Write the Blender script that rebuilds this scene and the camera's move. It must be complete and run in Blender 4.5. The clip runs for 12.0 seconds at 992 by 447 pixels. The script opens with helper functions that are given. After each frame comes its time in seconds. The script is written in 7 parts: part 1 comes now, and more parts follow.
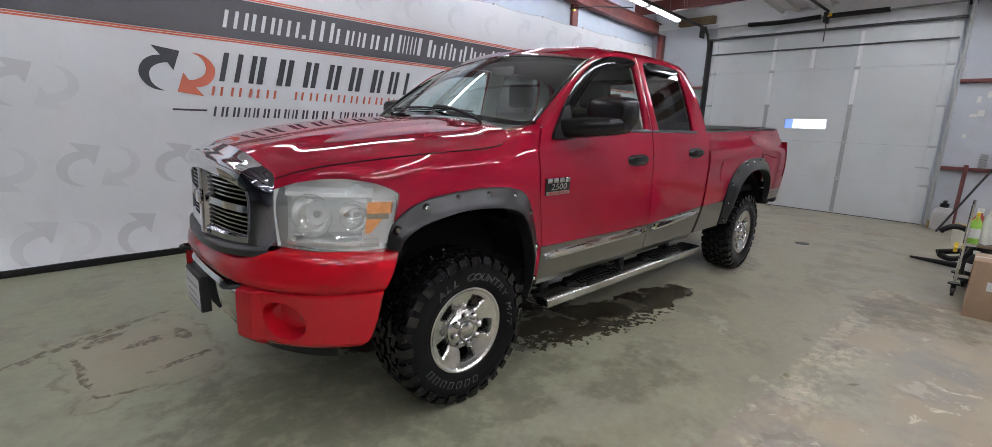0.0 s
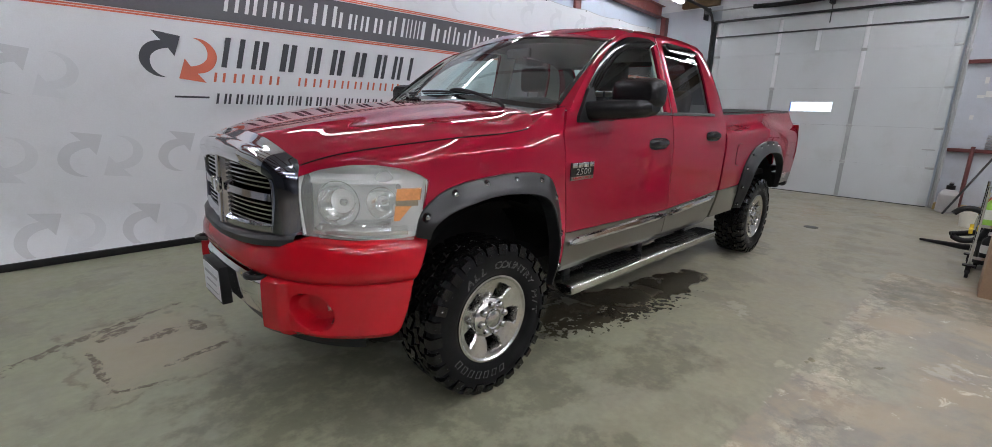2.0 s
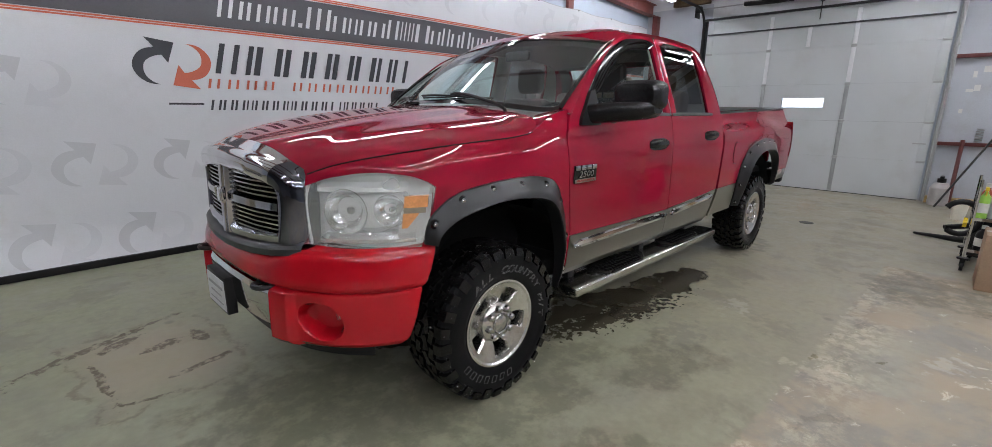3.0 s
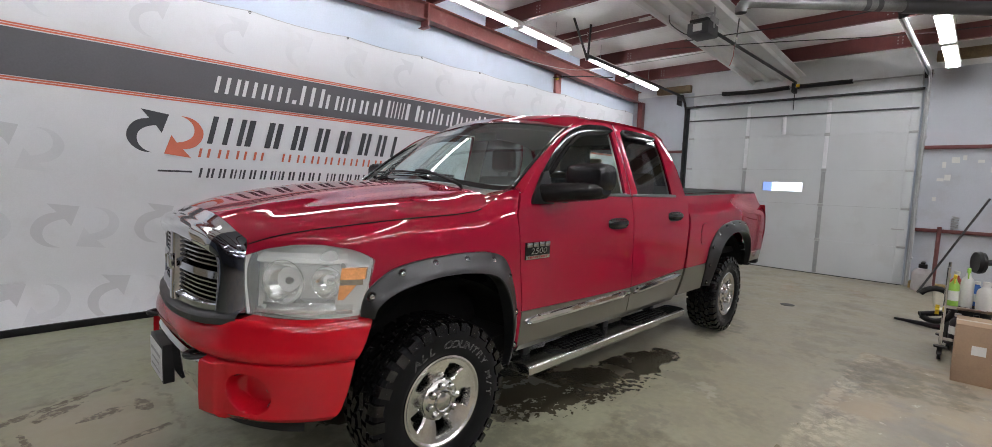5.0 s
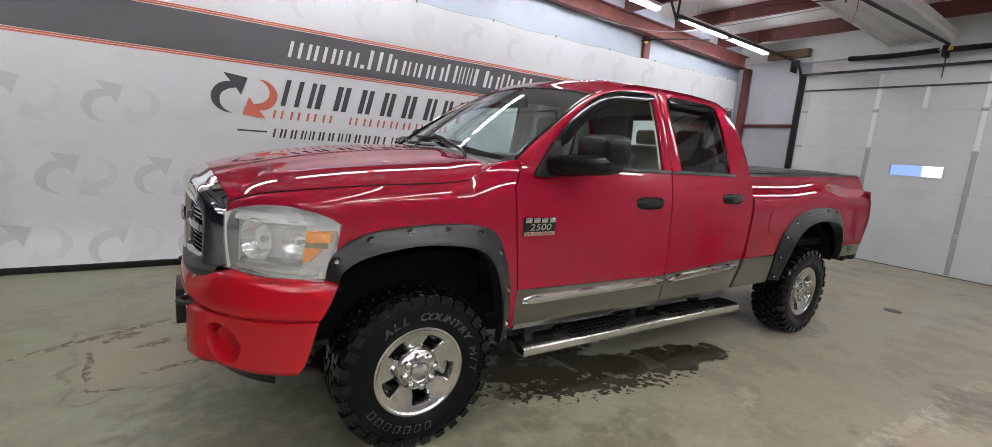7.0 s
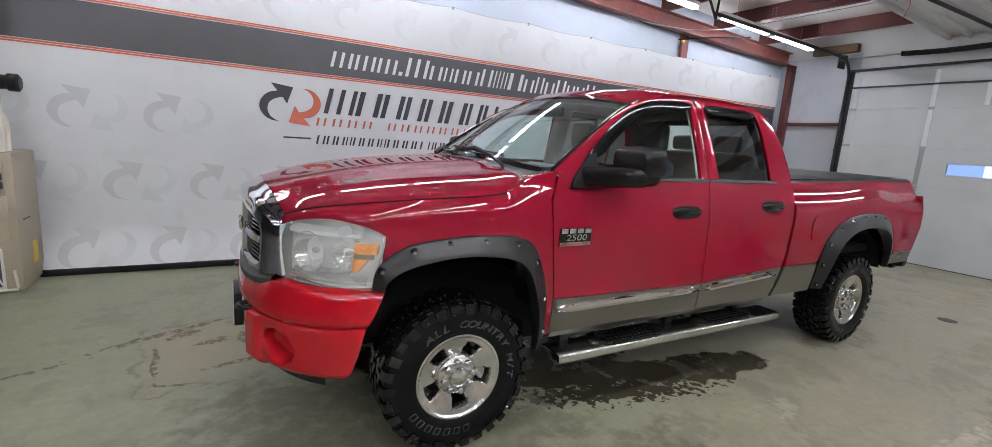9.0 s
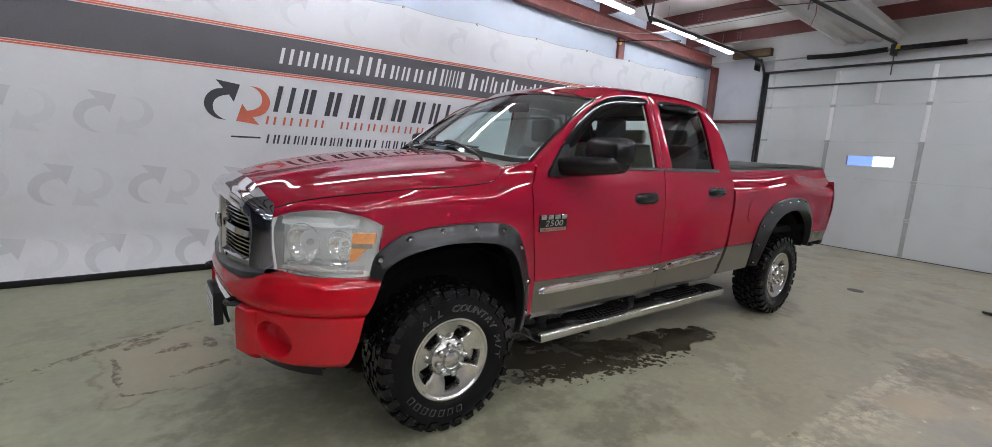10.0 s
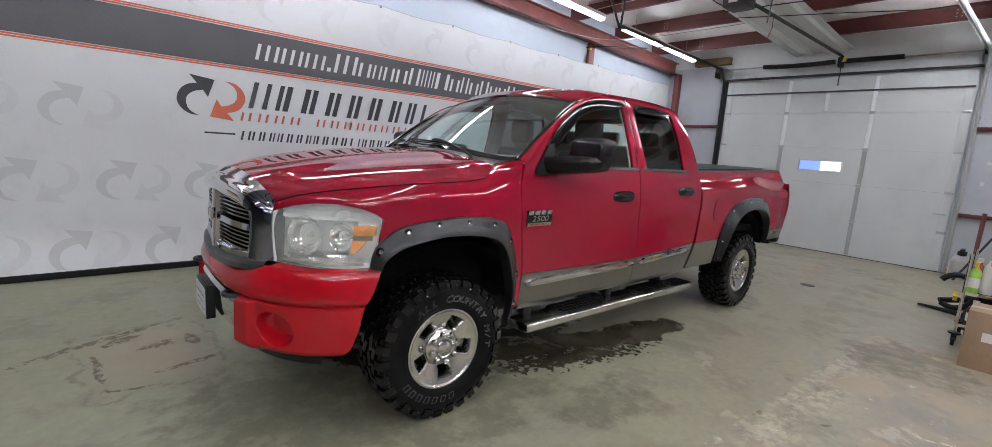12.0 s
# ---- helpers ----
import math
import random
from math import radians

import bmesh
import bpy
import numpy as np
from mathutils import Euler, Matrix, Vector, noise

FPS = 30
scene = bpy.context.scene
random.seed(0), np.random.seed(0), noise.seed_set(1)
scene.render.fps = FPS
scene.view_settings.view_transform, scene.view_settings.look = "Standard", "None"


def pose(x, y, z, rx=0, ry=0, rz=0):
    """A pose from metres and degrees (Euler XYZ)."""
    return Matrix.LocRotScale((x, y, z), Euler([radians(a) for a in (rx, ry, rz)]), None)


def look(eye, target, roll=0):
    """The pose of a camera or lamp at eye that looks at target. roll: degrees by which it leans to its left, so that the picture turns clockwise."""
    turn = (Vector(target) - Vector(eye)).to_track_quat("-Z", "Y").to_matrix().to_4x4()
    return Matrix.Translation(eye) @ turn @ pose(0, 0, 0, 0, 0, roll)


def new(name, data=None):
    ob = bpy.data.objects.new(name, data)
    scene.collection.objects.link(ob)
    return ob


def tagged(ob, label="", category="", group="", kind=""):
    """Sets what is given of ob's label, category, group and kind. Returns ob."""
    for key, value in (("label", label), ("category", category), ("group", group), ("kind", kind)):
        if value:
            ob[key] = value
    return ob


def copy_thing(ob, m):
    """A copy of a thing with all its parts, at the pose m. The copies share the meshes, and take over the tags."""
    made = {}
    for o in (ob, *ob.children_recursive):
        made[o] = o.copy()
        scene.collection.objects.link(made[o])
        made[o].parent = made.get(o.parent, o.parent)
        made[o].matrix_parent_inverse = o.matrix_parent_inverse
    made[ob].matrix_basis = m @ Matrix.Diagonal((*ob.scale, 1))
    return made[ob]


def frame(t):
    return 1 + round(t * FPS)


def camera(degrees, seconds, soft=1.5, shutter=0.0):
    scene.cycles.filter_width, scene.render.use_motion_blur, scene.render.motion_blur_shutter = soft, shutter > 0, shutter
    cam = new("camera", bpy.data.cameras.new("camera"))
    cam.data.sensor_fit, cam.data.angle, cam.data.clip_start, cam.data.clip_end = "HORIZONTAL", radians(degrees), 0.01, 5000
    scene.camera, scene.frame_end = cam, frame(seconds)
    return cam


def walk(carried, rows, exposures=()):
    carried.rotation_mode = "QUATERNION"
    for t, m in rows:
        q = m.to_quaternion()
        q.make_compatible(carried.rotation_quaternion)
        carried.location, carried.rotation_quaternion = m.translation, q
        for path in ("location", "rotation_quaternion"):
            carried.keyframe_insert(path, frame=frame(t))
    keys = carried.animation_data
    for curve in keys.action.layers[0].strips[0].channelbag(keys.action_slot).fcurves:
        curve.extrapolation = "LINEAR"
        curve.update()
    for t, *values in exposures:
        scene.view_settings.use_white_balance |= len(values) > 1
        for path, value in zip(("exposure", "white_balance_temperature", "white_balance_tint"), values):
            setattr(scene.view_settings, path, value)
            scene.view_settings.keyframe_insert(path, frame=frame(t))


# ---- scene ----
cam = camera(92.8, 12.0, soft=0.8)
PATH = [
    (0, (0.035, 0.04, 1.542), (1.404, 1.436, 1.122), 2.0),
    (0.5, (0.018, 0.088, 1.541), (1.382, 1.489, 1.12), 1.9),
    (1, (-0.004, 0.149, 1.53), (1.358, 1.548, 1.097), 1.8),
    (1.5, (-0.038, 0.181, 1.521), (1.327, 1.571, 1.066), 1.6),
    (2, (-0.037, 0.196, 1.519), (1.336, 1.571, 1.047), 1.5),
    (2.5, (-0.078, 0.228, 1.54), (1.307, 1.59, 1.066), 1.0),
    (3, (-0.078, 0.245, 1.543), (1.314, 1.601, 1.07), 0.6),
    (3.5, (-0.052, 0.271, 1.554), (1.361, 1.64, 1.193), 0.3),
    (3.7, (-0.032, 0.259, 1.562), (1.387, 1.63, 1.236), -0.1),
    (5.3, (0.165, -0.003, 1.574), (1.572, 1.411, 1.434), 3.0),
    (5.5, (0.236, 0.014, 1.569), (1.631, 1.442, 1.447), 3.4),
    (6, (0.401, 0.023, 1.556), (1.764, 1.481, 1.435), 4.9),
    (6.5, (0.517, -0.1, 1.583), (1.673, 1.52, 1.376), 3.7),
    (7, (0.628, -0.226, 1.605), (1.725, 1.414, 1.28), 4.4),
    (9, (0.568, -0.268, 1.687), (1.546, 1.442, 1.343), 3.9),
    (9.5, (0.475, -0.267, 1.672), (1.464, 1.437, 1.329), 4.3),
    (10, (0.272, -0.256, 1.623), (1.467, 1.314, 1.298), 3.2),
    (10.5, (0.136, -0.276, 1.602), (1.388, 1.249, 1.276), 3.3),
    (11, (0.083, -0.282, 1.599), (1.353, 1.228, 1.276), 3.1),
    (11.5, (0.061, -0.27, 1.586), (1.356, 1.221, 1.27), 4.2),
    (12, (0.071, -0.275, 1.596), (1.379, 1.206, 1.286), 4.0),
]
walk(cam, [(t, look(eye, target, roll)) for t, eye, target, roll in PATH],
     [(0, 0.0, 6330, 10), (3.7, 0.0, 6330, 10), (5.5, 0.05, 6650, 10), (6.5, 0.11, 6650, 10), (7.1, 0.18, 6620, 10), (9, 0.16, 6380, 10), (9.5, 0.12, 6350, 10), (10.5, 0.06, 6370, 10), (12, 0.06, 6390, 10)])

# ---------- world and lights ----------
world = bpy.data.worlds.new("overcast")
scene.world = world
world.use_nodes = True
wn = world.node_tree
sky = wn.nodes.new("ShaderNodeTexSky")
sky.sky_type, sky.sun_disc = "NISHITA", False
sky.sun_elevation, sky.sun_rotation = radians(35), radians(200)
wn.links.new(sky.outputs[0], wn.nodes["Background"].inputs[0])
wn.nodes["Background"].inputs[1].default_value = 0.15
TUBE = 59.0

# ---------- materials ----------
def node(nt, kind, **settings):
    n = nt.nodes.new(kind)
    for key, value in settings.items():
        if key == "operation": n.operation = value
        elif key == "blend": n.blend_type = value
        elif key == "data": n.data_type = value
        elif key == "feature": n.feature = value
    return n


def val(nt, sock, value):
    if hasattr(value, "links"):
        nt.links.new(value, sock)
    else:
        sock.default_value = value


def mth(nt, op, a, b=0.0, c=0.0):
    n = node(nt, "ShaderNodeMath", operation=op)
    val(nt, n.inputs[0], a), val(nt, n.inputs[1], b), val(nt, n.inputs[2], c)
    return n.outputs[0]


def ramp(nt, fac, lo, hi, a=0.0, b=1.0):
    n = nt.nodes.new("ShaderNodeMapRange")
    n.interpolation_type = "SMOOTHSTEP"
    val(nt, n.inputs[0], fac)
    for i, v in enumerate((lo, hi, a, b)):
        n.inputs[1 + i].default_value = v
    return n.outputs[0]


def mixc(nt, fac, a, b, blend="MIX"):
    n = nt.nodes.new("ShaderNodeMix")
    n.data_type, n.blend_type = "RGBA", blend
    val(nt, n.inputs[0], fac)
    for s, v in ((n.inputs[6], a), (n.inputs[7], b)):
        val(nt, s, (*v, 1) if isinstance(v, tuple) and len(v) == 3 else v)
    return n.outputs[2]


def noise_tex(nt, vec, scale, detail=4.0, rough=0.55, warp=0.0):
    n = nt.nodes.new("ShaderNodeTexNoise")
    nt.links.new(vec, n.inputs["Vector"])
    n.inputs["Scale"].default_value, n.inputs["Detail"].default_value = scale, detail
    n.inputs["Roughness"].default_value, n.inputs["Distortion"].default_value = rough, warp
    return n.outputs["Fac"]


def blank(name):
    m = bpy.data.materials.new(name)
    m.use_nodes = True
    nt = m.node_tree
    bsdf = nt.nodes["Principled BSDF"]
    co = nt.nodes.new("ShaderNodeTexCoord").outputs["Object"]
    return m, nt, bsdf, co


def make(name, col, rough=0.5, metal=0.0, vary=0.12, big=1.5, fine=40.0, bump=0.05, depth=0.002, coat=0.0, dirt=None, dirt_amt=0.3, spec=0.5, piece=0.0):
    """A plain surface with cloudy variation, fine grain and a little relief."""
    m, nt, b, co = blank(name)
    n1, n2 = noise_tex(nt, co, big, 3.0), noise_tex(nt, co, fine, 5.0)
    mixed = mth(nt, "ADD", mth(nt, "MULTIPLY", n1, 0.6), mth(nt, "MULTIPLY", n2, 0.4))
    lo, hi = tuple(c * (1 - vary) for c in col), tuple(min(1, c * (1 + vary)) for c in col)
    c = mixc(nt, ramp(nt, mixed, 0.3, 0.7), lo, hi)
    if dirt:
        c = mixc(nt, mth(nt, "MULTIPLY", ramp(nt, noise_tex(nt, co, big * 2.3, 6.0, 0.65), 0.5, 0.75), dirt_amt), c, dirt)
    if piece:
        info = nt.nodes.new("ShaderNodeObjectInfo").outputs["Random"]
        c = mixc(nt, mth(nt, "MULTIPLY", info, piece), c, (0, 0, 0))
    nt.links.new(c, b.inputs["Base Color"])
    nt.links.new(ramp(nt, n1, 0.25, 0.75, max(0.02, rough * 0.85), min(1, rough * 1.15)), b.inputs["Roughness"])
    b.inputs["Metallic"].default_value = metal
    b.inputs["Specular IOR Level"].default_value = spec
    b.inputs["Coat Weight"].default_value, b.inputs["Coat Roughness"].default_value = coat, 0.04
    if bump:
        bp = nt.nodes.new("ShaderNodeBump")
        bp.inputs["Strength"].default_value, bp.inputs["Distance"].default_value = bump, depth
        nt.links.new(n2, bp.inputs["Height"])
        nt.links.new(bp.outputs[0], b.inputs["Normal"])
    return m


def glowing(name, col, strength):
    m, nt, b, co = blank(name)
    b.inputs["Base Color"].default_value = (*col, 1)
    b.inputs["Emission Color"].default_value = (*col, 1)
    b.inputs["Emission Strength"].default_value = strength
    return m


def glassy(name, col, rough=0.0, ior=1.45, haze=0.0, base=0.10):
    """A thin clear pane: mostly see-through, with gloss that grows at the edge of view."""
    m, nt, b, co = blank(name)
    nt.nodes.remove(b)
    tr, gl, mx = (nt.nodes.new(k) for k in ("ShaderNodeBsdfTransparent", "ShaderNodeBsdfGlossy", "ShaderNodeMixShader"))
    lw = nt.nodes.new("ShaderNodeLayerWeight")
    lw.inputs["Blend"].default_value = 0.5
    gloss = mth(nt, "ADD", mth(nt, "MULTIPLY", mth(nt, "POWER", lw.outputs["Facing"], 5.0), 0.9), base * (ior - 1) / 0.5)
    tr.inputs[0].default_value = (*col, 1)
    gl.inputs["Roughness"].default_value = rough
    nt.links.new(gloss, mx.inputs[0])
    nt.links.new(tr.outputs[0], mx.inputs[1]), nt.links.new(gl.outputs[0], mx.inputs[2])
    out = mx.outputs[0]
    if haze:
        df, m2 = nt.nodes.new("ShaderNodeBsdfDiffuse"), nt.nodes.new("ShaderNodeMixShader")
        df.inputs[0].default_value = (0.66, 0.70, 0.67, 1)
        nt.links.new(ramp(nt, noise_tex(nt, co, 3.5, 2.0), 0.2, 0.8, haze * 0.8, haze * 1.2), m2.inputs[0])
        nt.links.new(out, m2.inputs[1]), nt.links.new(df.outputs[0], m2.inputs[2])
        out = m2.outputs[0]
    nt.links.new(out, nt.nodes["Material Output"].inputs[0])
    return m


def blob(nt, co, cx, cy, rx, ry, wob=0.35, scale=2.5, turn=0.0):
    """1 at an uneven-edged spot on the floor, falling to 0 outside it."""
    mp = nt.nodes.new("ShaderNodeMapping")
    mp.vector_type = "TEXTURE"
    mp.inputs["Location"].default_value = (cx, cy, 0)
    mp.inputs["Rotation"].default_value = (0, 0, radians(turn))
    mp.inputs["Scale"].default_value = (rx, ry, 1)
    nt.links.new(co, mp.inputs[0])
    ln = node(nt, "ShaderNodeVectorMath", operation="LENGTH")
    nt.links.new(mp.outputs[0], ln.inputs[0])
    n = mth(nt, "MULTIPLY", mth(nt, "SUBTRACT", noise_tex(nt, co, scale, 6.0, 0.6), 0.5), wob * 4)
    return mth(nt, "ADD", mth(nt, "SUBTRACT", 1.0, ln.outputs["Value"]), n)


def concrete_floor():
    m, nt, b, co = blank("stained_concrete")
    big, mid, fine = noise_tex(nt, co, 0.55, 4.0, 0.6), noise_tex(nt, co, 3.2, 9.0, 0.68, 0.3), noise_tex(nt, co, 60.0, 4.0)
    # green-grey worn sealer, browner towards the door side
    sep = nt.nodes.new("ShaderNodeSeparateXYZ")
    nt.links.new(co, sep.inputs[0])
    side = ramp(nt, mth(nt, "ADD", mth(nt, "SUBTRACT", sep.outputs[0], mth(nt, "MULTIPLY", sep.outputs[1], 0.9)), mth(nt, "MULTIPLY", big, 3.0)), 0.0, 6.5)
    c = mixc(nt, side, (0.292, 0.298, 0.196), (0.338, 0.306, 0.222))
    c = mixc(nt, ramp(nt, mid, 0.36, 0.62), mixc(nt, 0.32, c, (0.13, 0.125, 0.085)), c)
    c = mixc(nt, mth(nt, "MULTIPLY", ramp(nt, big, 0.45, 0.7), 0.25), c, (0.38, 0.37, 0.29))
    c = mixc(nt, mth(nt, "MULTIPLY", ramp(nt, fine, 0.45, 0.75), 0.18), c, (0.12, 0.11, 0.09))
    grit = noise_tex(nt, co, 15.0, 9.0, 0.75)
    c = mixc(nt, ramp(nt, grit, 0.36, 0.64), mixc(nt, 0.12, c, (0.10, 0.095, 0.07)), mixc(nt, 0.05, c, (0.55, 0.53, 0.44)))
    stain = mth(nt, "MULTIPLY", ramp(nt, noise_tex(nt, co, 1.5, 10.0, 0.70, 0.2), 0.515, 0.60), 0.42)
    c = mixc(nt, stain, c, (0.155, 0.145, 0.11))
    scuff = mth(nt, "MULTIPLY", ramp(nt, noise_tex(nt, co, 2.3, 10.0, 0.78), 0.62, 0.66), 0.16)
    c = mixc(nt, scuff, c, (0.50, 0.48, 0.40))
    # bay beside the truck: bare tan concrete inside a straight edge, grey where the sealer held
    bay = mth(nt, "MULTIPLY", ramp(nt, mth(nt, "ADD", sep.outputs[1], mth(nt, "ADD", mth(nt, "MULTIPLY", sep.outputs[0], 0.045), mth(nt, "MULTIPLY", noise_tex(nt, co, 7.0, 6.0, 0.7), 0.12))), 0.915, 0.95, 1.0, 0.0),
              ramp(nt, mth(nt, "ADD", sep.outputs[0], mth(nt, "MULTIPLY", mid, 0.14)), 6.12, 6.20, 1.0, 0.0))
    rag = mth(nt, "MULTIPLY", mth(nt, "SUBTRACT", noise_tex(nt, co, 6.0, 8.0, 0.7), 0.5), 0.45)
    xr, yr = mth(nt, "ADD", sep.outputs[0], rag), mth(nt, "ADD", sep.outputs[1], rag)
    held = mth(nt, "MULTIPLY", mth(nt, "MULTIPLY", ramp(nt, xr, 3.10, 3.17), ramp(nt, xr, 4.0, 4.35, 1.0, 0.0)), ramp(nt, yr, 0.05, 0.35))
    worn = mth(nt, "MULTIPLY", bay, mth(nt, "SUBTRACT", ramp(nt, mid, 0.25, 0.65, 0.60, 1.0), mth(nt, "MULTIPLY", held, 0.95)))
    c = mixc(nt, worn, c, mixc(nt, ramp(nt, noise_tex(nt, co, 1.3, 8.0, 0.62, 0.2), 0.46, 0.60), (0.36, 0.30, 0.215), (0.255, 0.238, 0.205)))
    near = mth(nt, "ADD", sep.outputs[1], mth(nt, "MULTIPLY", sep.outputs[0], 0.045))
    lip = mth(nt, "MULTIPLY", mth(nt, "MULTIPLY", ramp(nt, near, 0.40, 0.80), bay), mth(nt, "MULTIPLY", ramp(nt, noise_tex(nt, co, 11.0, 7.0, 0.75), 0.44, 0.58), ramp(nt, noise_tex(nt, co, 1.7, 3.0), 0.40, 0.58)))
    c = mixc(nt, mth(nt, "MULTIPLY", lip, 0.75), c, (0.55, 0.49, 0.365))
    chip = mth(nt, "MULTIPLY", mth(nt, "MULTIPLY", bay, ramp(nt, noise_tex(nt, co, 5.5, 7.0, 0.72, 0.6), 0.60, 0.68)), 0.7)
    c = mixc(nt, chip, c, (0.68, 0.63, 0.51))
    c = mixc(nt, mth(nt, "MULTIPLY", ramp(nt, noise_tex(nt, co, 1.1, 5.0, 0.6, 0.5), 0.50, 0.68), 0.26), c, (0.17, 0.165, 0.15))
    for cx, cy, rx, ry, turn, amt, tone in ((4.12, 0.56, 0.10, 0.05, 20, 0.6, (0.13, 0.12, 0.09)), (2.65, 0.51, 0.16, 0.04, -35, 0.45, (0.15, 0.135, 0.11)), (3.03, 1.45, 0.22, 0.16, 0, 0.4, (0.14, 0.13, 0.11)), (3.83, 0.07, 0.16, 0.07, -20, 0.3, (0.60, 0.58, 0.53)), (3.88, 1.33, 0.14, 0.08, 30, 0.35, (0.50, 0.48, 0.42)), (3.14, 0.66, 0.07, 0.16, 0, 0.35, (0.58, 0.52, 0.40)), (4.55, 0.60, 0.45, 0.05, -3, 0.35, (0.58, 0.52, 0.40)), (9.2, 1.95, 0.55, 0.14, 10, 0.5, (0.30, 0.20, 0.11)), (9.6, 1.05, 0.5, 0.10, 25, 0.5, (0.24, 0.16, 0.09))):
        c = mixc(nt, mth(nt, "MULTIPLY", ramp(nt, blob(nt, co, cx, cy, rx, ry, 1.5, 14.0, turn), -0.2, 0.6), amt), c, tone)
    # tan dried patch ahead of the truck, with a broken brown rim
    mp = nt.nodes.new("ShaderNodeMapping")
    mp.vector_type = "TEXTURE"
    mp.inputs["Location"].default_value, mp.inputs["Rotation"].default_value, mp.inputs["Scale"].default_value = (0.37, 3.66, 0), (0, 0, radians(5)), (0.40, 0.58, 1)
    nt.links.new(co, mp.inputs[0])
    ss = nt.nodes.new("ShaderNodeSeparateXYZ")
    nt.links.new(mp.outputs[0], ss.inputs[0])
    f = mth(nt, "MAXIMUM", mth(nt, "ABSOLUTE", ss.outputs[0]), mth(nt, "ABSOLUTE", ss.outputs[1]))
    f = mth(nt, "ADD", mth(nt, "SUBTRACT", 1.0, f), mth(nt, "MULTIPLY", mth(nt, "SUBTRACT", noise_tex(nt, co, 4.5, 6.0, 0.6), 0.5), 0.7))
    c = mixc(nt, mth(nt, "MULTIPLY", ramp(nt, f, -0.14, 0.55), 0.62), c, (0.355, 0.298, 0.212))
    breakup = ramp(nt, noise_tex(nt, co, 6.0, 6.0, 0.7), 0.42, 0.56)
    edge = mth(nt, "MULTIPLY", mth(nt, "MULTIPLY", ramp(nt, f, -0.045, 0.0), ramp(nt, f, 0.02, 0.085, 1.0, 0.0)), mth(nt, "MULTIPLY", breakup, 0.45))
    for cx, cy, rx, ry, wob, turn in ((0.10, 4.07, 0.58, 0.042, 0.9, 26), (0.56, 3.36, 0.24, 0.030, 0.8, 14), (0.45, 3.81, 0.13, 0.055, 0.7, 22), (0.64, 3.80, 0.05, 0.12, 0.6, 0), (0.08, 3.52, 0.024, 0.36, 0.9, 5), (0.27, 3.14, 0.20, 0.020, 0.9, -12), (-0.75, 3.60, 0.35, 0.030, 0.9, 20), (0.22, 4.00, 0.16, 0.05, 0.9, 24)):
        g = blob(nt, co, cx, cy, rx, ry, wob, 7.0, turn)
        e = mth(nt, "MULTIPLY", ramp(nt, g, 0.0, 0.25), ramp(nt, noise_tex(nt, co, 13.0, 5.0, 0.7), 0.40, 0.55))
        edge = mth(nt, "MAXIMUM", edge, e)
    c = mixc(nt, mth(nt, "MULTIPLY", edge, 0.95), c, (0.085, 0.062, 0.036))
    # wet patches below the truck; the front one also paints the bumper's ground shadow
    wet = None
    for cx, cy, rx, ry, wob, sc, turn in ((3.80, 2.00, 0.82, 0.215, 0.30, 4.5, -7), (1.85, 2.88, 0.64, 0.32, 0.40, 5.0, -20), (2.85, 2.27, 0.75, 0.20, 0.30, 4.5, -14), (2.9, 2.9, 1.3, 0.55, 0.25, 3.0, 0), (2.95, 1.96, 0.70, 0.13, 1.2, 18.0, -14), (4.0, 2.9, 0.7, 0.4, 0.3, 3.0, 0)):
        p = ramp(nt, blob(nt, co, cx, cy, rx, ry, wob, sc, turn), -0.02, 0.10)
        wet = p if wet is None else mth(nt, "MAXIMUM", wet, p)
    c = mixc(nt, mth(nt, "MULTIPLY", wet, 0.90), c, (0.042, 0.034, 0.022))
    # moist spots that also paint in shade around the wheels and bumper
    damp_shade = None
    for cx, cy, rx, ry in ((1.75, 1.85, 0.75, 0.36), (0.9, 2.5, 0.6, 0.5), (1.15, 2.05, 0.5, 0.28), (1.3, 1.1, 0.5, 0.3), (2.6, 1.35, 0.35, 0.2), (5.8, 1.9, 0.5, 0.2), (5.4, 0.3, 0.5, 0.4)):
        p = mth(nt, "MULTIPLY", ramp(nt, blob(nt, co, cx, cy, rx, ry, 0.8, 4.0), -0.3, 0.35), ramp(nt, noise_tex(nt, co, 8.0, 8.0, 0.72), 0.36, 0.56, 0.35, 1.0))
        damp_shade = p if damp_shade is None else mth(nt, "MAXIMUM", damp_shade, p)
    c = mixc(nt, mth(nt, "MULTIPLY", damp_shade, 0.58), c, (0.10, 0.095, 0.062))
    # drain mark and scattered spots
    vor = nt.nodes.new("ShaderNodeTexVoronoi")
    nt.links.new(co, vor.inputs["Vector"])
    vor.inputs["Scale"].default_value = 1.4
    c = mixc(nt, mth(nt, "MULTIPLY", ramp(nt, vor.outputs["Distance"], 0.03, 0.07, 1.0, 0.0), 0.5), c, (0.1, 0.09, 0.07))
    nt.links.new(c, b.inputs["Base Color"])
    r = ramp(nt, mid, 0.3, 0.7, 0.30, 0.55)
    r = mth(nt, "SUBTRACT", r, mth(nt, "MULTIPLY", wet, 0.22))
    nt.links.new(mth(nt, "ADD", r, mth(nt, "MULTIPLY", worn, 0.2)), b.inputs["Roughness"])
    bp = nt.nodes.new("ShaderNodeBump")
    bp.inputs["Strength"].default_value, bp.inputs["Distance"].default_value = 0.12, 0.004
    nt.links.new(mth(nt, "ADD", mid, mth(nt, "MULTIPLY", fine, 0.3)), bp.inputs["Height"])
    nt.links.new(bp.outputs[0], b.inputs["Normal"])
    return m


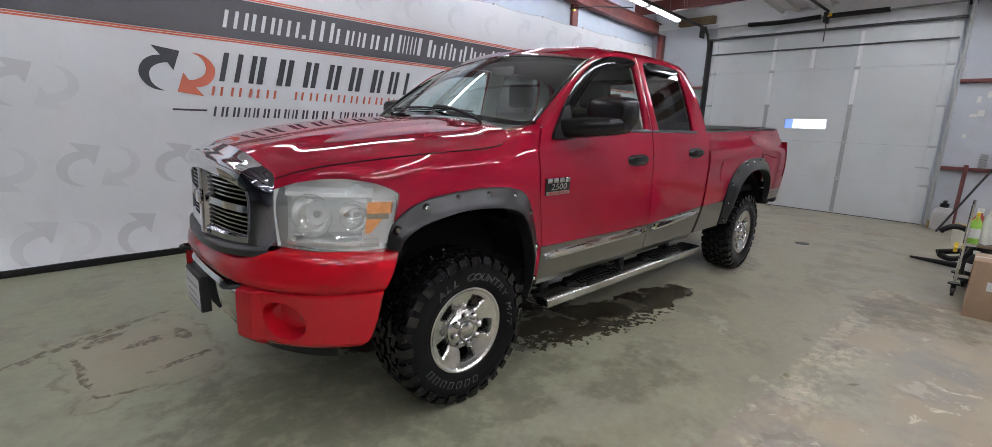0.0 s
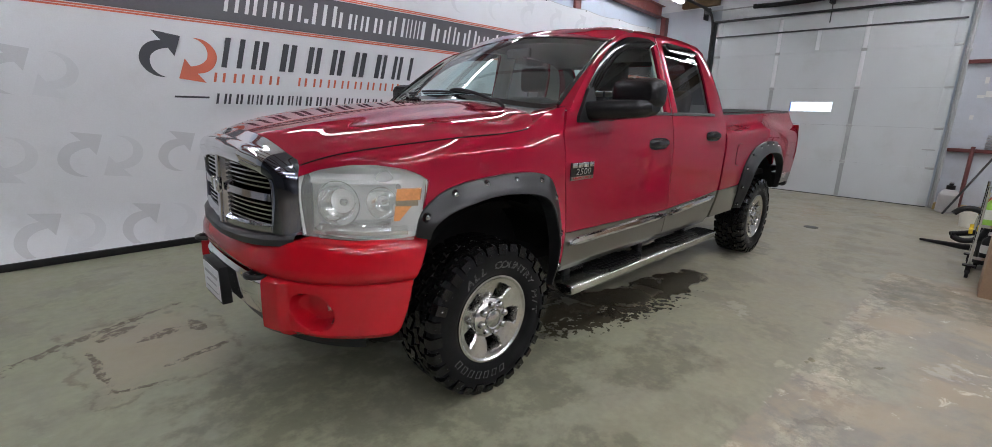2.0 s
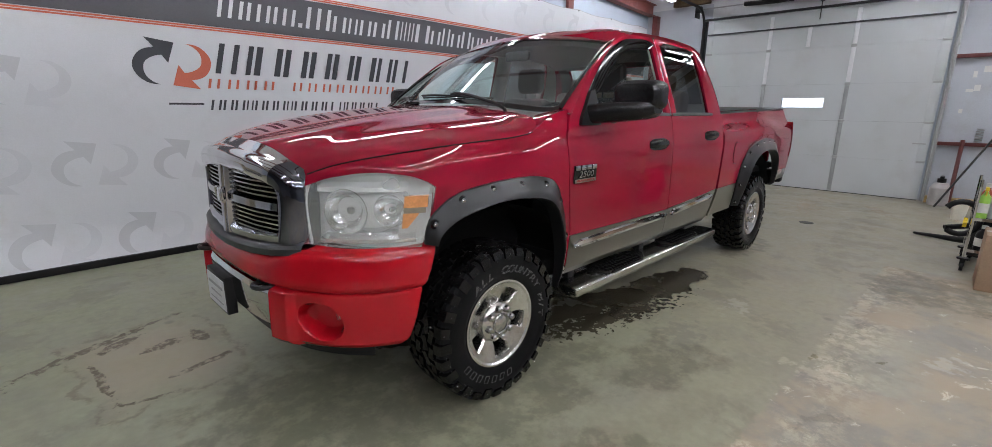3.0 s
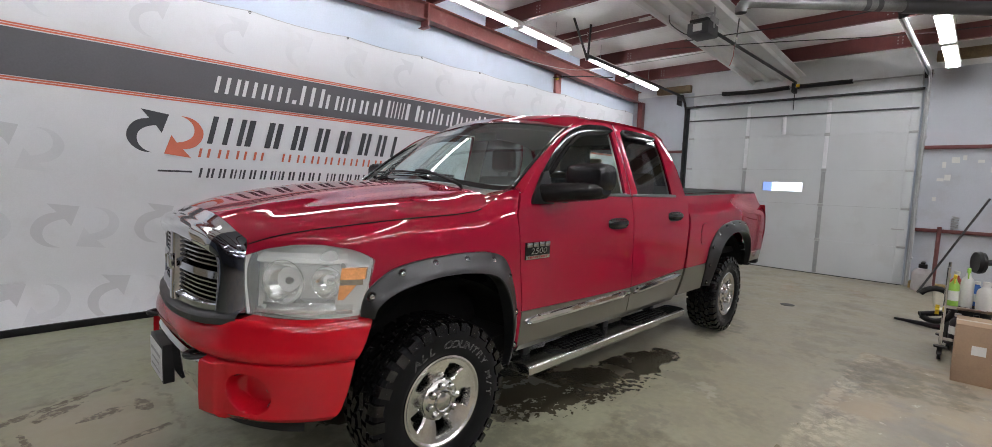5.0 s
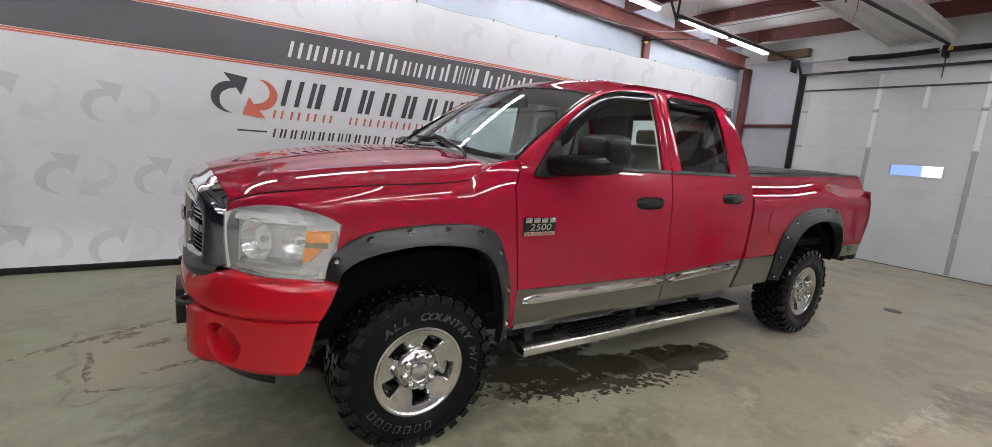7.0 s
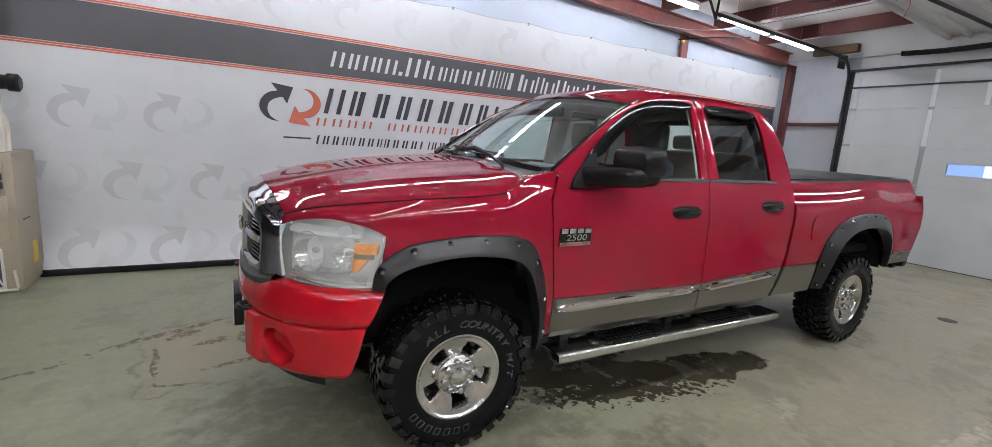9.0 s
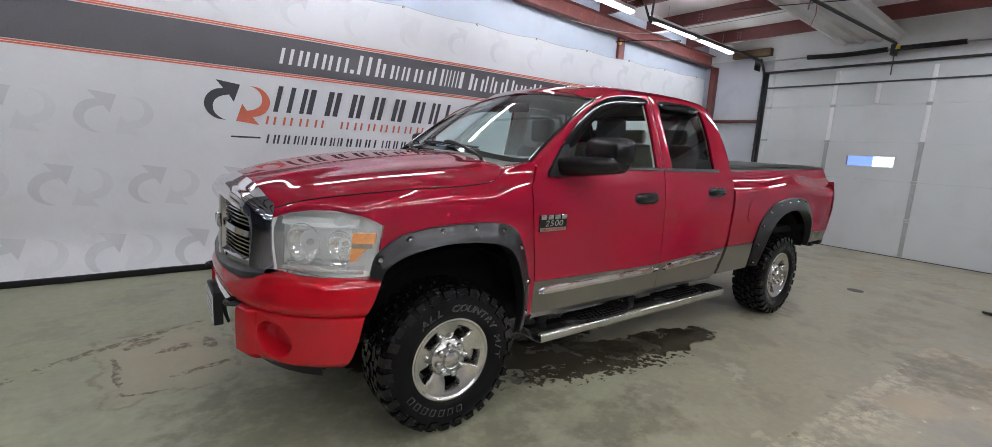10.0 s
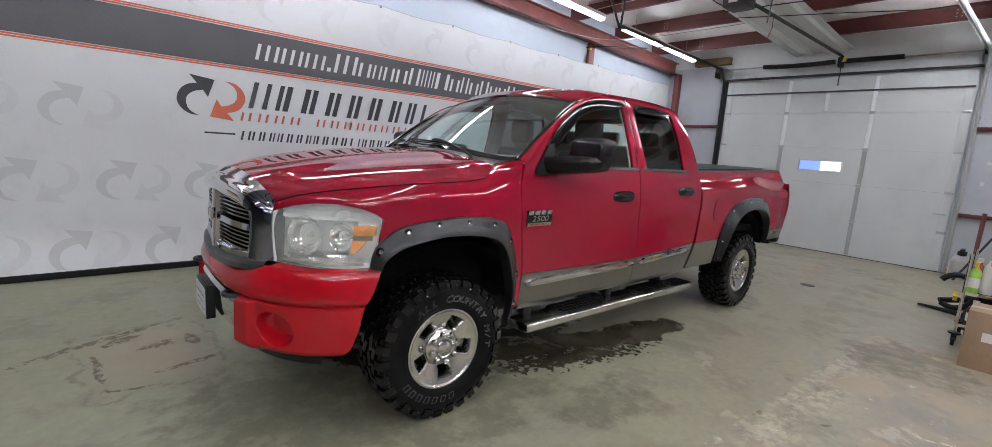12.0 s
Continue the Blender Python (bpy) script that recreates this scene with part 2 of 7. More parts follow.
def car_paint(name, col, rough=0.5, metal=0.0, spec=0.0):
    m = make(name, col, rough, metal, vary=0.06, big=0.9, fine=300.0, bump=0.0, coat=0.95, dirt=tuple(c * 0.8 + 0.01 for c in col), dirt_amt=0.3, spec=spec)
    nt = m.node_tree
    b = nt.nodes["Principled BSDF"]
    b.inputs["Coat Roughness"].default_value = 0.012
    b.inputs["Coat IOR"].default_value = 1.52
    # faint waviness of the clear coat
    co = nt.nodes["Texture Coordinate"].outputs["Object"]
    bp = nt.nodes.new("ShaderNodeBump")
    bp.inputs["Strength"].default_value, bp.inputs["Distance"].default_value = 0.012, 0.004
    nt.links.new(noise_tex(nt, co, 7.0, 2.0), bp.inputs["Height"])
    nt.links.new(bp.outputs[0], b.inputs["Coat Normal"])
    return m


M_FLOOR = concrete_floor()
M_RED = car_paint("crimson_paint", (0.254, 0.0042, 0.0215))
M_BUMPER = car_paint("scarlet_bumper_paint", (0.37, 0.004, 0.011))
M_PEWTER = car_paint("pewter_paint", (0.155, 0.146, 0.120), 0.28, 0.80, 0.5)
M_CHROME = make("chrome", (0.72, 0.73, 0.75), 0.07, 1.0, vary=0.06, big=6, fine=200, bump=0.02, depth=0.0004)
M_ALLOY = make("polished_alloy", (0.66, 0.655, 0.63), 0.20, 1.0, vary=0.10, big=12, fine=150, bump=0.03, depth=0.0005, dirt=(0.22, 0.20, 0.16), dirt_amt=0.35)
M_STEEL = make("stainless_steel", (0.60, 0.60, 0.58), 0.20, 1.0, vary=0.1, big=5, fine=120, bump=0.03, depth=0.0004, dirt=(0.25, 0.22, 0.17), dirt_amt=0.3)
M_CAP = make("worn_chrome", (0.66, 0.66, 0.655), 0.15, 1.0, vary=0.12, big=20, fine=150, bump=0.03, depth=0.0005, dirt=(0.22, 0.20, 0.16), dirt_amt=0.3)
M_SLAT = make("smoked_chrome", (0.36, 0.36, 0.37), 0.17, 1.0, vary=0.1, big=6, fine=200, bump=0.02, depth=0.0004)
# chrome with the dark surroundings it mirrors put into its colour
M_REFLCHROME = make("dark_reflection_chrome", (0.18, 0.19, 0.23), 0.05, 1.0, vary=0.1, big=6, fine=200, bump=0.02, depth=0.0004)
M_DARKCHROME = make("dull_chrome", (0.44, 0.45, 0.48), 0.08, 1.0, vary=0.1, big=6, fine=200, bump=0.02, depth=0.0004)
M_BLACK = make("black_textured_plastic", (0.011, 0.011, 0.0115), 0.38, 0.0, vary=0.2, big=4, fine=300, bump=0.12, depth=0.0006, spec=0.24)
M_SATIN = make("satin_black_plastic", (0.007, 0.007, 0.0075), 0.24, 0.0, vary=0.2, big=4, fine=300, bump=0.03, depth=0.0004, spec=0.36)
M_DUCT = make("dull_duct_metal", (0.21, 0.215, 0.21), 0.45, 0.6, vary=0.18, big=5, fine=60, bump=0.05)
M_GLOSSBLACK = make("gloss_black", (0.008, 0.008, 0.009), 0.09, 0.0, vary=0.1, big=4, fine=60, bump=0)
M_VISOR = make("black_acrylic", (0.004, 0.004, 0.0045), 0.09, 0.0, vary=0.1, big=4, fine=60, bump=0, spec=0.20)
M_TRIM = make("grey_plastic_trim", (0.045, 0.046, 0.048), 0.5, 0.0, vary=0.2, big=5, fine=250, bump=0.1, depth=0.0005)
M_STEP = make("dark_step_plastic", (0.022, 0.022, 0.024), 0.42, 0.0, vary=0.2, big=5, fine=250, bump=0.1, depth=0.0005)
M_FLARE = make("satin_flare_plastic", (0.013, 0.013, 0.0135), 0.33, 0.0, vary=0.2, big=4, fine=300, bump=0.12, depth=0.0006, spec=0.36)
M_COWL = make("dusty_cowl_plastic", (0.15, 0.15, 0.148), 0.6, 0.0, vary=0.3, big=7, fine=120, bump=0.2, depth=0.001, dirt=(0.07, 0.07, 0.065), dirt_amt=0.5)
M_RUBBER = make("tyre_rubber", (0.0042, 0.0042, 0.0048), 0.45, 0.0, vary=0.4, big=9, fine=160, bump=0.3, depth=0.001, dirt=(0.012, 0.0117, 0.0115), dirt_amt=0.4, spec=0.17)
M_WETRUBBER = make("wet_tread_rubber", (0.005, 0.005, 0.005), 0.15, 0.0, vary=0.4, big=14, fine=120, bump=0.6, depth=0.002, dirt=(0.024, 0.022, 0.020), dirt_amt=0.4, spec=0.42)
M_DROP = make("water_bead", (0.55, 0.56, 0.57), 0.05, 0.9, vary=0.05, big=20, fine=60, bump=0)
M_LETTER = make("white_tyre_letter", (0.19, 0.19, 0.185), 0.6, vary=0.2, big=20, fine=200)
M_DARK = make("dark_underbody", (0.008, 0.008, 0.008), 0.75, vary=0.3, big=3, fine=60, bump=0.2, spec=0.15)
M_WINDSHIELD = glassy("windshield_glass", (0.76, 0.95, 0.94), 0.0, 1.5, haze=0.022, base=0.15)
M_SIDEGLASS = glassy("side_glass", (0.86, 0.95, 0.93), 0.0, 1.5, base=0.06)
M_TINT = glassy("tinted_glass", (0.17, 0.175, 0.18), 0.0, 1.5, base=0.09)
M_TAN = make("tan_leather", (0.44, 0.38, 0.31), 0.6, vary=0.15, big=6, fine=120, bump=0.15)
M_LENS = glassy("hazed_headlight_lens", (0.92, 0.93, 0.92), 0.02, 1.5, haze=0.27, base=0.14)
M_LAMPBOWL = make("headlight_reflector", (0.93, 0.94, 0.94), 0.11, 0.88, vary=0.08, big=12, fine=80, bump=0)
M_LAMPGREY = make("headlight_bezel", (0.88, 0.89, 0.885), 0.40, 0.2, vary=0.06, big=9, fine=60)
M_TAUPE = make("taupe_marker_strip", (0.22, 0.19, 0.14), 0.35, vary=0.15, big=20, fine=120, coat=0.4)
M_AMBER = make("amber_reflector", (0.70, 0.31, 0.12), 0.25, 0.0, vary=0.15, big=30, fine=120, coat=0.6)
M_TAIL = make("red_tail_lens", (0.36, 0.030, 0.035), 0.12, 0.0, vary=0.2, big=20, fine=100, coat=1.0)
M_SEAT = make("grey_cloth", (0.06, 0.064, 0.066), 0.85, vary=0.2, big=8, fine=220, bump=0.3)
M_DASH = make("slate_dashboard", (0.20, 0.22, 0.22), 0.65, vary=0.15, big=5, fine=200, bump=0.15)
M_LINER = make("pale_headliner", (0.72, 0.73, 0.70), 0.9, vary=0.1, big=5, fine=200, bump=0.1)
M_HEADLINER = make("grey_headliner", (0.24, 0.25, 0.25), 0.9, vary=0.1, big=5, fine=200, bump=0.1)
M_PLATE = make("dealer_plate", (0.62, 0.63, 0.64), 0.4, vary=0.12, big=20, fine=120)
M_INK = make("dark_print", (0.035, 0.037, 0.045), 0.55, vary=0.1, big=3, fine=50, bump=0)
M_BADGERED = make("badge_red", (0.38, 0.02, 0.02), 0.4)
M_BANNER = make("banner_vinyl", (0.65, 0.662, 0.685), 0.42, vary=0.05, big=0.8, fine=90, bump=0.05, depth=0.001, dirt=(0.50, 0.49, 0.48), dirt_amt=0.35)
M_BAND = make("charcoal_vinyl", (0.060, 0.058, 0.066), 0.38, vary=0.16, big=1.2, fine=60, bump=0.04)
M_VINYLRED = make("orange_red_vinyl", (0.56, 0.12, 0.06), 0.45, vary=0.08, big=2, fine=60, bump=0)
M_VINYLWHITE = make("white_vinyl_print", (0.66, 0.66, 0.67), 0.45, vary=0.05, big=2, fine=60, bump=0)
M_GHOST = make("pale_grey_print", (0.535, 0.545, 0.565), 0.42, vary=0.05, big=1.5, fine=90, bump=0)
M_GHOSTT = make("palest_grey_print", (0.60, 0.612, 0.635), 0.42, vary=0.05, big=1.5, fine=90, bump=0)
M_WALL = make("blue_white_wall_sheet", (0.50, 0.57, 0.66), 0.45, vary=0.06, big=0.9, fine=50, bump=0.08, depth=0.002, dirt=(0.42, 0.43, 0.44), dirt_amt=0.3)
M_DOOR = make("grey_white_door_paint", (0.55, 0.575, 0.58), 0.62, vary=0.05, big=0.7, fine=160, bump=0.06, depth=0.0006, dirt=(0.42, 0.42, 0.39), dirt_amt=0.3)
M_STILE = make("galvanised_stile", (0.36, 0.37, 0.37), 0.55, 0.4, vary=0.14, big=6, fine=80)
M_PALEWALL = make("pale_wall_sheet", (0.72, 0.735, 0.74), 0.45, vary=0.06, big=1.0, fine=60, bump=0.08, dirt=(0.45, 0.43, 0.42), dirt_amt=0.35)
# darker copy of the pale sheet: shade beside the door put into its colour
M_SHADEWALL = make("shaded_wall_sheet", (0.50, 0.53, 0.575), 0.5, vary=0.08, big=0.9, fine=60, bump=0.08, dirt=(0.36, 0.35, 0.34), dirt_amt=0.35)
M_DIMWALL = make("dull_grey_wall_sheet", (0.30, 0.30, 0.31), 0.55, vary=0.12, big=0.8, fine=60, bump=0.08, dirt=(0.12, 0.11, 0.10), dirt_amt=0.4)
M_CEIL = make("white_ceiling_sheet", (0.88, 0.885, 0.88), 0.5, vary=0.07, big=0.8, fine=25, bump=0.15, depth=0.004, dirt=(0.5, 0.48, 0.45), dirt_amt=0.3)
M_OXIDE = make("red_oxide_steel", (0.19, 0.054, 0.046), 0.5, 0.0, vary=0.18, big=2, fine=40, bump=0.08, dirt=(0.33, 0.20, 0.18), dirt_amt=0.35)
M_PURLIN = make("maroon_purlin_paint", (0.125, 0.030, 0.028), 0.5, 0.0, vary=0.2, big=2, fine=40, bump=0.08, dirt=(0.22, 0.10, 0.09), dirt_amt=0.3)
M_ZINC = make("pale_zinc_steel", (0.40, 0.41, 0.41), 0.55, 0.25, vary=0.12, big=4, fine=60, bump=0.04)
M_RIB = make("white_ribbed_metal", (0.74, 0.75, 0.74), 0.36, 0.15, vary=0.06, big=1.2, fine=60, dirt=(0.42, 0.42, 0.40), dirt_amt=0.3)
M_STILEWHITE = make("bright_white_stile", (0.78, 0.79, 0.80), 0.35, vary=0.05, big=6, fine=80)
M_GALV = make("galvanised_metal", (0.42, 0.43, 0.42), 0.48, 0.7, vary=0.15, big=4, fine=60, bump=0.04)
M_IRON = make("black_iron", (0.025, 0.025, 0.025), 0.5, 0.3, vary=0.3, big=5, fine=90)
M_WOOD = make("raw_plank", (0.17, 0.115, 0.06), 0.75, vary=0.35, big=5, fine=40, bump=0.3, dirt=(0.10, 0.06, 0.03), dirt_amt=0.6)
M_SILL = make("yellowed_timber", (0.40, 0.28, 0.11), 0.7, vary=0.25, big=5, fine=40, bump=0.2, dirt=(0.20, 0.14, 0.07), dirt_amt=0.4)
M_BEIGE = make("beige_enamel", (0.40, 0.345, 0.255), 0.42, vary=0.07, big=2, fine=60, bump=0.05, dirt=(0.25, 0.2, 0.15), dirt_amt=0.3)
M_PVC = make("cream_pvc", (0.72, 0.69, 0.60), 0.35, vary=0.06, big=3, fine=60)
M_CARD = make("brown_cardboard", (0.33, 0.225, 0.145), 0.8, vary=0.10, big=4, fine=70, bump=0.1, dirt=(0.25, 0.17, 0.11), dirt_amt=0.4)
M_WHITE = make("white_plastic", (0.66, 0.66, 0.63), 0.4, vary=0.06, big=4, fine=60)
M_CLOUDY = make("cloudy_plastic", (0.42, 0.40, 0.39), 0.4, vary=0.12, big=6, fine=60)
M_YELLOW = make("yellow_plastic", (0.75, 0.55, 0.03), 0.4, vary=0.1, big=6, fine=60)
M_GREEN = make("lime_plastic", (0.30, 0.58, 0.08), 0.35, vary=0.1, big=6, fine=60)
M_BLUE = make("blue_plastic", (0.03, 0.12, 0.40), 0.4, vary=0.1, big=6, fine=60)
M_REDPL = make("red_plastic", (0.42, 0.06, 0.04), 0.4, vary=0.1, big=6, fine=60)
M_TUBE = glowing("fluorescent_tube", (0.935, 0.94, 1.0), TUBE)
# stronger output for the door fixture, added to brighten the wall there
M_TUBEBRIGHT = glowing("bright_fluorescent_tube", (0.935, 0.94, 1.0), TUBE * 1.45)
# weaker output for the row along the banner wall
M_TUBEDIM = glowing("dim_fluorescent_tube", (0.935, 0.94, 1.0), TUBE * 0.64)


# ---------- mesh helpers ----------
def data_of(name, bm, material, angle=28):
    me = bpy.data.meshes.new(name)
    bmesh.ops.recalc_face_normals(bm, faces=bm.faces)
    bm.to_mesh(me)
    bm.free()
    for p in me.polygons:
        p.use_smooth = True
    me.set_sharp_from_angle(angle=radians(angle))
    me.materials.append(material)
    return me


def part(name, bm, material, parent, label="", angle=28):
    ob = new(name, data_of(name, bm, material, angle))
    ob.parent = parent
    return tagged(ob, label)


def thing(name, label, category, at=(0, 0, 0), turn=0.0, group="", kind=""):
    ob = new(name)
    ob.empty_display_size = 0.05
    ob.matrix_basis = pose(*at, 0, 0, turn)
    return tagged(ob, label, category, group, kind)


def solid(name, bm, material, label="", category="", group="", kind="", angle=28):
    return tagged(new(name, data_of(name, bm, material, angle)), label, category, group, kind)


def box(bm, x0, x1, y0, y1, z0, z1, bevel=0.0, seg=2, m=None):
    r = bmesh.ops.create_cube(bm, size=1.0)
    vs = r["verts"]
    for v in vs:
        v.co = Vector(((x0 + x1) / 2 + v.co.x * (x1 - x0), (y0 + y1) / 2 + v.co.y * (y1 - y0), (z0 + z1) / 2 + v.co.z * (z1 - z0)))
    if m is not None:
        bmesh.ops.transform(bm, matrix=m, verts=vs)
    if bevel:
        es = list({e for v in vs for e in v.link_edges})
        bmesh.ops.bevel(bm, geom=es, offset=bevel, segments=seg, affect="EDGES", profile=0.5)
    return bm


def boxm(*args, **kw):
    return box(bmesh.new(), *args, **kw)


def ring_faces(bm, rings, closed=True, caps=True):
    n = len(rings[0])
    for a, b in zip(rings, rings[1:]):
        for i in range(n if closed else n - 1):
            j = (i + 1) % n
            bm.faces.new((a[i], a[j], b[j], b[i]))
    if caps and closed:
        bm.faces.new(rings[0][::-1]), bm.faces.new(rings[-1])


def tube(bm, pts, r, n=10, ry=None, caps=True):
    """A round (or oval, ry) tube along a line of points."""
    pts = [Vector(p) for p in pts]
    rings, up = [], None
    for i, p in enumerate(pts):
        d = (pts[min(i + 1, len(pts) - 1)] - pts[max(i - 1, 0)]).normalized()
        if up is None:
            up = Vector((0, 0, 1)) if abs(d.z) < 0.9 else Vector((1, 0, 0))
        s = d.cross(up).normalized()
        up = s.cross(d).normalized()
        rr = r[i] if isinstance(r, (list, tuple)) else r
        rings.append([bm.verts.new(p + s * math.cos(k * 2 * math.pi / n) * rr + up * math.sin(k * 2 * math.pi / n) * (ry or rr)) for k in range(n)])
    ring_faces(bm, rings, True, caps)
    return bm


def tubem(*args, **kw):
    return tube(bmesh.new(), *args, **kw)


def lathe(bm, prof, n=48, m=None, a0=0.0, a1=360.0):
    """Turns (radius, along) pairs about the y axis."""
    full = abs(a1 - a0) >= 360
    k = n if full else n + 1
    rings, made = [], []
    for r, a in prof:
        ring = [bm.verts.new((r * math.cos(radians(a0 + (a1 - a0) * i / n)), a, r * math.sin(radians(a0 + (a1 - a0) * i / n)))) for i in range(k)]
        rings.append(ring)
        made += ring
    ring_faces(bm, rings, full, False)
    if m is not None:
        bmesh.ops.transform(bm, matrix=m, verts=made)
    return bm


def latem(*args, **kw):
    return lathe(bmesh.new(), *args, **kw)


def resample(pts, n):
    pts = [Vector(p) for p in pts]
    d = [0.0]
    for a, b in zip(pts, pts[1:]):
        d.append(d[-1] + (b - a).length)
    out, j = [], 0
    for i in range(n):
        s = d[-1] * i / (n - 1)
        while j < len(pts) - 2 and d[j + 1] < s:
            j += 1
        f = 0 if d[j + 1] == d[j] else (s - d[j]) / (d[j + 1] - d[j])
        out.append(pts[j].lerp(pts[j + 1], f))
    return out


def smooth(pts, per=6):
    """A flowing line through the points."""
    pts = [Vector(p) for p in pts]
    out = []
    for i in range(len(pts) - 1):
        p0, p1, p2, p3 = pts[max(i - 1, 0)], pts[i], pts[i + 1], pts[min(i + 2, len(pts) - 1)]
        for k in range(per):
            t = k / per
            out.append(0.5 * (2 * p1 + (p2 - p0) * t + (2 * p0 - 5 * p1 + 4 * p2 - p3) * t * t + (3 * p1 - p0 - 3 * p2 + p3) * t ** 3))
    return out + [pts[-1]]


def loft(bm, curves, n=24):
    """A sheet through a row of lines."""
    rows = [[bm.verts.new(p) for p in resample(c, n)] for c in curves]
    ring_faces(bm, rows, False, False)
    return rows


def loftm(curves, n=24):
    bm = bmesh.new()
    loft(bm, curves, n)
    return bm


def coons(bottom, top, left, right, nu, nv, f):
    """A sheet between four plan lines that meet at the corners; f lays a plan point into space."""
    bm = bmesh.new()
    b, t, l, r = resample(bottom, nu), resample(top, nu), resample(left, nv), resample(right, nv)
    rows = []
    for j in range(nv):
        v = j / (nv - 1)
        row = []
        for i in range(nu):
            u = i / (nu - 1)
            p = b[i] * (1 - v) + t[i] * v + l[j] * (1 - u) + r[j] * u
            p -= b[0] * (1 - u) * (1 - v) + b[-1] * u * (1 - v) + t[0] * (1 - u) * v + t[-1] * u * v
            row.append(bm.verts.new(f(p.x, p.y)))
        rows.append(row)
    ring_faces(bm, rows, False, False)
    return bm


def rim_in(bm, by):
    """Turns the free edges of a sheet inwards, which gives the panel its thickness."""
    es = [e for e in bm.edges if e.is_boundary]
    r = bmesh.ops.extrude_edge_only(bm, edges=es)
    for v in (g for g in r["geom"] if isinstance(g, bmesh.types.BMVert)):
        v.co += by(v.co) if callable(by) else Vector(by)
    return bm


def flat(bm, pts, depth):
    """A thin plate with the outline pts (3D, in order), thickened by the vector depth."""
    a = [bm.verts.new(p) for p in pts]
    b = [bm.verts.new(Vector(p) + Vector(depth)) for p in pts]
    n = len(a)
    bm.faces.new(a), bm.faces.new(b[::-1])
    for i in range(n):
        bm.faces.new((a[i], b[i], b[(i + 1) % n], a[(i + 1) % n]))
    return bm


def word(text, size, m, depth=0.0015, outline=0.0, shear=0.0):
    """A mesh of a lettered word, centred, in its own xy plane and then laid by m."""
    cu = bpy.data.curves.new("word", "FONT")
    cu.body, cu.size, cu.align_x, cu.align_y, cu.shear, cu.resolution_u = text, size, "CENTER", "CENTER", shear, 3
    if outline:
        cu.fill_mode, cu.bevel_depth, cu.bevel_resolution = "NONE", outline, 0
    else:
        cu.extrude = depth
    ob = bpy.data.objects.new("word", cu)
    scene.collection.objects.link(ob)
    me = bpy.data.meshes.new_from_object(ob.evaluated_get(bpy.context.evaluated_depsgraph_get()))
    bpy.data.objects.remove(ob), bpy.data.curves.remove(cu)
    bm = bmesh.new()
    bm.from_mesh(me)
    bpy.data.meshes.remove(me)
    bmesh.ops.transform(bm, matrix=m, verts=bm.verts)
    return bm


def joined(*bms):
    out = bmesh.new()
    for b in bms:
        me = bpy.data.meshes.new("tmp")
        b.to_mesh(me)
        b.free()
        out.from_mesh(me)
        bpy.data.meshes.remove(me)
    return out


# ---------- the workshop ----------
X0, X1, Y0, Y1, RIDGE = -13.0, 11.42, -9.0, 6.30, 4.6


def under(x, z=4.33):
    """Height of a roof layer that peaks at z over the ridge."""
    return z - 0.04 * abs(x - RIDGE)


solid("floor", boxm(X0 - 0.2, X1 + 0.3, Y0 - 0.2, Y1 + 0.2, -0.15, 0.0), M_FLOOR, "stained green-grey concrete workshop floor with moist marks and painted shade", "floor", kind="structure")
solid("wall_north", boxm(X0 - 0.2, X1 + 0.2, Y1, Y1 + 0.15, 0, 4.8), M_WALL, "pale blue-white sheeted wall behind the banner", "wall", kind="structure")
solid("wall_south", boxm(X0 - 0.2, X1 + 0.2, Y0 - 0.15, Y0, 0, 4.8), M_DIMWALL, "plain dull grey sheeted workshop wall", "wall", kind="structure")
solid("wall_west", boxm(X0 - 0.15, X0, Y0, Y1, 0, 4.8), M_DIMWALL, "plain dull grey sheeted workshop wall", "wall", kind="structure")
DY0, DY1, DZ = 0.70, 4.74, 3.46
bm = boxm(X1, X1 + 0.18, Y0, DY0, 0, 3.85)
box(bm, X1, X1 + 0.18, DY1, Y1, 0, 3.85)
solid("wall_east", bm, M_SHADEWALL, "sheeted wall beside the overhead door, its shade painted grey-blue", "wall", kind="structure")
bm = boxm(X1, X1 + 0.18, Y0, Y1, 3.85, 4.8)
box(bm, X1, X1 + 0.18, DY0, DY1, DZ, 3.85)
solid("wall_east_head", bm, M_PALEWALL, "white sheeted wall above the overhead door", "wall", kind="structure")
bm = bmesh.new()
for xa, xb in ((X0 - 0.2, RIDGE), (RIDGE, X1 + 0.2)):
    vs = [bm.verts.new((x, y, under(x, 4.53) + h)) for h in (0, 0.1) for x, y in ((xa, Y0 - 0.2), (xb, Y0 - 0.2), (xb, Y1 + 0.2), (xa, Y1 + 0.2))]
    for f in ((0, 3, 2, 1), (4, 5, 6, 7), (0, 1, 5, 4), (1, 2, 6, 5), (2, 3, 7, 6), (3, 0, 4, 7)):
        bm.faces.new([vs[i] for i in f])
solid("ceiling", bm, M_CEIL, "low-pitched white sheeted ceiling under the roof", "ceiling", kind="structure")


def sect(bm, pts, prof):
    """Sweeps a closed profile (across, up) between two points along x or y."""
    rings = []
    for p in pts:
        d = Vector(pts[-1]) - Vector(pts[0])
        across = Vector((-d.y, d.x, 0)).normalized()
        rings.append([bm.verts.new(Vector(p) + across * a + Vector((0, 0, u))) for a, u in prof])
    ring_faces(bm, rings)
    return bm


def i_beam(w, h, tf=0.014, tw=0.009):
    a, b = w / 2, tw / 2
    return [(-a, 0), (a, 0), (a, tf), (b, tf), (b, h - tf), (a, h - tf), (a, h), (-a, h), (-a, h - tf), (-b, h - tf), (-b, tf), (-a, tf)]


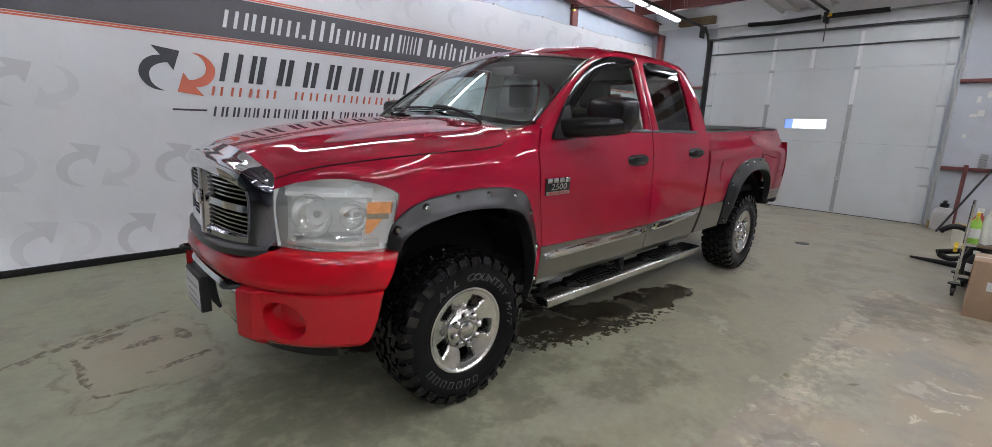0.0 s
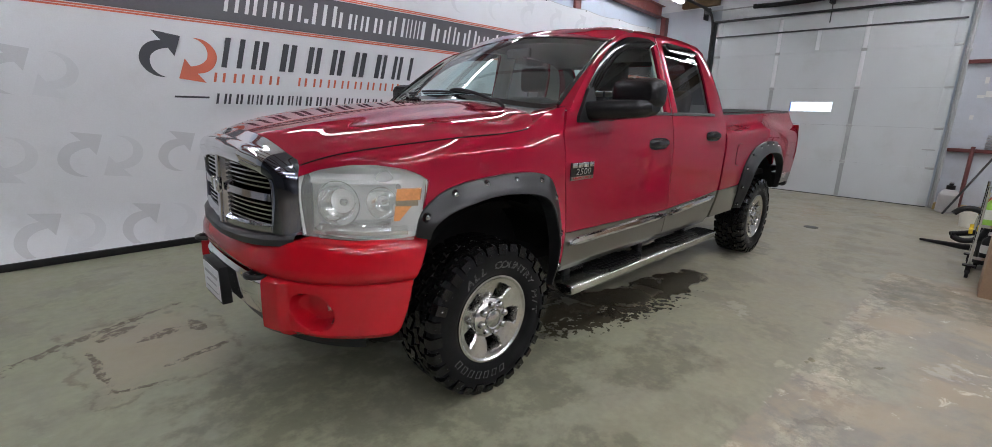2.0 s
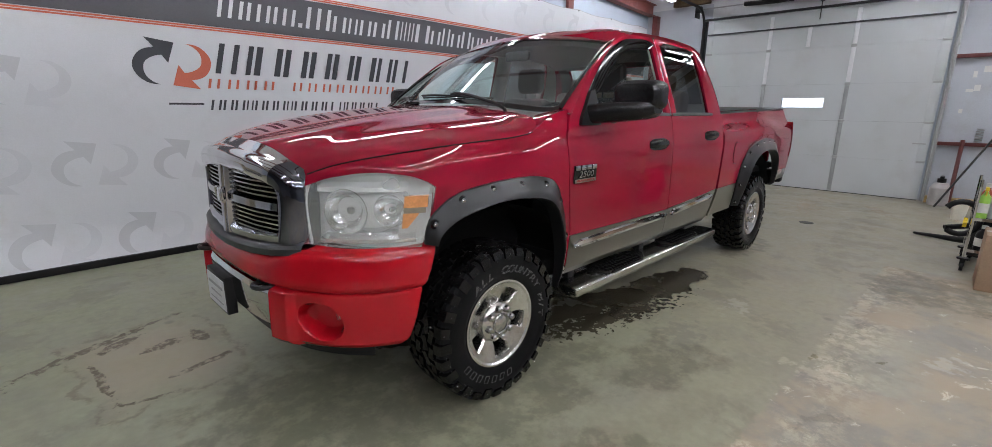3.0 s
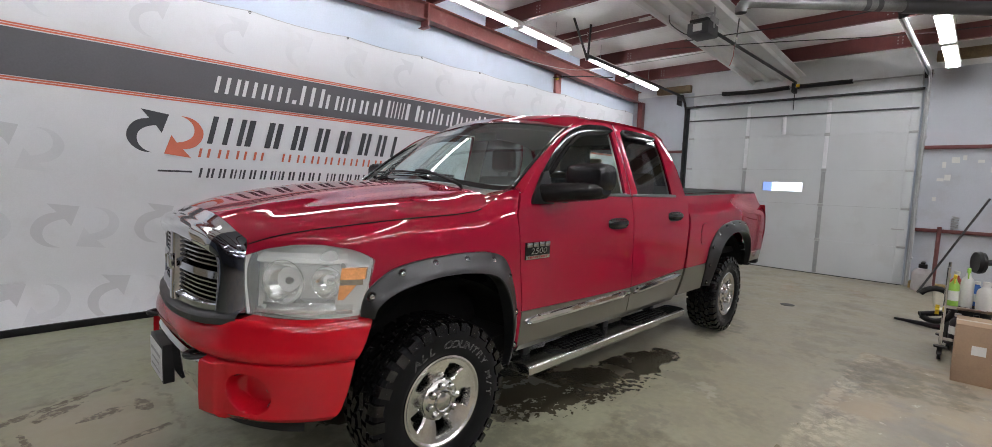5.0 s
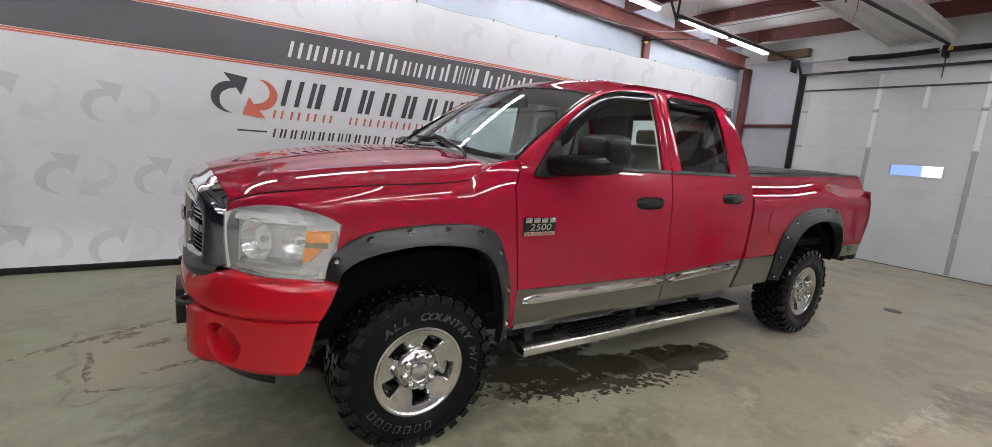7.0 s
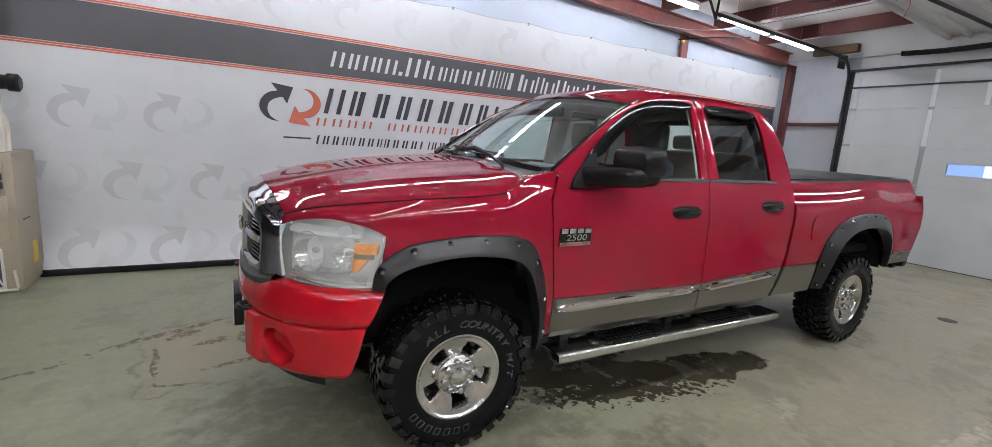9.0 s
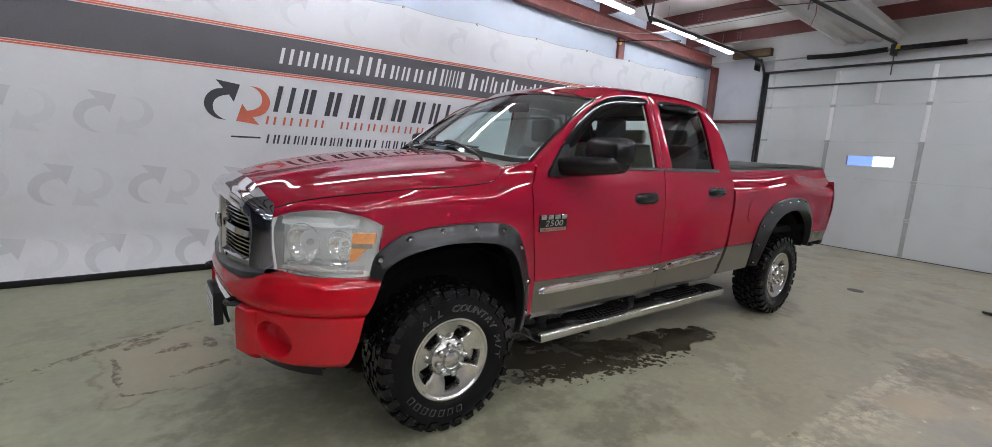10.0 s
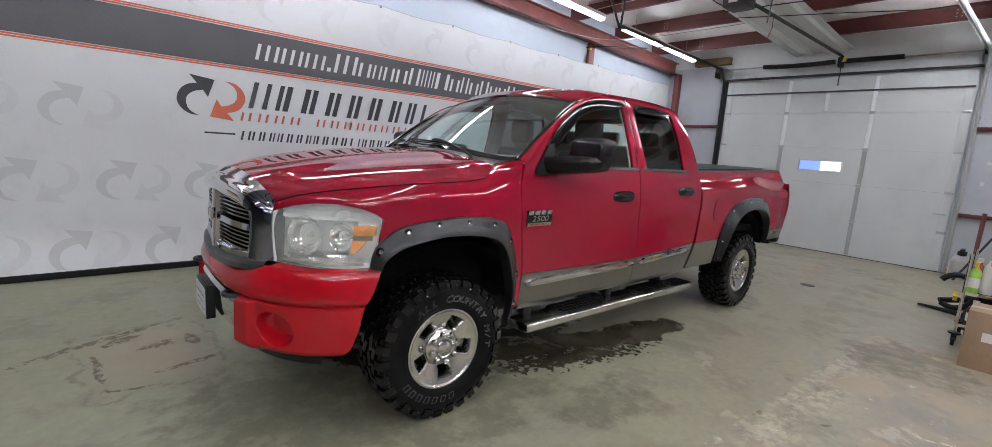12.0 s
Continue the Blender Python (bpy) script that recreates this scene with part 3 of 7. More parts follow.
def zed(w, h, t=0.006):
    return [(0, 0), (w, 0), (w, t), (t, t), (t, h), (-w + t, h), (-w + t, h - t), (0, h - t)]


# end rafters on the banner wall, with the ridge bracket
for name, xa, xb in (("rafter_1", RIDGE, 11.36), ("rafter_2", X0, RIDGE)):
    solid(name, sect(bmesh.new(), [(xa, 6.16, under(xa, 4.01)), (xb, 6.16, under(xb, 4.01))], i_beam(0.18, 0.255)), M_OXIDE, "red oxide steel rafter along the gable wall", "beam", kind="structure")
bm = boxm(RIDGE - 0.012, RIDGE + 0.012, 6.06, 6.24, 3.90, 4.26, 0.003)
box(bm, RIDGE - 0.05, RIDGE + 0.05, 6.05, 6.25, 3.895, 3.91, 0.003)
solid("ridge_plate", bm, M_OXIDE, "red oxide ridge splice plate on the rafter", "bracket", kind="structure")
# wall posts
for name, x, top in (("post_1", 8.12, under(8.12, 4.01)), ("post_2", 1.1, under(1.1, 4.01))):
    solid(name, boxm(x - 0.085, x + 0.085, 6.225, 6.295, 0, top, 0.006), M_OXIDE, "red oxide steel wall post", "post", kind="structure")
bm = boxm(11.24, 11.40, 5.97, 6.09, 0, 3.72, 0.004)
solid("post_3", bm, M_PURLIN, "red oxide steel corner column", "post", kind="structure")
# purlins with bolted splices
for i, x in enumerate((10.42, 8.92, 7.45, 6.02, 4.72, 3.2, 1.75, 0.3, -1.15, -2.6, -4.05, -5.5, -7.0, -8.5, -10.0, -11.5)):
    z = under(x) - 0.060
    p = solid("purlin", sect(bmesh.new(), [(x, Y0, z), (x, Y1 - 0.01, z)], zed(0.065, 0.255)), M_PURLIN, "dark red steel roof purlin", "purlin", "purlins under the roof", "structure")
    if 3.0 < x < 11:
        for yy in (5.05, 5.11, 0.95, 1.01):
            for dz in (0.08, 0.13, 0.18):
                part("bolt", tubem([(x - 0.010 + 0.002, yy, z + dz), (x - 0.003, yy, z + dz)], 0.011, 6), M_GALV, p)
# girts on the door wall, in the darker maroon to paint in their shade
for ya, yb, z in ((4.90, 5.98, 2.48), (Y0, 0.58, 2.48), (Y0, 0.58, 1.03)):
    solid("girt", boxm(11.33, X1 - 0.003, ya, yb, z - 0.03, z + 0.03, 0.004), M_PURLIN, "red oxide steel wall girt", "beam", "girts on the door wall", "structure")
# raw plank over the door jamb
solid("wood_plank", boxm(11.28, X1 - 0.003, 4.80, 5.62, 3.87, 4.03, 0.006), M_WOOD, "rough bare timber header plank above the door track", "plank", kind="structure")
solid("wood_plank", boxm(11.28, X1 - 0.003, -1.6, 0.55, 3.95, 4.12, 0.006), M_WOOD, "rough bare timber header plank beside the strip light", "plank", kind="structure")
solid("base_trim", boxm(X0, 11.24, 6.035, 6.296, 0, 0.07, 0.006), M_BLACK, "black rubber base strip below the banner", "baseboard", kind="structure")

# ---------- overhead door ----------
door = thing("door_1", "tall grey-white sectional overhead door, closed, with a small window", "overhead door", (11.30, 0, 0), kind="structure")
SEC = 0.69
for i in range(5):
    z0, z1 = i * SEC + (0.012 if i == 0 else 0.001), (i + 1) * SEC - 0.001
    if i == 2:
        bm = boxm(0, 0.045, DY0 - 0.02, 2.36, z0, z1)
        box(bm, 0, 0.045, 3.09, DY1 + 0.02, z0, z1)
        box(bm, 0.001, 0.044, 2.36, 3.09, z0, 1.63)
        box(bm, 0.001, 0.044, 2.36, 3.09, 1.81, z1)
    else:
        bm = boxm(0, 0.045, DY0 - 0.02, DY1 + 0.02, z0, z1)
    part("door_panel", bm, M_DOOR, door)
bm = boxm(-0.006, 0.052, 2.335, 2.36, 1.605, 1.835, 0.003)
box(bm, -0.006, 0.052, 3.09, 3.115, 1.605, 1.835, 0.003)
box(bm, -0.006, 0.052, 2.36, 3.09, 1.605, 1.63, 0.003), box(bm, -0.006, 0.052, 2.36, 3.09, 1.81, 1.835, 0.003)
wf = part("window_frame", bm, M_DOOR, door)
pane = part("pane", boxm(0.02, 0.026, 2.36, 3.09, 1.63, 1.81), glassy("door_window", (0.95, 0.97, 1.0), 0.0, 1.3), wf)
pane.visible_shadow = False
for i in range(1, 5):
    part("joint_seal", boxm(0.02, 0.04, DY0 - 0.015, DY1 + 0.015, i * SEC - 0.0014, i * SEC + 0.0014), M_TRIM, door)
part("bottom_seal", boxm(-0.004, 0.05, DY0 - 0.02, DY1 + 0.02, 0.0, 0.012), M_BLACK, door)
for y in (2.02, 3.47):
    for i in range(5):
        part("stile", boxm(-0.010, -0.001, y - 0.035, y + 0.035, i * SEC + 0.03, (i + 1) * SEC - 0.03, 0.003), M_STILE if i < 3 else M_STILEWHITE, door)
        if i:
            part("hinge", boxm(-0.018, -0.002, y - 0.045, y + 0.045, i * SEC - 0.022, i * SEC + 0.022, 0.004), M_GALV, door)
for i in (4,):
    part("stile", boxm(-0.010, -0.001, 2.74, 2.81, 2.79, 3.16, 0.003), M_STILEWHITE, door)
for y in (DY0 + 0.05, DY1 - 0.05):
    for i in range(5):
        part("end_stile", boxm(-0.008, -0.001, y - 0.06, y + 0.06, i * SEC + 0.02, (i + 1) * SEC - 0.02, 0.003), M_DOOR, door)
        if i:
            part("roller_hinge", boxm(-0.03, -0.002, y - 0.07, y + 0.05, i * SEC - 0.02, i * SEC + 0.02, 0.004), M_GALV, door)
part("strut", boxm(-0.05, -0.002, DY0, DY1, 3.16, 3.185, 0.004), M_TRIM, door)
part("top_strut", boxm(-0.07, -0.002, DY0 - 0.05, DY1 + 0.1, 3.475, 3.515, 0.006), M_IRON, door, "black steel top strut")
part("slide_bolt", boxm(-0.03, -0.003, DY0 + 0.02, DY0 + 0.20, 1.00, 1.02, 0.003), M_GALV, door)
part("top_bracket", boxm(-0.03, -0.002, 2.635, 2.648, 3.28, 3.80, 0.003), M_TRIM, door)
# tracks
for y, mat, tint in ((4.85, M_IRON, "black"), (0.60, M_ZINC, "pale galvanised")):
    tr = thing("door_track", tint + " steel door track with a curved top", "door track", (11.26, y, 0), group="overhead door tracks", kind="structure")
    zt = 3.72
    pts = [(0, 0, 0.02), (0, 0, 3.30)] + [(-0.38 * (1 - math.cos(a)), 0, 3.34 + 0.38 * math.sin(a)) for a in [radians(d) for d in range(0, 91, 15)]] + [(-4.2, 0, zt + 0.10) if y > 2 else (-3.5, 0.14, zt + 0.08)]
    part("rail", tubem(pts, 0.026, 8, 0.03), mat, tr)
    if y < 2:
        part("angle_iron", boxm(0.04, 0.13, -0.02, 0.05, 0, 3.5, 0.004), M_ZINC, tr)
        bm = bmesh.new()
        flat(bm, [(-3.5, 0.17, zt + 0.04), (-0.2, 0.03, zt - 0.04), (-0.2, 0.03, zt + 0.07), (-3.5, 0.17, zt + 0.15)], (0, 0.004, 0))
        part("angle_iron", bm, M_ZINC, tr)
        bm = boxm(-0.34, 0.14, -0.004, 0.004, 3.42, 3.66)
        part("gusset", bm, M_ZINC, tr)
    else:
        part("angle_iron", boxm(0.04, 0.13, -0.05, 0.02, 0, 3.5, 0.004), M_IRON, tr)
    for z in (0.5, 1.2, 1.95, 2.65):
        part("track_bracket", boxm(-0.02, 0.12, -0.035, 0.035, z, z + 0.03, 0.003), M_GALV if y < 2 else M_IRON, tr)
    hx = -4.15
    part("hanger", joined(tubem([(hx, 0, zt + 0.02), (hx - 0.42, 0.02, 4.34)], 0.024, 4), tubem([(hx, 0, zt + 0.02), (hx + 0.08, 0.02, 4.36)], 0.024, 4)) if y > 2 else joined(tubem([(-3.5, 0.14, zt + 0.04), (-3.60, 0.20, 4.40)], 0.034, 4), tubem([(-3.5, 0.14, zt + 0.06), (-3.36, -0.40, 4.38)], 0.034, 4)), M_IRON, tr)
# spring shaft
sp = thing("torsion_spring_shaft", "black torsion springs on a steel shaft above the door", "door spring", (11.18, 0, 3.72), kind="structure")
part("shaft", tubem([(0, 0.55, 0), (0, 5.0, 0.0)], 0.014, 8), M_GALV, sp)


def coil(y0, y1, sag):
    pts = []
    n = int(abs(y1 - y0) / 0.016)
    for i in range(n * 6 + 1):
        t, a = i / (n * 6), i * math.pi / 3
        s = -sag * math.sin(math.pi * t)
        pts.append((0.042 * math.cos(a), y0 + (y1 - y0) * t, s + 0.042 * math.sin(a)))
    return tubem(pts, 0.0085, 4)


part("spring", coil(4.02, 2.72, 0.02), M_IRON, sp)
part("spring", coil(2.58, 1.68, 0.0), M_IRON, sp)
part("centre_bracket", boxm(-0.02, 0.20, 2.62, 2.68, -0.10, 0.08, 0.004), M_IRON, sp)
part("tag", boxm(-0.06, -0.055, 2.53, 2.59, -0.02, 0.04), M_YELLOW, sp, "yellow warning tag")
for y in (4.96, 0.62):
    part("cable_drum", tubem([(0, y - 0.05, 0), (0, y + 0.05, 0)], 0.07, 16), M_IRON, sp)
    part("end_plate", boxm(-0.05, 0.22, y + 0.06, y + 0.07, -0.16, 0.10, 0.003), M_IRON if y > 2 else M_GALV, sp)

# ribbed metal strip under the purlins, with the door opener hung below it
bm = bmesh.new()
prof = []
for k in range(4):
    y = 2.50 + k * 0.275
    prof += [(y, 0.0), (y + 0.10, 0.0), (y + 0.125, -0.06), (y + 0.165, -0.06), (y + 0.19, 0.0), (y + 0.235, 0.0)]
rows = [[(x, y, under(x, 4.24) + z + h) for y, z in prof] for h in (0.0,) for x in (4.9, 7.0, 9.2, 11.40)]
grid = [[bm.verts.new(p) for p in r] for r in rows]
ring_faces(bm, grid, False, False)
rim_in(bm, (0, 0, 0.012))
solid("ribbed_panel", bm, M_RIB, "white ribbed sheet-metal panels fixed under the purlins", "ceiling panel", kind="structure", angle=20)
op = thing("door_opener", "grey electric garage door opener on a black rail", "door opener", (7.05, 2.88, 3.86))
part("housing", boxm(-0.16, 0.20, -0.15, 0.15, -0.10, 0.07, 0.012), M_TRIM, op)
part("cover", boxm(-0.14, 0.18, -0.13, 0.13, 0.07, 0.12, 0.01), M_IRON, op)
part("lamp_socket", boxm(-0.18, -0.16, -0.06, 0.06, -0.06, 0.04, 0.005), M_WHITE, op)
for y in (-0.16, 0.16):
    part("hanger_strap", boxm(-0.02, 0.03, y - 0.004, y + 0.004, 0.0, 0.42, 0.0), M_GALV, op)
part("motor", tubem([(-0.08, -0.02, 0.15), (0.10, -0.02, 0.15)], 0.045, 14), M_GALV, op)
part("gear", tubem([(-0.12, 0.07, 0.14), (-0.10, 0.07, 0.14)], 0.055, 16), M_STEEL, op)
part("bracket", joined(boxm(-0.13, 0.16, -0.165, -0.155, 0.07, 0.15), boxm(-0.02, 0.03, -0.17, 0.17, 0.19, 0.21)), M_GALV, op)
part("rail", tubem([(0.18, -0.10, 0.0), (4.10, -0.28, -0.06)], 0.022, 4, 0.03), M_IRON, op)
part("pull_rope", tubem([(0.9, -0.14, 0.0), (0.92, -0.14, -0.18), (0.90, -0.10, -0.34)], 0.005, 5), M_REDPL, op)
part("belt", tubem([(0.18, -0.07, 0.03), (4.10, -0.25, -0.03)], 0.006, 5), M_IRON, op)

# exhaust duct hung under the roof
du = thing("exhaust_duct", "grey galvanised round exhaust duct with a downturned end", "duct", (6.09, 2.05, 3.70), 44)
el = [(0, 0.0, -0.05), (0, 0.0, -0.03)] + [(0, -0.10 + 0.10 * math.cos(a), -0.02 + 0.10 * math.sin(a)) for a in [radians(d) for d in range(10, 91, 20)]] + [(0.0, -5.4, 0.12)]
part("pipe", tubem(el, 0.064, 24, caps=False), M_DUCT, du, angle=50)
for y in (-1.40, -1.54):
    part("collar", tubem([(0, y, 0.09), (0, y - 0.06, 0.09)], 0.067, 24), M_TRIM, du)
part("sleeve", tubem([(0, -1.86, 0.09), (0, -5.3, 0.12)], 0.078, 24), M_TRIM, du, "dark flexible duct sleeve")
for y in (-1.0, -3.0):
    part("strap", tubem([(0.0, y, 0.1), (0.0, y, 0.85)], 0.006, 5), M_GALV, du)
part("drop_rod", tubem([(-0.02, 0.02, -0.12), (-0.02, 0.03, -0.30), (-0.05, 0.06, -0.48)], 0.008, 6), M_TRIM, du)

# wires and conduits
for label, pts, r in (("thin black cable strung under the purlins", [(7.55, 3.35, 3.90), (7.68, 2.3, 3.90), (7.78, 1.5, 3.90), (7.68, 0.4, 3.92), (7.6, -3.0, 4.0)], 0.008),
                      ("thin black cable strung under the purlins", [(7.75, 3.85, 3.90), (8.45, 2.2, 3.90), (9.2, 0.35, 3.90), (9.6, -3.0, 3.92)], 0.007),
                      ("thin pale cable beside the rafter", [(6.2, 5.95, 3.82), (8.0, 5.7, 3.86), (8.9, 4.2, 4.05), (8.9, 2.0, 4.09)], 0.006)):
    solid("cable", tubem(smooth(pts, 5), r, 6), M_IRON if "black" in label else M_GALV, label, "cable")
ar = thing("air_line", "short black hose with a brass tip on the wall post", "hose", (8.12, 6.2, 3.74))
part("hose", tubem(smooth([(-0.22, 0.015, 0.02), (0.1, -0.4, 0.05), (0.5, -0.95, 0.03)], 5), 0.012, 6), M_IRON, ar)
part("tip", latem([(0.0, -0.02), (0.035, -0.02), (0.035, 0.02), (0.0, 0.02)], 12, pose(-0.10, 0.0, 0.02)), M_YELLOW, ar, "brass coupling")
sg = thing("junction_box", "white electrical junction box on a purlin", "junction box", (7.43, 3.98, 4.33))
part("cover", boxm(-0.02, 0.0, -0.11, 0.11, -0.03, 0.03, 0.004), M_WHITE, sg)

sg2 = thing("junction_box", "white electrical junction box on a purlin", "junction box", (7.43, 2.33, 4.35))
part("cover", boxm(-0.02, 0.0, -0.14, 0.14, -0.035, 0.035, 0.004), M_WHITE, sg2)
solid("cable", tubem(smooth([(7.0, 3.36, 4.20), (7.0, 3.36, 4.08), (7.0, 3.30, 3.98), (7.02, 3.12, 3.84), (7.06, 3.02, 3.82)], 5), 0.007, 6), M_IRON, "black power cord of the door opener", "cable")
solid("cable", tubem(smooth([(7.38, 5.6, 4.27), (7.38, 4.4, 4.30), (7.38, 3.4, 4.30), (7.38, 2.1, 4.32), (7.4, 0.9, 4.34)], 5), 0.006, 6), M_PVC, "pale electrical cable along a purlin", "cable")


# ---------- strip lights ----------
def strip_light(x0, x1, y, z, slope=0.04, lit=M_TUBE, group="fluorescent strip lights", turn=0.0, gap=0.032):
    L = x1 - x0
    t = thing("strip_light", "white fluorescent strip light with two lines of lit tubes", "strip light", ((x0 + x1) / 2, y, z), group=group)
    t.matrix_basis = pose((x0 + x1) / 2, y, z, 0, math.degrees(math.atan(slope)), turn)
    part("housing", boxm(-L / 2, L / 2, -gap - 0.033, gap + 0.033, 0.03, 0.09, 0.006), M_WHITE, t)
    for a, b in ((-L / 2 + 0.03, -0.075), (0.075, L / 2 - 0.03)):
        for s in (-gap, gap):
            part("tube", tubem([(a, s, 0.0), (b, s, 0.0)], 0.016, 8), lit, t, "lit white fluorescent tube")
        for e in (a - 0.012, b + 0.012):
            part("socket", boxm(e - 0.012, e + 0.012, -gap - 0.038, gap + 0.038, -0.02, 0.035, 0.003), M_WHITE, t)
    for e in (-L * 0.35, L * 0.35):
        part("chain", tubem([(e, 0, 0.09), (e, 0, 0.62)], 0.004, 5), M_GALV, t)
    return t


for x0, x1 in ((7.92, 10.80), (4.48, 7.31), (0.95, 3.85), (-2.4, 0.45)):
    xm = (x0 + x1) / 2
    strip_light(x0, x1, 5.40, under(xm, 4.145), 0.04 if xm > RIDGE else -0.04, M_TUBEDIM)
strip_light(7.95, 10.5, 0.355, 3.735, 0.055, M_TUBEBRIGHT, turn=-2.0, gap=0.052)
# added row of lights, set just out of view to brighten the bay
for x0, x1 in ((3.75, 6.6), (0.3, 3.2), (-4.6, -1.7)):
    xm = (x0 + x1) / 2
    strip_light(x0, x1, 0.36, under(xm, 3.93), 0.04 if xm > RIDGE else -0.04)
# two more added rows, unseen behind the camera, as frontal fill light
for x0, x1 in ((1.0, 3.9), (-2.4, 0.5), (-5.8, -2.9)):
    xm = (x0 + x1) / 2
    strip_light(x0, x1, -2.6, under(xm, 4.15), 0.04 if xm > RIDGE else -0.04)
for x0, x1 in ((8.4, 11.3), (4.9, 7.8), (1.4, 4.3), (-2.1, 0.8), (-5.6, -2.7)):
    xm = (x0 + x1) / 2
    strip_light(x0, x1, -4.7, under(xm, 4.10), 0.04 if xm > RIDGE else -0.04)

# added glowing panels that stand in for daylight outside the door's window
bd = thing("backdrop", "bright daylight outside the door window", "backdrop", (40.0, 10.3, 1.7), kind="structure")
part("white_glow_panel", boxm(0, 0.05, -8.0, 0.0, -1.7, 4.0), glowing("white_daylight_glow", (0.93, 0.96, 1.0), 2.2), bd)
part("blue_glow_panel", boxm(0, 0.05, 0.01, 8.0, -1.7, 4.0), glowing("blue_daylight_glow", (0.30, 0.45, 1.0), 0.85), bd)



# ---------- the banner ----------
def wave(x, z):
    return 0.010 * math.sin(x * 1.9 + z * 0.8) + 0.006 * math.sin(x * 5.1 - z * 2.0) + 0.004 * math.sin(z * 6.0 + x)


def on_banner(x, z, off=0.0):
    return Vector((x, 6.212 + 0.8 * wave(x, z) - 0.165 * max(0.0, (0.55 - z) / 0.5) ** 2 - off, z))


def top_edge(x):
    d = ((x + 0.4) % 1.25) / 1.25
    return 3.475 - 0.030 * 4 * d * (1 - d)


ban = thing("banner", "white vinyl wall banner with charcoal band and swirling arrows", "banner", (0, 0, 0))
BX0, BX1, BZ0 = -4.5, 11.22, 0.065
bm = bmesh.new()
NX = 260
rows = []
for j in range(37):
    v = (j / 36) ** 1.25
    rows.append([bm.verts.new(on_banner(BX0 + (BX1 - BX0) * i / NX, BZ0 + (top_edge(BX0 + (BX1 - BX0) * i / NX) - BZ0) * v)) for i in range(NX + 1)])
ring_faces(bm, rows, False, False)
rim_in(bm, (0, 0.004, 0))
part("sheet", bm, M_BANNER, ban, angle=60)


def band(z0, z1, off, x0=BX0 + 0.002, x1=BX1 - 0.002, n=NX, nz=5):
    bm = bmesh.new()
    rows = [[bm.verts.new(on_banner(x0 + (x1 - x0) * i / n, z0 + (z1 - z0) * j / nz, off)) for i in range(n + 1)] for j in range(nz + 1)]
    ring_faces(bm, rows, False, False)
    return bm


part("charcoal_band", band(2.365, 2.79, 0.003), M_BAND, ban, "charcoal band", 60)
for z in (2.328, 2.350, 2.808, 2.830):
    part("red_line", band(z - 0.008, z + 0.008, 0.003, nz=1), M_VINYLRED, ban, "thin orange-red line", 60)


def bar(x0, x1, z0, z1, lean=0.2, off=0.005):
    s = (z1 - z0) * lean
    bm = bmesh.new()
    flat(bm, [on_banner(x0, z0, off), on_banner(x1, z0, off), on_banner(x1 + s, z1, off), on_banner(x0 + s, z1, off)], (0, 0.003, 0))
    return bm


def letter_bars(x0, x1, z0, z1, lean):
    """A letter's place, filled with plain upright bars: two, or three where it is wide."""
    w = x1 - x0
    n, t = (3, 0.15) if w > 0.24 and z1 - z0 < w else (2, 0.23)
    return joined(*[bar(x0 + (w - w * t) * k / (n - 1), x0 + (w - w * t) * k / (n - 1) + w * t, z0, z1, lean) for k in range(n)])


def line_of_bars(name, start, widths, gap, z0, z1, mat, lean, tall=(), short=0.72):
    x = start
    for i, w in enumerate(widths):
        if w > 0:
            zt = z1 if (not tall or i in tall) else z0 + (z1 - z0) * short
            part(name, bar(x, x + w, z0, z0 + w, lean) if w < 0.06 else letter_bars(x, x + w, z0, zt, lean), mat, ban)
        x += abs(w) + gap
    return x


line_of_bars("white_bar", 1.71, [0.25, 0.25, 0.25, 0.05, 0.30, 0.17, 0.12, 0.16, 0.17, 0.17, 0.05 + 0.03, 0.08, 0.24, 0.17, 0.14, 0.17, 0.17, 0.15, 0.16, 0.17, 0.17, 0.17, 0.17, 0.17, 0.05, 0.16, 0.17, 0.25], 0.045, 2.47, 2.72, M_VINYLWHITE, 0.22, tall=(4, 9, 10, 11, 12, 14, 16, 19), short=0.76)
line_of_bars("charcoal_bar", 1.63, [0.36, 0.30, 0.28, 0.27, 0.28, 0.30, 0.22, 0.22], 0.035, 1.885, 2.20, M_INK, 0.24)
line_of_bars("orange_bar", 1.54, [0.11] * 4 + [-0.06] + [0.105] * 8, 0.085, 1.725, 1.825, M_VINYLRED, 0.22)
line_of_bars("charcoal_bar", 1.54, [0.10] * 3 + [0.07] + [0.10] * 3 + [0.07] + [0.11] * 4 + [-0.05, 0.08] + [0.10] * 4, 0.022, 1.495, 1.605, M_INK, 0.22)
part("charcoal_dash", bar(1.16, 1.48, 1.548, 1.568, 0.2), M_INK, ban)


ARC_OUT = ((-33, -63), (-58, -60), (-80, -45), (-93, -20), (-91, 5), (-78, 28), (-58, 42), (-34, 47))
ARC_IN = ((-33, -63), (-50, -55), (-64, -40), (-69, -20), (-65, 0), (-52, 14), (-36, 22), (-18, 26))


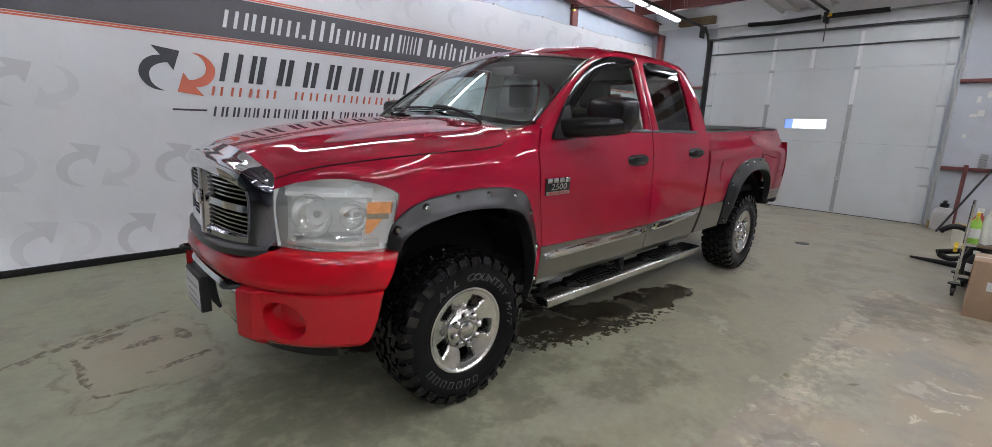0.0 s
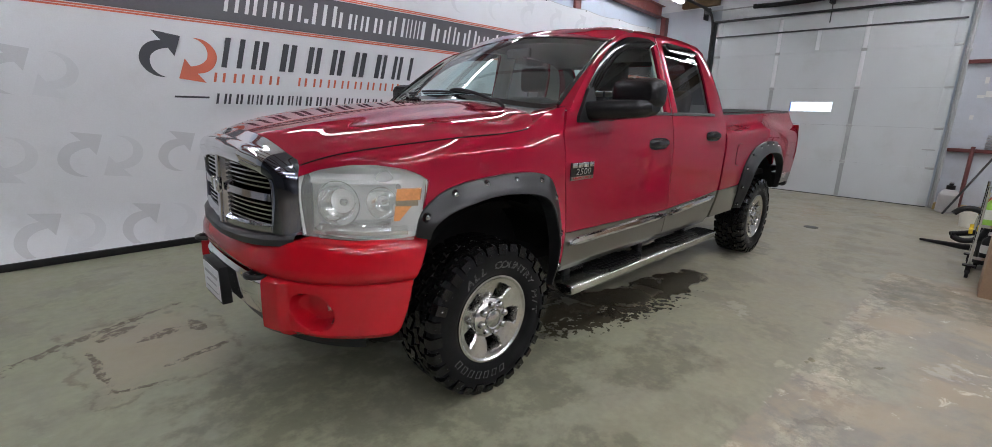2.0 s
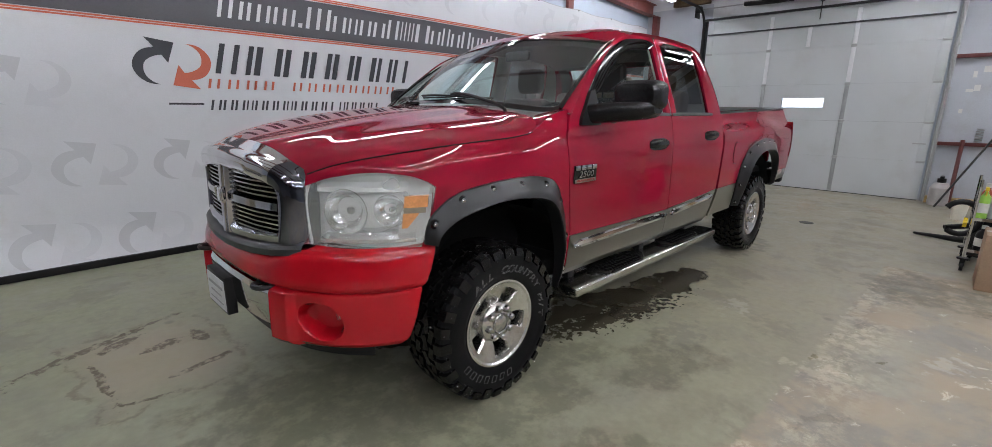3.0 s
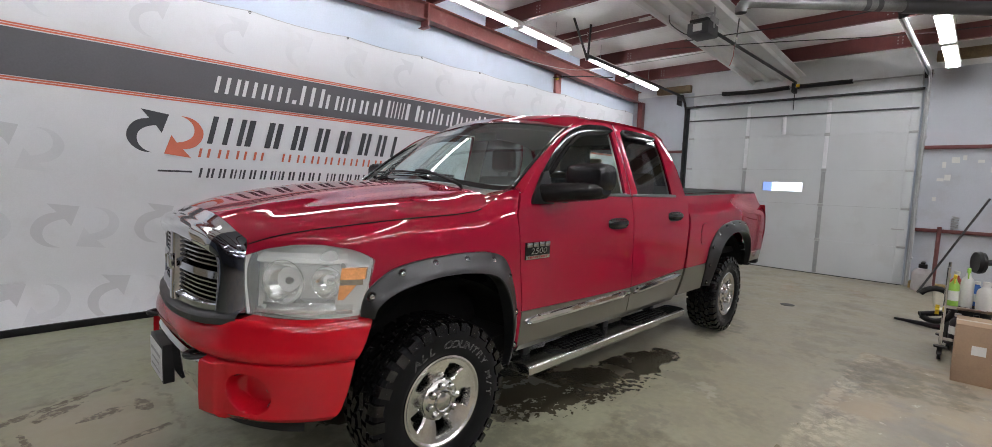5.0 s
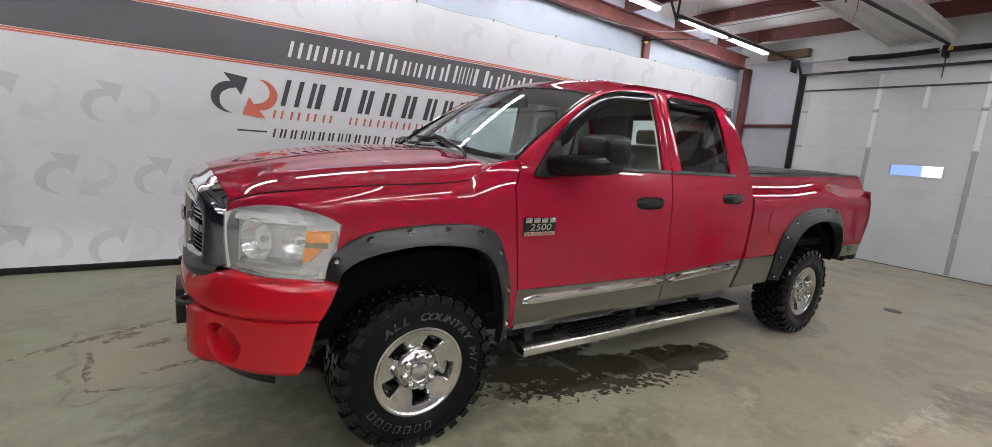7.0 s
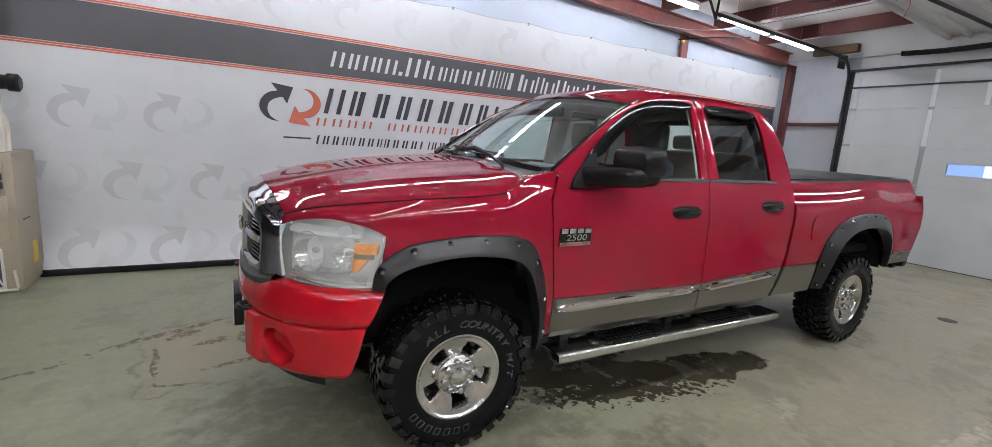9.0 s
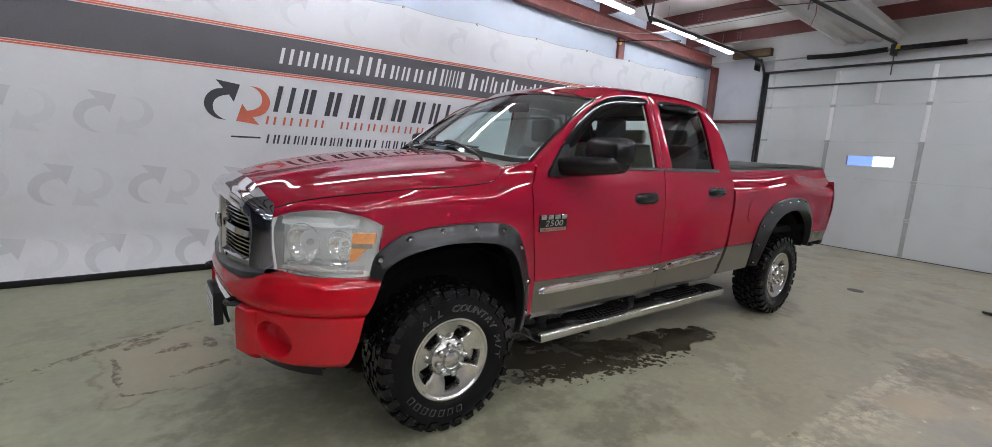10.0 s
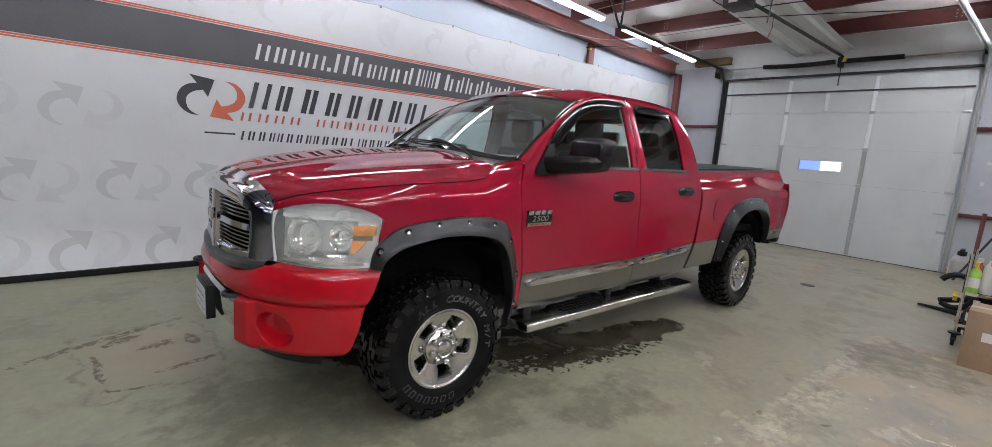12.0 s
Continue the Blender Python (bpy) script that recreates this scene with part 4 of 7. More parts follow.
def arrow(cx, cz, s, flip, off):
    """A swelling arc that ends in an arrow head; the flipped one is the same turned half round."""
    k = (-1 if flip else 1) * s * 0.0033
    bm = bmesh.new()
    lay = lambda p, o: bm.verts.new(on_banner(cx + k * 1.08 * p[0], max(0.085, cz + k * p[1]), o))
    A = [lay(p, off) for p in smooth([(*p, 0) for p in ARC_OUT], 3)]
    B = [lay(p, off) for p in smooth([(*p, 0) for p in ARC_IN], 3)]
    for i in range(len(A) - 1):
        bm.faces.new((A[i], A[i + 1], B[i + 1], B[i]))
    bm.faces.new([lay(p, off + 0.0005) for p in ((-58, 74), (12, 64), (-8, 2), (-24, 30), (-34, 42))])
    return bm


part("dark_arrow", arrow(1.235, 1.955, 1.0, False, 0.005), M_INK, ban, "charcoal curved arrow", 60)
part("orange_arrow", arrow(1.265, 1.955, 1.0, True, 0.005), M_VINYLRED, ban, "orange-red curved arrow", 60)
for r, z in enumerate((0.245, 0.975, 1.73, 3.14)):
    for i in range(-4, 14):
        x = 0.10 + i * 0.785 + (0.40 if r in (1, 3) else 0.0)
        if not (BX0 + 0.3 < x < BX1 - 0.4) or (r == 2 and 0.7 < x < 4.4):
            continue
        part("ghost_arrow", arrow(x - 0.02, z, 0.95, False, 0.004), M_GHOST if r < 3 else M_GHOSTT, ban, "faint grey curved arrow", 60)
        if r == 3:
            continue
        part("ghost_arrow", arrow(x + 0.02, z, 0.92, True, 0.0045), M_GHOSTT, ban, "faint grey curved arrow", 60)
cab = bmesh.new()
tube(cab, [on_banner(BX0 + (BX1 - BX0) * i / 200, top_edge(BX0 + (BX1 - BX0) * i / 200) + 0.004, -0.004) for i in range(201)], 0.006, 6)
part("hem_cord", cab, M_GALV, ban)
x = -0.4 - 1.25 * 3
while x < BX1 - 0.05:
    if x > BX0:
        p = on_banner(x, 3.462, 0.006)
        part("grommet", latem([(0.008, 0), (0.016, 0), (0.016, 0.008), (0.008, 0.008)], 10, Matrix.Translation(p)), M_IRON, ban)
    x += 1.25

# ---------- furnace in the corner ----------
fu = thing("furnace", "beige enamelled furnace cabinet with a lower air filter", "furnace", (-1.13, 5.55, 0))
part("cabinet", joined(boxm(-0.80, 0, 0, 0.58, 0.03, 1.29, 0.012), boxm(-0.78, -0.02, 0.02, 0.56, 0, 0.03)), M_BEIGE, fu)
part("front_panel", boxm(-0.70, -0.06, -0.008, 0.004, 0.48, 0.90, 0.004), M_BEIGE, fu)
part("burner_door", boxm(-0.70, -0.06, -0.010, 0.004, 0.92, 1.22, 0.004), M_BEIGE, fu)
part("control_recess", boxm(-0.66, -0.10, -0.014, -0.009, 0.96, 1.18, 0.003), M_IRON, fu)
for z in (1.00, 1.08):
    part("gas_valve", boxm(-0.11, -0.07, -0.035, -0.010, z - 0.03, z + 0.03, 0.006), M_TRIM, fu)
fl = part("filter_frame", joined(boxm(-0.62, -0.12, -0.018, -0.004, 0.04, 0.06), boxm(-0.62, -0.12, -0.018, -0.004, 0.40, 0.42), boxm(-0.62, -0.60, -0.018, -0.004, 0.06, 0.40), boxm(-0.14, -0.12, -0.018, -0.004, 0.06, 0.40)), M_WHITE, fu)
part("filter_mesh", boxm(-0.60, -0.14, -0.010, -0.004, 0.06, 0.40), M_TRIM, fl)
for k in range(4):
    a, b = -0.60 + k * 0.115, -0.60 + (k + 1) * 0.115
    bm = bmesh.new()
    tube(bm, [(a, -0.014, 0.07), (b, -0.014, 0.39)], 0.008, 5), tube(bm, [(a, -0.014, 0.39), (b, -0.014, 0.07)], 0.008, 5)
    part("lattice_bar", bm, M_WHITE, fl)
part("drain_pipe", tubem([(-0.60, -0.03, 0.03), (-0.04, -0.03, 0.035), (-0.035, -0.03, 0.06), (-0.05, -0.03, 0.22)], 0.012, 8), M_PVC, fu)
part("warning_label", boxm(0.001, 0.003, 0.30, 0.42, 0.20, 0.42), M_YELLOW, fu, "yellow warning label")
part("seam_slot", boxm(0.001, 0.004, 0.12, 0.30, 0.66, 0.672), M_IRON, fu)
for y in (0.16, 0.30):
    part("flue_pipe", tubem([(-0.12, y, 1.29), (-0.12, y, 1.55)] + [(-0.12 - 0.12 * (1 - math.cos(a)), y, 1.55 + 0.12 * math.sin(a)) for a in (0.4, 0.8, 1.2, 1.57)] + [(-0.5, y, 1.67)], 0.045, 14), M_PVC, fu, "cream plastic flue pipe")
part("vent_pipe", tubem([(-0.20, 0.42, 1.29), (-0.20, 0.42, 2.4), (-0.20, 0.42, 4.3)], 0.05, 14), M_PVC, fu, "cream plastic vent pipe")
part("vent_cap", joined(tubem([(-0.26, 0.40, 1.91), (-0.09, 0.40, 1.92)], 0.066, 18), tubem([(-0.09, 0.40, 1.92), (-0.075, 0.40, 1.92), (-0.01, 0.40, 1.92), (0.005, 0.40, 1.92)], [0.07, 0.082, 0.082, 0.06], 18)), M_BLACK, fu, "black rubber coupling")

# ---------- clutter along the far side ----------
bx = thing("cardboard_box", "closed brown cardboard shipping box with white labels", "box", (5.79, -0.56, 0))
part("carton", boxm(0, 0.45, 0, 0.52, 0, 0.51, 0.006), M_CARD, bx)
part("flap_tape", boxm(0.19, 0.25, 0.002, 0.518, 0.5085, 0.5105), M_BEIGE, bx)
part("shipping_label", boxm(-0.0025, -0.0005, 0.13, 0.28, 0.20, 0.36), M_WHITE, bx, "white shipping label")
for z in (0.23, 0.26, 0.29, 0.32):
    part("print_bar", boxm(-0.0045, -0.0022, 0.145, 0.265, z, z + 0.012), M_INK, bx)
part("shipping_label", boxm(-0.0025, -0.0005, 0.32, 0.41, 0.26, 0.34), M_WHITE, bx)

ct = thing("utility_cart", "chrome wire utility cart with two shelves", "cart", (6.42, -0.62, 0))
for x, y in ((0.03, 0.03), (0.03, 0.67), (0.60, 0.03), (0.60, 0.67)):
    part("post", tubem([(x, y, 0.12), (x, y, 0.92)], 0.014, 10), M_CHROME, ct)
    part("caster", joined(latem([(0.0, -0.014), (0.045, -0.014), (0.045, 0.014), (0.0, 0.014)], 14, pose(x, y, 0.046)), boxm(x - 0.02, x + 0.02, y - 0.02, y + 0.02, 0.05, 0.12, 0.004)), M_BLACK, ct)
    part("bumper_disc", latem([(0.0, -0.008), (0.05, -0.008), (0.05, 0.008), (0.0, 0.008)], 14, pose(x, y, 0.13, 90)), M_BLACK, ct)
for z in (0.20, 0.52):
    bm = boxm(0.02, 0.61, 0.02, 0.035, z, z + 0.03)
    box(bm, 0.02, 0.61, 0.665, 0.68, z, z + 0.03), box(bm, 0.02, 0.035, 0.035, 0.665, z, z + 0.03), box(bm, 0.595, 0.61, 0.035, 0.665, z, z + 0.03)
    sh = part("shelf_rim", bm, M_CHROME, ct)
    for k in range(14):
        part("wire", tubem([(0.035, 0.06 + k * 0.044, z + 0.02), (0.595, 0.06 + k * 0.044, z + 0.02)], 0.003, 4), M_CHROME, sh)


def bottle(kind, x, y, z, r, h, mat, capmat, label, spray=False, group="bottles on the cart"):
    t = thing(kind, label, "bottle", (x, y, z), group=group)
    part("body", lathe(bmesh.new(), [(0, 0), (r * 0.95, 0), (r, 0.01), (r, h * 0.62), (r * 0.85, h * 0.72), (r * 0.4, h * 0.82), (r * 0.36, h * 0.88), (0, h * 0.88)], 18, pose(0, 0, 0, 90)), mat, t)
    if spray:
        part("trigger_head", joined(boxm(-0.045, 0.03, -0.014, 0.014, h * 0.90, h * 1.02, 0.006), boxm(-0.035, -0.022, -0.006, 0.006, h * 0.74, h * 0.92, 0.003)), capmat, t)
    else:
        part("cap", lathe(bmesh.new(), [(0, h * 0.88), (r * 0.45, h * 0.88), (r * 0.45, h), (0, h)], 14, pose(0, 0, 0, 90)), capmat, t)
    part("label", lathe(bmesh.new(), [(r * 1.012, h * 0.18), (r * 1.012, h * 0.5)], 18, pose(0, 0, 0, 90)), M_WHITE, t, "printed label")
    return t


bottle("spray_bottle", 6.50, 0.00, 0.545, 0.042, 0.30, M_GREEN, M_YELLOW, "lime green spray bottle with a yellow trigger head", True)
bottle("spray_bottle", 6.56, -0.09, 0.545, 0.050, 0.37, M_WHITE, M_GREEN, "white spray bottle with a lime trigger head", True)
bottle("jug", 6.50, -0.22, 0.545, 0.065, 0.27, M_WHITE, M_WHITE, "translucent white plastic cleaner jug")
bottle("bottle", 6.62, -0.01, 0.545, 0.05, 0.33, M_REDPL, M_WHITE, "red and white cleaner bottle on the cart")
bottle("jug", 6.50, -0.40, 0.545, 0.07, 0.26, M_WHITE, M_BLUE, "white plastic jug with a blue cap")
bottle("bottle", 6.72, -0.16, 0.545, 0.05, 0.24, M_BLUE, M_WHITE, "blue plastic cleaner bottle standing on the cart")
bottle("bottle", 6.80, -0.35, 0.545, 0.05, 0.25, M_YELLOW, M_BLACK, "yellow plastic cleaner bottle on the cart")
bottle("bottle", 6.50, -0.05, 0.225, 0.055, 0.25, M_BLACK, M_WHITE, "black and white cleaner bottle")
bottle("bottle", 6.62, -0.18, 0.225, 0.05, 0.24, M_WHITE, M_BLACK, "white cleaner bottle with a black cap")
bottle("bottle", 6.50, -0.32, 0.225, 0.055, 0.22, M_BLUE, M_BLACK, "blue plastic cleaner bottle standing on the cart")
cr = thing("plastic_crate", "grey plastic tote with a curved handle", "crate", (6.55, -0.50, 0.545))
part("tub", joined(boxm(-0.08, -0.07, -0.1, 0.1, 0, 0.16), boxm(0.07, 0.08, -0.1, 0.1, 0, 0.16), boxm(-0.07, 0.07, -0.1, -0.09, 0, 0.16), boxm(-0.07, 0.07, 0.09, 0.1, 0, 0.16), boxm(-0.07, 0.07, -0.09, 0.09, 0, 0.01)), M_GALV, cr)
part("grip", tubem(smooth([(-0.08, 0.09, 0.16), (-0.08, 0.05, 0.24), (-0.08, -0.05, 0.24), (-0.08, -0.09, 0.16)], 4), 0.008, 6), M_GALV, cr)
gl = thing("yellow_nozzle", "yellow star-shaped plastic hose nozzle on the cart", "nozzle", (6.42, 0.085, 0.50))
bm = bmesh.new()
pts = [((0.05 if k % 2 else 0.024) * math.cos(k * math.pi / 5), 0, (0.05 if k % 2 else 0.024) * math.sin(k * math.pi / 5)) for k in range(10)]
flat(bm, pts, (0, 0.03, 0))
part("star_knob", bm, M_YELLOW, gl)
# shop vacuum: drum, hose loop and floor wand
va = thing("shop_vacuum", "black shop vacuum with a looped hose and floor wand", "vacuum cleaner", (7.05, -0.12, 0))
part("drum", lathe(bmesh.new(), [(0, 0.06), (0.16, 0.06), (0.18, 0.10), (0.18, 0.40), (0.15, 0.46), (0, 0.46)], 24, pose(0, 0, 0, 90)), M_IRON, va)
part("motor_head", lathe(bmesh.new(), [(0.185, 0.40), (0.18, 0.47), (0.10, 0.55), (0, 0.56)], 24, pose(0, 0, 0, 90)), M_BLACK, va)
for k in range(4):
    a = k * math.pi / 2 + 0.7
    part("caster", latem([(0.0, -0.015), (0.03, -0.015), (0.03, 0.015), (0.0, 0.015)], 10, pose(0.15 * math.cos(a), 0.15 * math.sin(a), 0.03)), M_BLACK, va)
part("hose", tubem([(-0.20 + 0.05 * math.sin(a), 0.25 + 0.15 * math.cos(a), 0.47 + 0.165 * math.sin(a)) for a in [0.6 + k * 4.9 / 28 for k in range(29)]] + [(-0.10, 0.10, 0.40), (0.0, 0.0, 0.45)], 0.029, 12), M_BLACK, va, "black ribbed hose loop")
part("wand", tubem([(0.60, -0.10, 0.10), (0.71, 0.09, 0.07), (0.78, 0.24, 0.05), (1.01, 0.63, 0.02)], [0.03, 0.042, 0.036, 0.014], 10), M_BLACK, va)
# fan on the cart shelf end
fn = thing("sprayer_gun", "black handheld polisher on the cart", "power tool", (6.62, -0.30, 0.98))
part("head_disc", latem([(0, -0.03), (0.10, -0.03), (0.11, 0.0), (0.10, 0.03), (0, 0.03)], 20, pose(0, 0.15, 0, 0, 0, 20)), M_BLACK, fn)
part("grip", tubem([(0, 0.15, 0.0), (0.02, 0.0, 0.02), (0.03, -0.14, 0.0)], 0.03, 10), M_TRIM, fn)
part("stand", boxm(0.0, 0.04, -0.05, 0.0, -0.415, 0.0, 0.004), M_GALV, fn)
# against the door wall
ju = thing("sprayer_jug", "white pump sprayer jug with a black top", "sprayer", (11.0, 0.40, 0.0))
part("tank", lathe(bmesh.new(), [(0, 0.0), (0.13, 0.0), (0.14, 0.03), (0.135, 0.30), (0.09, 0.38), (0, 0.39)], 20, pose(0, 0, 0, 90)), M_CLOUDY, ju)
part("pump_top", joined(tubem([(0, 0, 0.39), (0, 0, 0.46)], 0.06, 12), boxm(-0.12, 0.12, -0.03, 0.03, 0.46, 0.50, 0.012)), M_BLACK, ju)
bk = thing("bucket", "white plastic bucket on the floor", "bucket", (9.7, 0.12, 0.0))
part("pail", lathe(bmesh.new(), [(0, 0.005), (0.075, 0.0), (0.10, 0.22), (0.095, 0.22), (0.07, 0.01)], 22, pose(0, 0, 0, 90)), M_PVC, bk)
for nm, lab, a, b, r, mat in (("jack_handle", "dark red steel jack post leaning on the wall", (11.1, 0.26, 0.02), (11.3, 0.26, 1.10), 0.03, M_PURLIN), ("broom_pole", "long black pole leaning on the wall", (10.6, 0.42, 0.02), (11.3, -0.30, 1.62), 0.016, M_IRON)):
    solid(nm, tubem([a, b], r, 8), mat, lab, "pole")
sp2 = thing("coil_spring", "grey steel coil spring standing on the girt", "spring", (11.36, 0.08, 1.062))
part("coil", tubem([(0.035 * math.cos(a), 0.045 * math.sin(a), 0.008 + a * 0.0068) for a in [k * 0.5 for k in range(66)]], 0.008, 6), M_GALV, sp2)
sill = thing("timber_sill", "yellow-painted timber sill strip along the wall foot", "timber", (11.25, 0, 0), kind="structure")
part("board", boxm(-0.10, 0.10, -4.9, 0.58, 0, 0.11, 0.006), M_SILL, sill)
for k, (y, z, w, h) in enumerate(((0.16, 2.26, 0.10, 0.10), (0.05, 2.30, 0.05, 0.08), (0.30, 2.18, 0.05, 0.10), (0.33, 1.92, 0.09, 0.05), (0.24, 1.96, 0.08, 0.10), (0.38, 1.58, 0.05, 0.07), (-0.15, 2.24, 0.08, 0.05), (-0.3, 2.1, 0.06, 0.09))):
    solid("paint_patch", boxm(X1 - 0.004, X1 - 0.001, y - w / 2, y + w / 2, z - h / 2, z + h / 2), M_WHITE, "white filler patch on the wall sheet", "patch", "filler patches", "structure")
solid("floor_drain", latem([(0.0, 0.0), (0.09, 0.0), (0.09, 0.004), (0.0, 0.004)], 20, pose(7.74, 1.66, 0.0, 90)), M_IRON, "dark round floor drain cover in the concrete", "drain", kind="structure")


# ---------- the pickup truck: x runs back from the front axle, y = 0 is its middle ----------
truck = thing("pickup_truck", "crimson crew-cab pickup with black flares, pewter sills and mud tyres", "pickup truck", (1.60, 2.82, 0), -0.42)


def lerp_at(x, xs, ys):
    return float(np.interp(x, xs, ys))


def smooth_at(x, xs, ys):
    """Like lerp_at, but rounded at the knots."""
    return sum(lerp_at(x + d, xs, ys) for d in (-0.05, -0.025, 0, 0.025, 0.05)) / 5


def spline(xs, ys):
    """A natural cubic spline through the knots."""
    n = len(xs)
    h = [b - a for a, b in zip(xs, xs[1:])]
    A, r = np.eye(n), np.zeros(n)
    for i in range(1, n - 1):
        A[i, i - 1:i + 2] = h[i - 1], 2 * (h[i - 1] + h[i]), h[i]
        r[i] = 6 * ((ys[i + 1] - ys[i]) / h[i] - (ys[i] - ys[i - 1]) / h[i - 1])
    m = np.linalg.solve(A, r)

    def at(x):
        i = max(0, min(n - 2, sum(1 for k in xs[1:-1] if k <= x)))
        a, b = xs[i + 1] - x, x - xs[i]
        return float((m[i] * a ** 3 + m[i + 1] * b ** 3) / (6 * h[i]) + (ys[i] / h[i] - m[i] * h[i] / 6) * a + (ys[i + 1] / h[i] - m[i + 1] * h[i] / 6) * b)
    return at


def ease(x, a, b):
    t = max(0.0, min(1.0, (x - a) / (b - a)))
    return t * t * (3 - 2 * t)


SZ = (0.50, 0.60, 0.80, 0.95, 1.10, 1.22, 1.30, 1.40, 1.47, 1.52, 2.00, 2.09)
SW = (0.925, 0.955, 0.985, 0.990, 0.993, 0.996, 0.993, 0.981, 0.970, 0.960, 0.812, 0.772)


def flank(x, z):
    """Half width of the body at that length and height."""
    w = smooth_at(z, SZ, SW)
    if x < 0.3:
        w -= 0.040 * ((0.3 - x) / 0.7) ** 1.7
    if x > 4.3:
        w -= 0.010 * ((x - 4.3) / 0.8) ** 2
    return w


def mirrored(name, make_bm, material, parents, label="", angle=28):
    """The same part on the near flank and, mirrored, on the far one."""
    out = []
    for s, p in zip((-1, 1), parents):
        bm = make_bm()
        if s > 0:
            bmesh.ops.transform(bm, matrix=Matrix.Diagonal((1, -1, 1, 1)), verts=bm.verts)
        out.append(part(name, bm, material, p, label, angle))
    return out


TT = (truck, truck)


def side(x, z, off=0.0):
    return Vector((x, -flank(x, z) - off, z))


# hood seam: length, half width, height
SEAM = [(-0.80, 0.600, 1.262), (-0.75, 0.665, 1.290), (-0.655, 0.765, 1.324), (-0.50, 0.855, 1.352), (-0.345, 0.905, 1.371), (-0.125, 0.938, 1.389), (0.115, 0.955, 1.404), (0.255, 0.955, 1.420), (0.335, 0.928, 1.452), (0.372, 0.880, 1.489)]
SX = [p[0] for p in SEAM]


SEAM_Y, SEAM_Z = spline(SX[:8], [p[1] for p in SEAM[:8]]), spline(SX[:8], [p[2] for p in SEAM[:8]])


def seam(x):
    """Half width and height of the gap between hood and fender."""
    k = ease(x, 0.08, 0.22)
    return SEAM_Y(x) * (1 - k) + smooth_at(x, SX, [p[1] for p in SEAM]) * k, SEAM_Z(x) * (1 - k) + smooth_at(x, SX, [p[2] for p in SEAM]) * k


FTOP = [(-0.40, 1.365), (-0.345, 1.371), (-0.125, 1.389), (0.115, 1.404), (0.255, 1.424), (0.335, 1.466), (0.385, 1.500), (0.46, 1.526), (0.575, 1.542)]
FWIDE = [0.887, 0.905, 0.938, 0.955, 0.955, 0.951, 0.947, 0.945, 0.945]


def fender_top(x):
    """Half width and height of the fender's upper edge."""
    k = ease(x, 0.18, 0.30)
    y, z = seam(min(x, 0.30))
    return y * (1 - k) + smooth_at(x, [p[0] for p in FTOP], FWIDE) * k, z * (1 - k) + smooth_at(x, [p[0] for p in FTOP], [p[1] for p in FTOP]) * k


def fender_pt(x, z):
    ys, zs = fender_top(x)
    z0 = min(zs - 0.085, 1.285)
    w = flank(x, z)
    if z <= z0:
        return Vector((x, -w, z))
    t = min(1.0, (z - z0) / (zs - z0))
    return Vector((x, -(ys + (w - ys) * (1 - t ** 2.2)), z))


ARCH_F = [(-0.415, 0.955), (-0.405, 1.03), (-0.34, 1.10), (-0.20, 1.145), (0.0, 1.16), (0.20, 1.158), (0.34, 1.125), (0.43, 1.05), (0.50, 0.86), (0.535, 0.60)]
DOORLINE = [(0.60, 0.60), (0.590, 0.83), (0.560, 1.05), (0.540, 1.22), (0.525, 1.39), (0.548, 1.45), (0.562, 1.505), (0.575, 1.540)]


FLEFT = [(-0.415, 0.955, 0), (-0.40, 1.10, 0), (-0.385, 1.22, 0), (-0.40, fender_top(-0.40)[1], 0)]


def fender():
    bm = coons([(p.x, p.y, 0) for p in smooth([(x, z, 0) for x, z in ARCH_F] + [(0.600, 0.58, 0)], 5)],
               [(x, fender_top(x)[1], 0) for x in [-0.40 + 0.975 * i / 39 for i in range(40)]], FLEFT,
               [(0.600, 0.58, 0)] + [(x - 0.004, z, 0) for x, z in DOORLINE[1:-1]] + [(0.575, fender_top(0.575)[1], 0)], 60, 32, fender_pt)
    shelf = [(0.330, -0.905, 1.452), (0.372, -0.872, 1.487), (0.44, -0.835, 1.508), (0.52, -0.835, 1.522), (0.575, -0.885, 1.541)]
    top = [Vector((x, -fender_top(x)[0], fender_top(x)[1])) for x in [0.33 + 0.245 * i / 15 for i in range(16)]]
    inner = resample(smooth(shelf, 4), 16)
    bm = joined(bm, loftm([top, [p.lerp(q, 0.4) + Vector((0, 0, 0.004)) for p, q in zip(top, inner)], inner], 16), fender_nose())
    bmesh.ops.remove_doubles(bm, verts=bm.verts, dist=0.0015)
    return rim_in(bm, (0, 0.02, 0))


# headlight outline along the rounded nose: distance round the corner is carried by x
NOSE = [(-0.400, 0.957), (-0.47, 0.925), (-0.55, 0.885), (-0.64, 0.820), (-0.73, 0.730), (-0.78, 0.660), (-0.815, 0.600)]


def nose_y(x):
    return lerp_at(x, [p[0] for p in NOSE[::-1]], [p[1] for p in NOSE[::-1]])


HTOP = [(-0.810, 1.215), (-0.76, 1.250), (-0.68, 1.272), (-0.60, 1.277), (-0.50, 1.262), (-0.43, 1.235), (-0.392, 1.205)]
HBOT = [(-0.810, 0.957), (-0.70, 0.948), (-0.58, 0.944), (-0.455, 0.944)]


def nose_pt(x, z, off=0.0):
    bulge = 0.012 * math.sin(max(0, min(1, (z - 0.94) / 0.34)) * math.pi)
    lean = 0.05 * max(0, z - 1.18)
    y = nose_y(x)
    n = Vector((-(1 - (x + 0.82) / 0.42 * 0.55), -(0.35 + 0.65 * (x + 0.82) / 0.42), 0)).normalized()
    return Vector((x + lean, -y, z)) + n * (bulge + off)


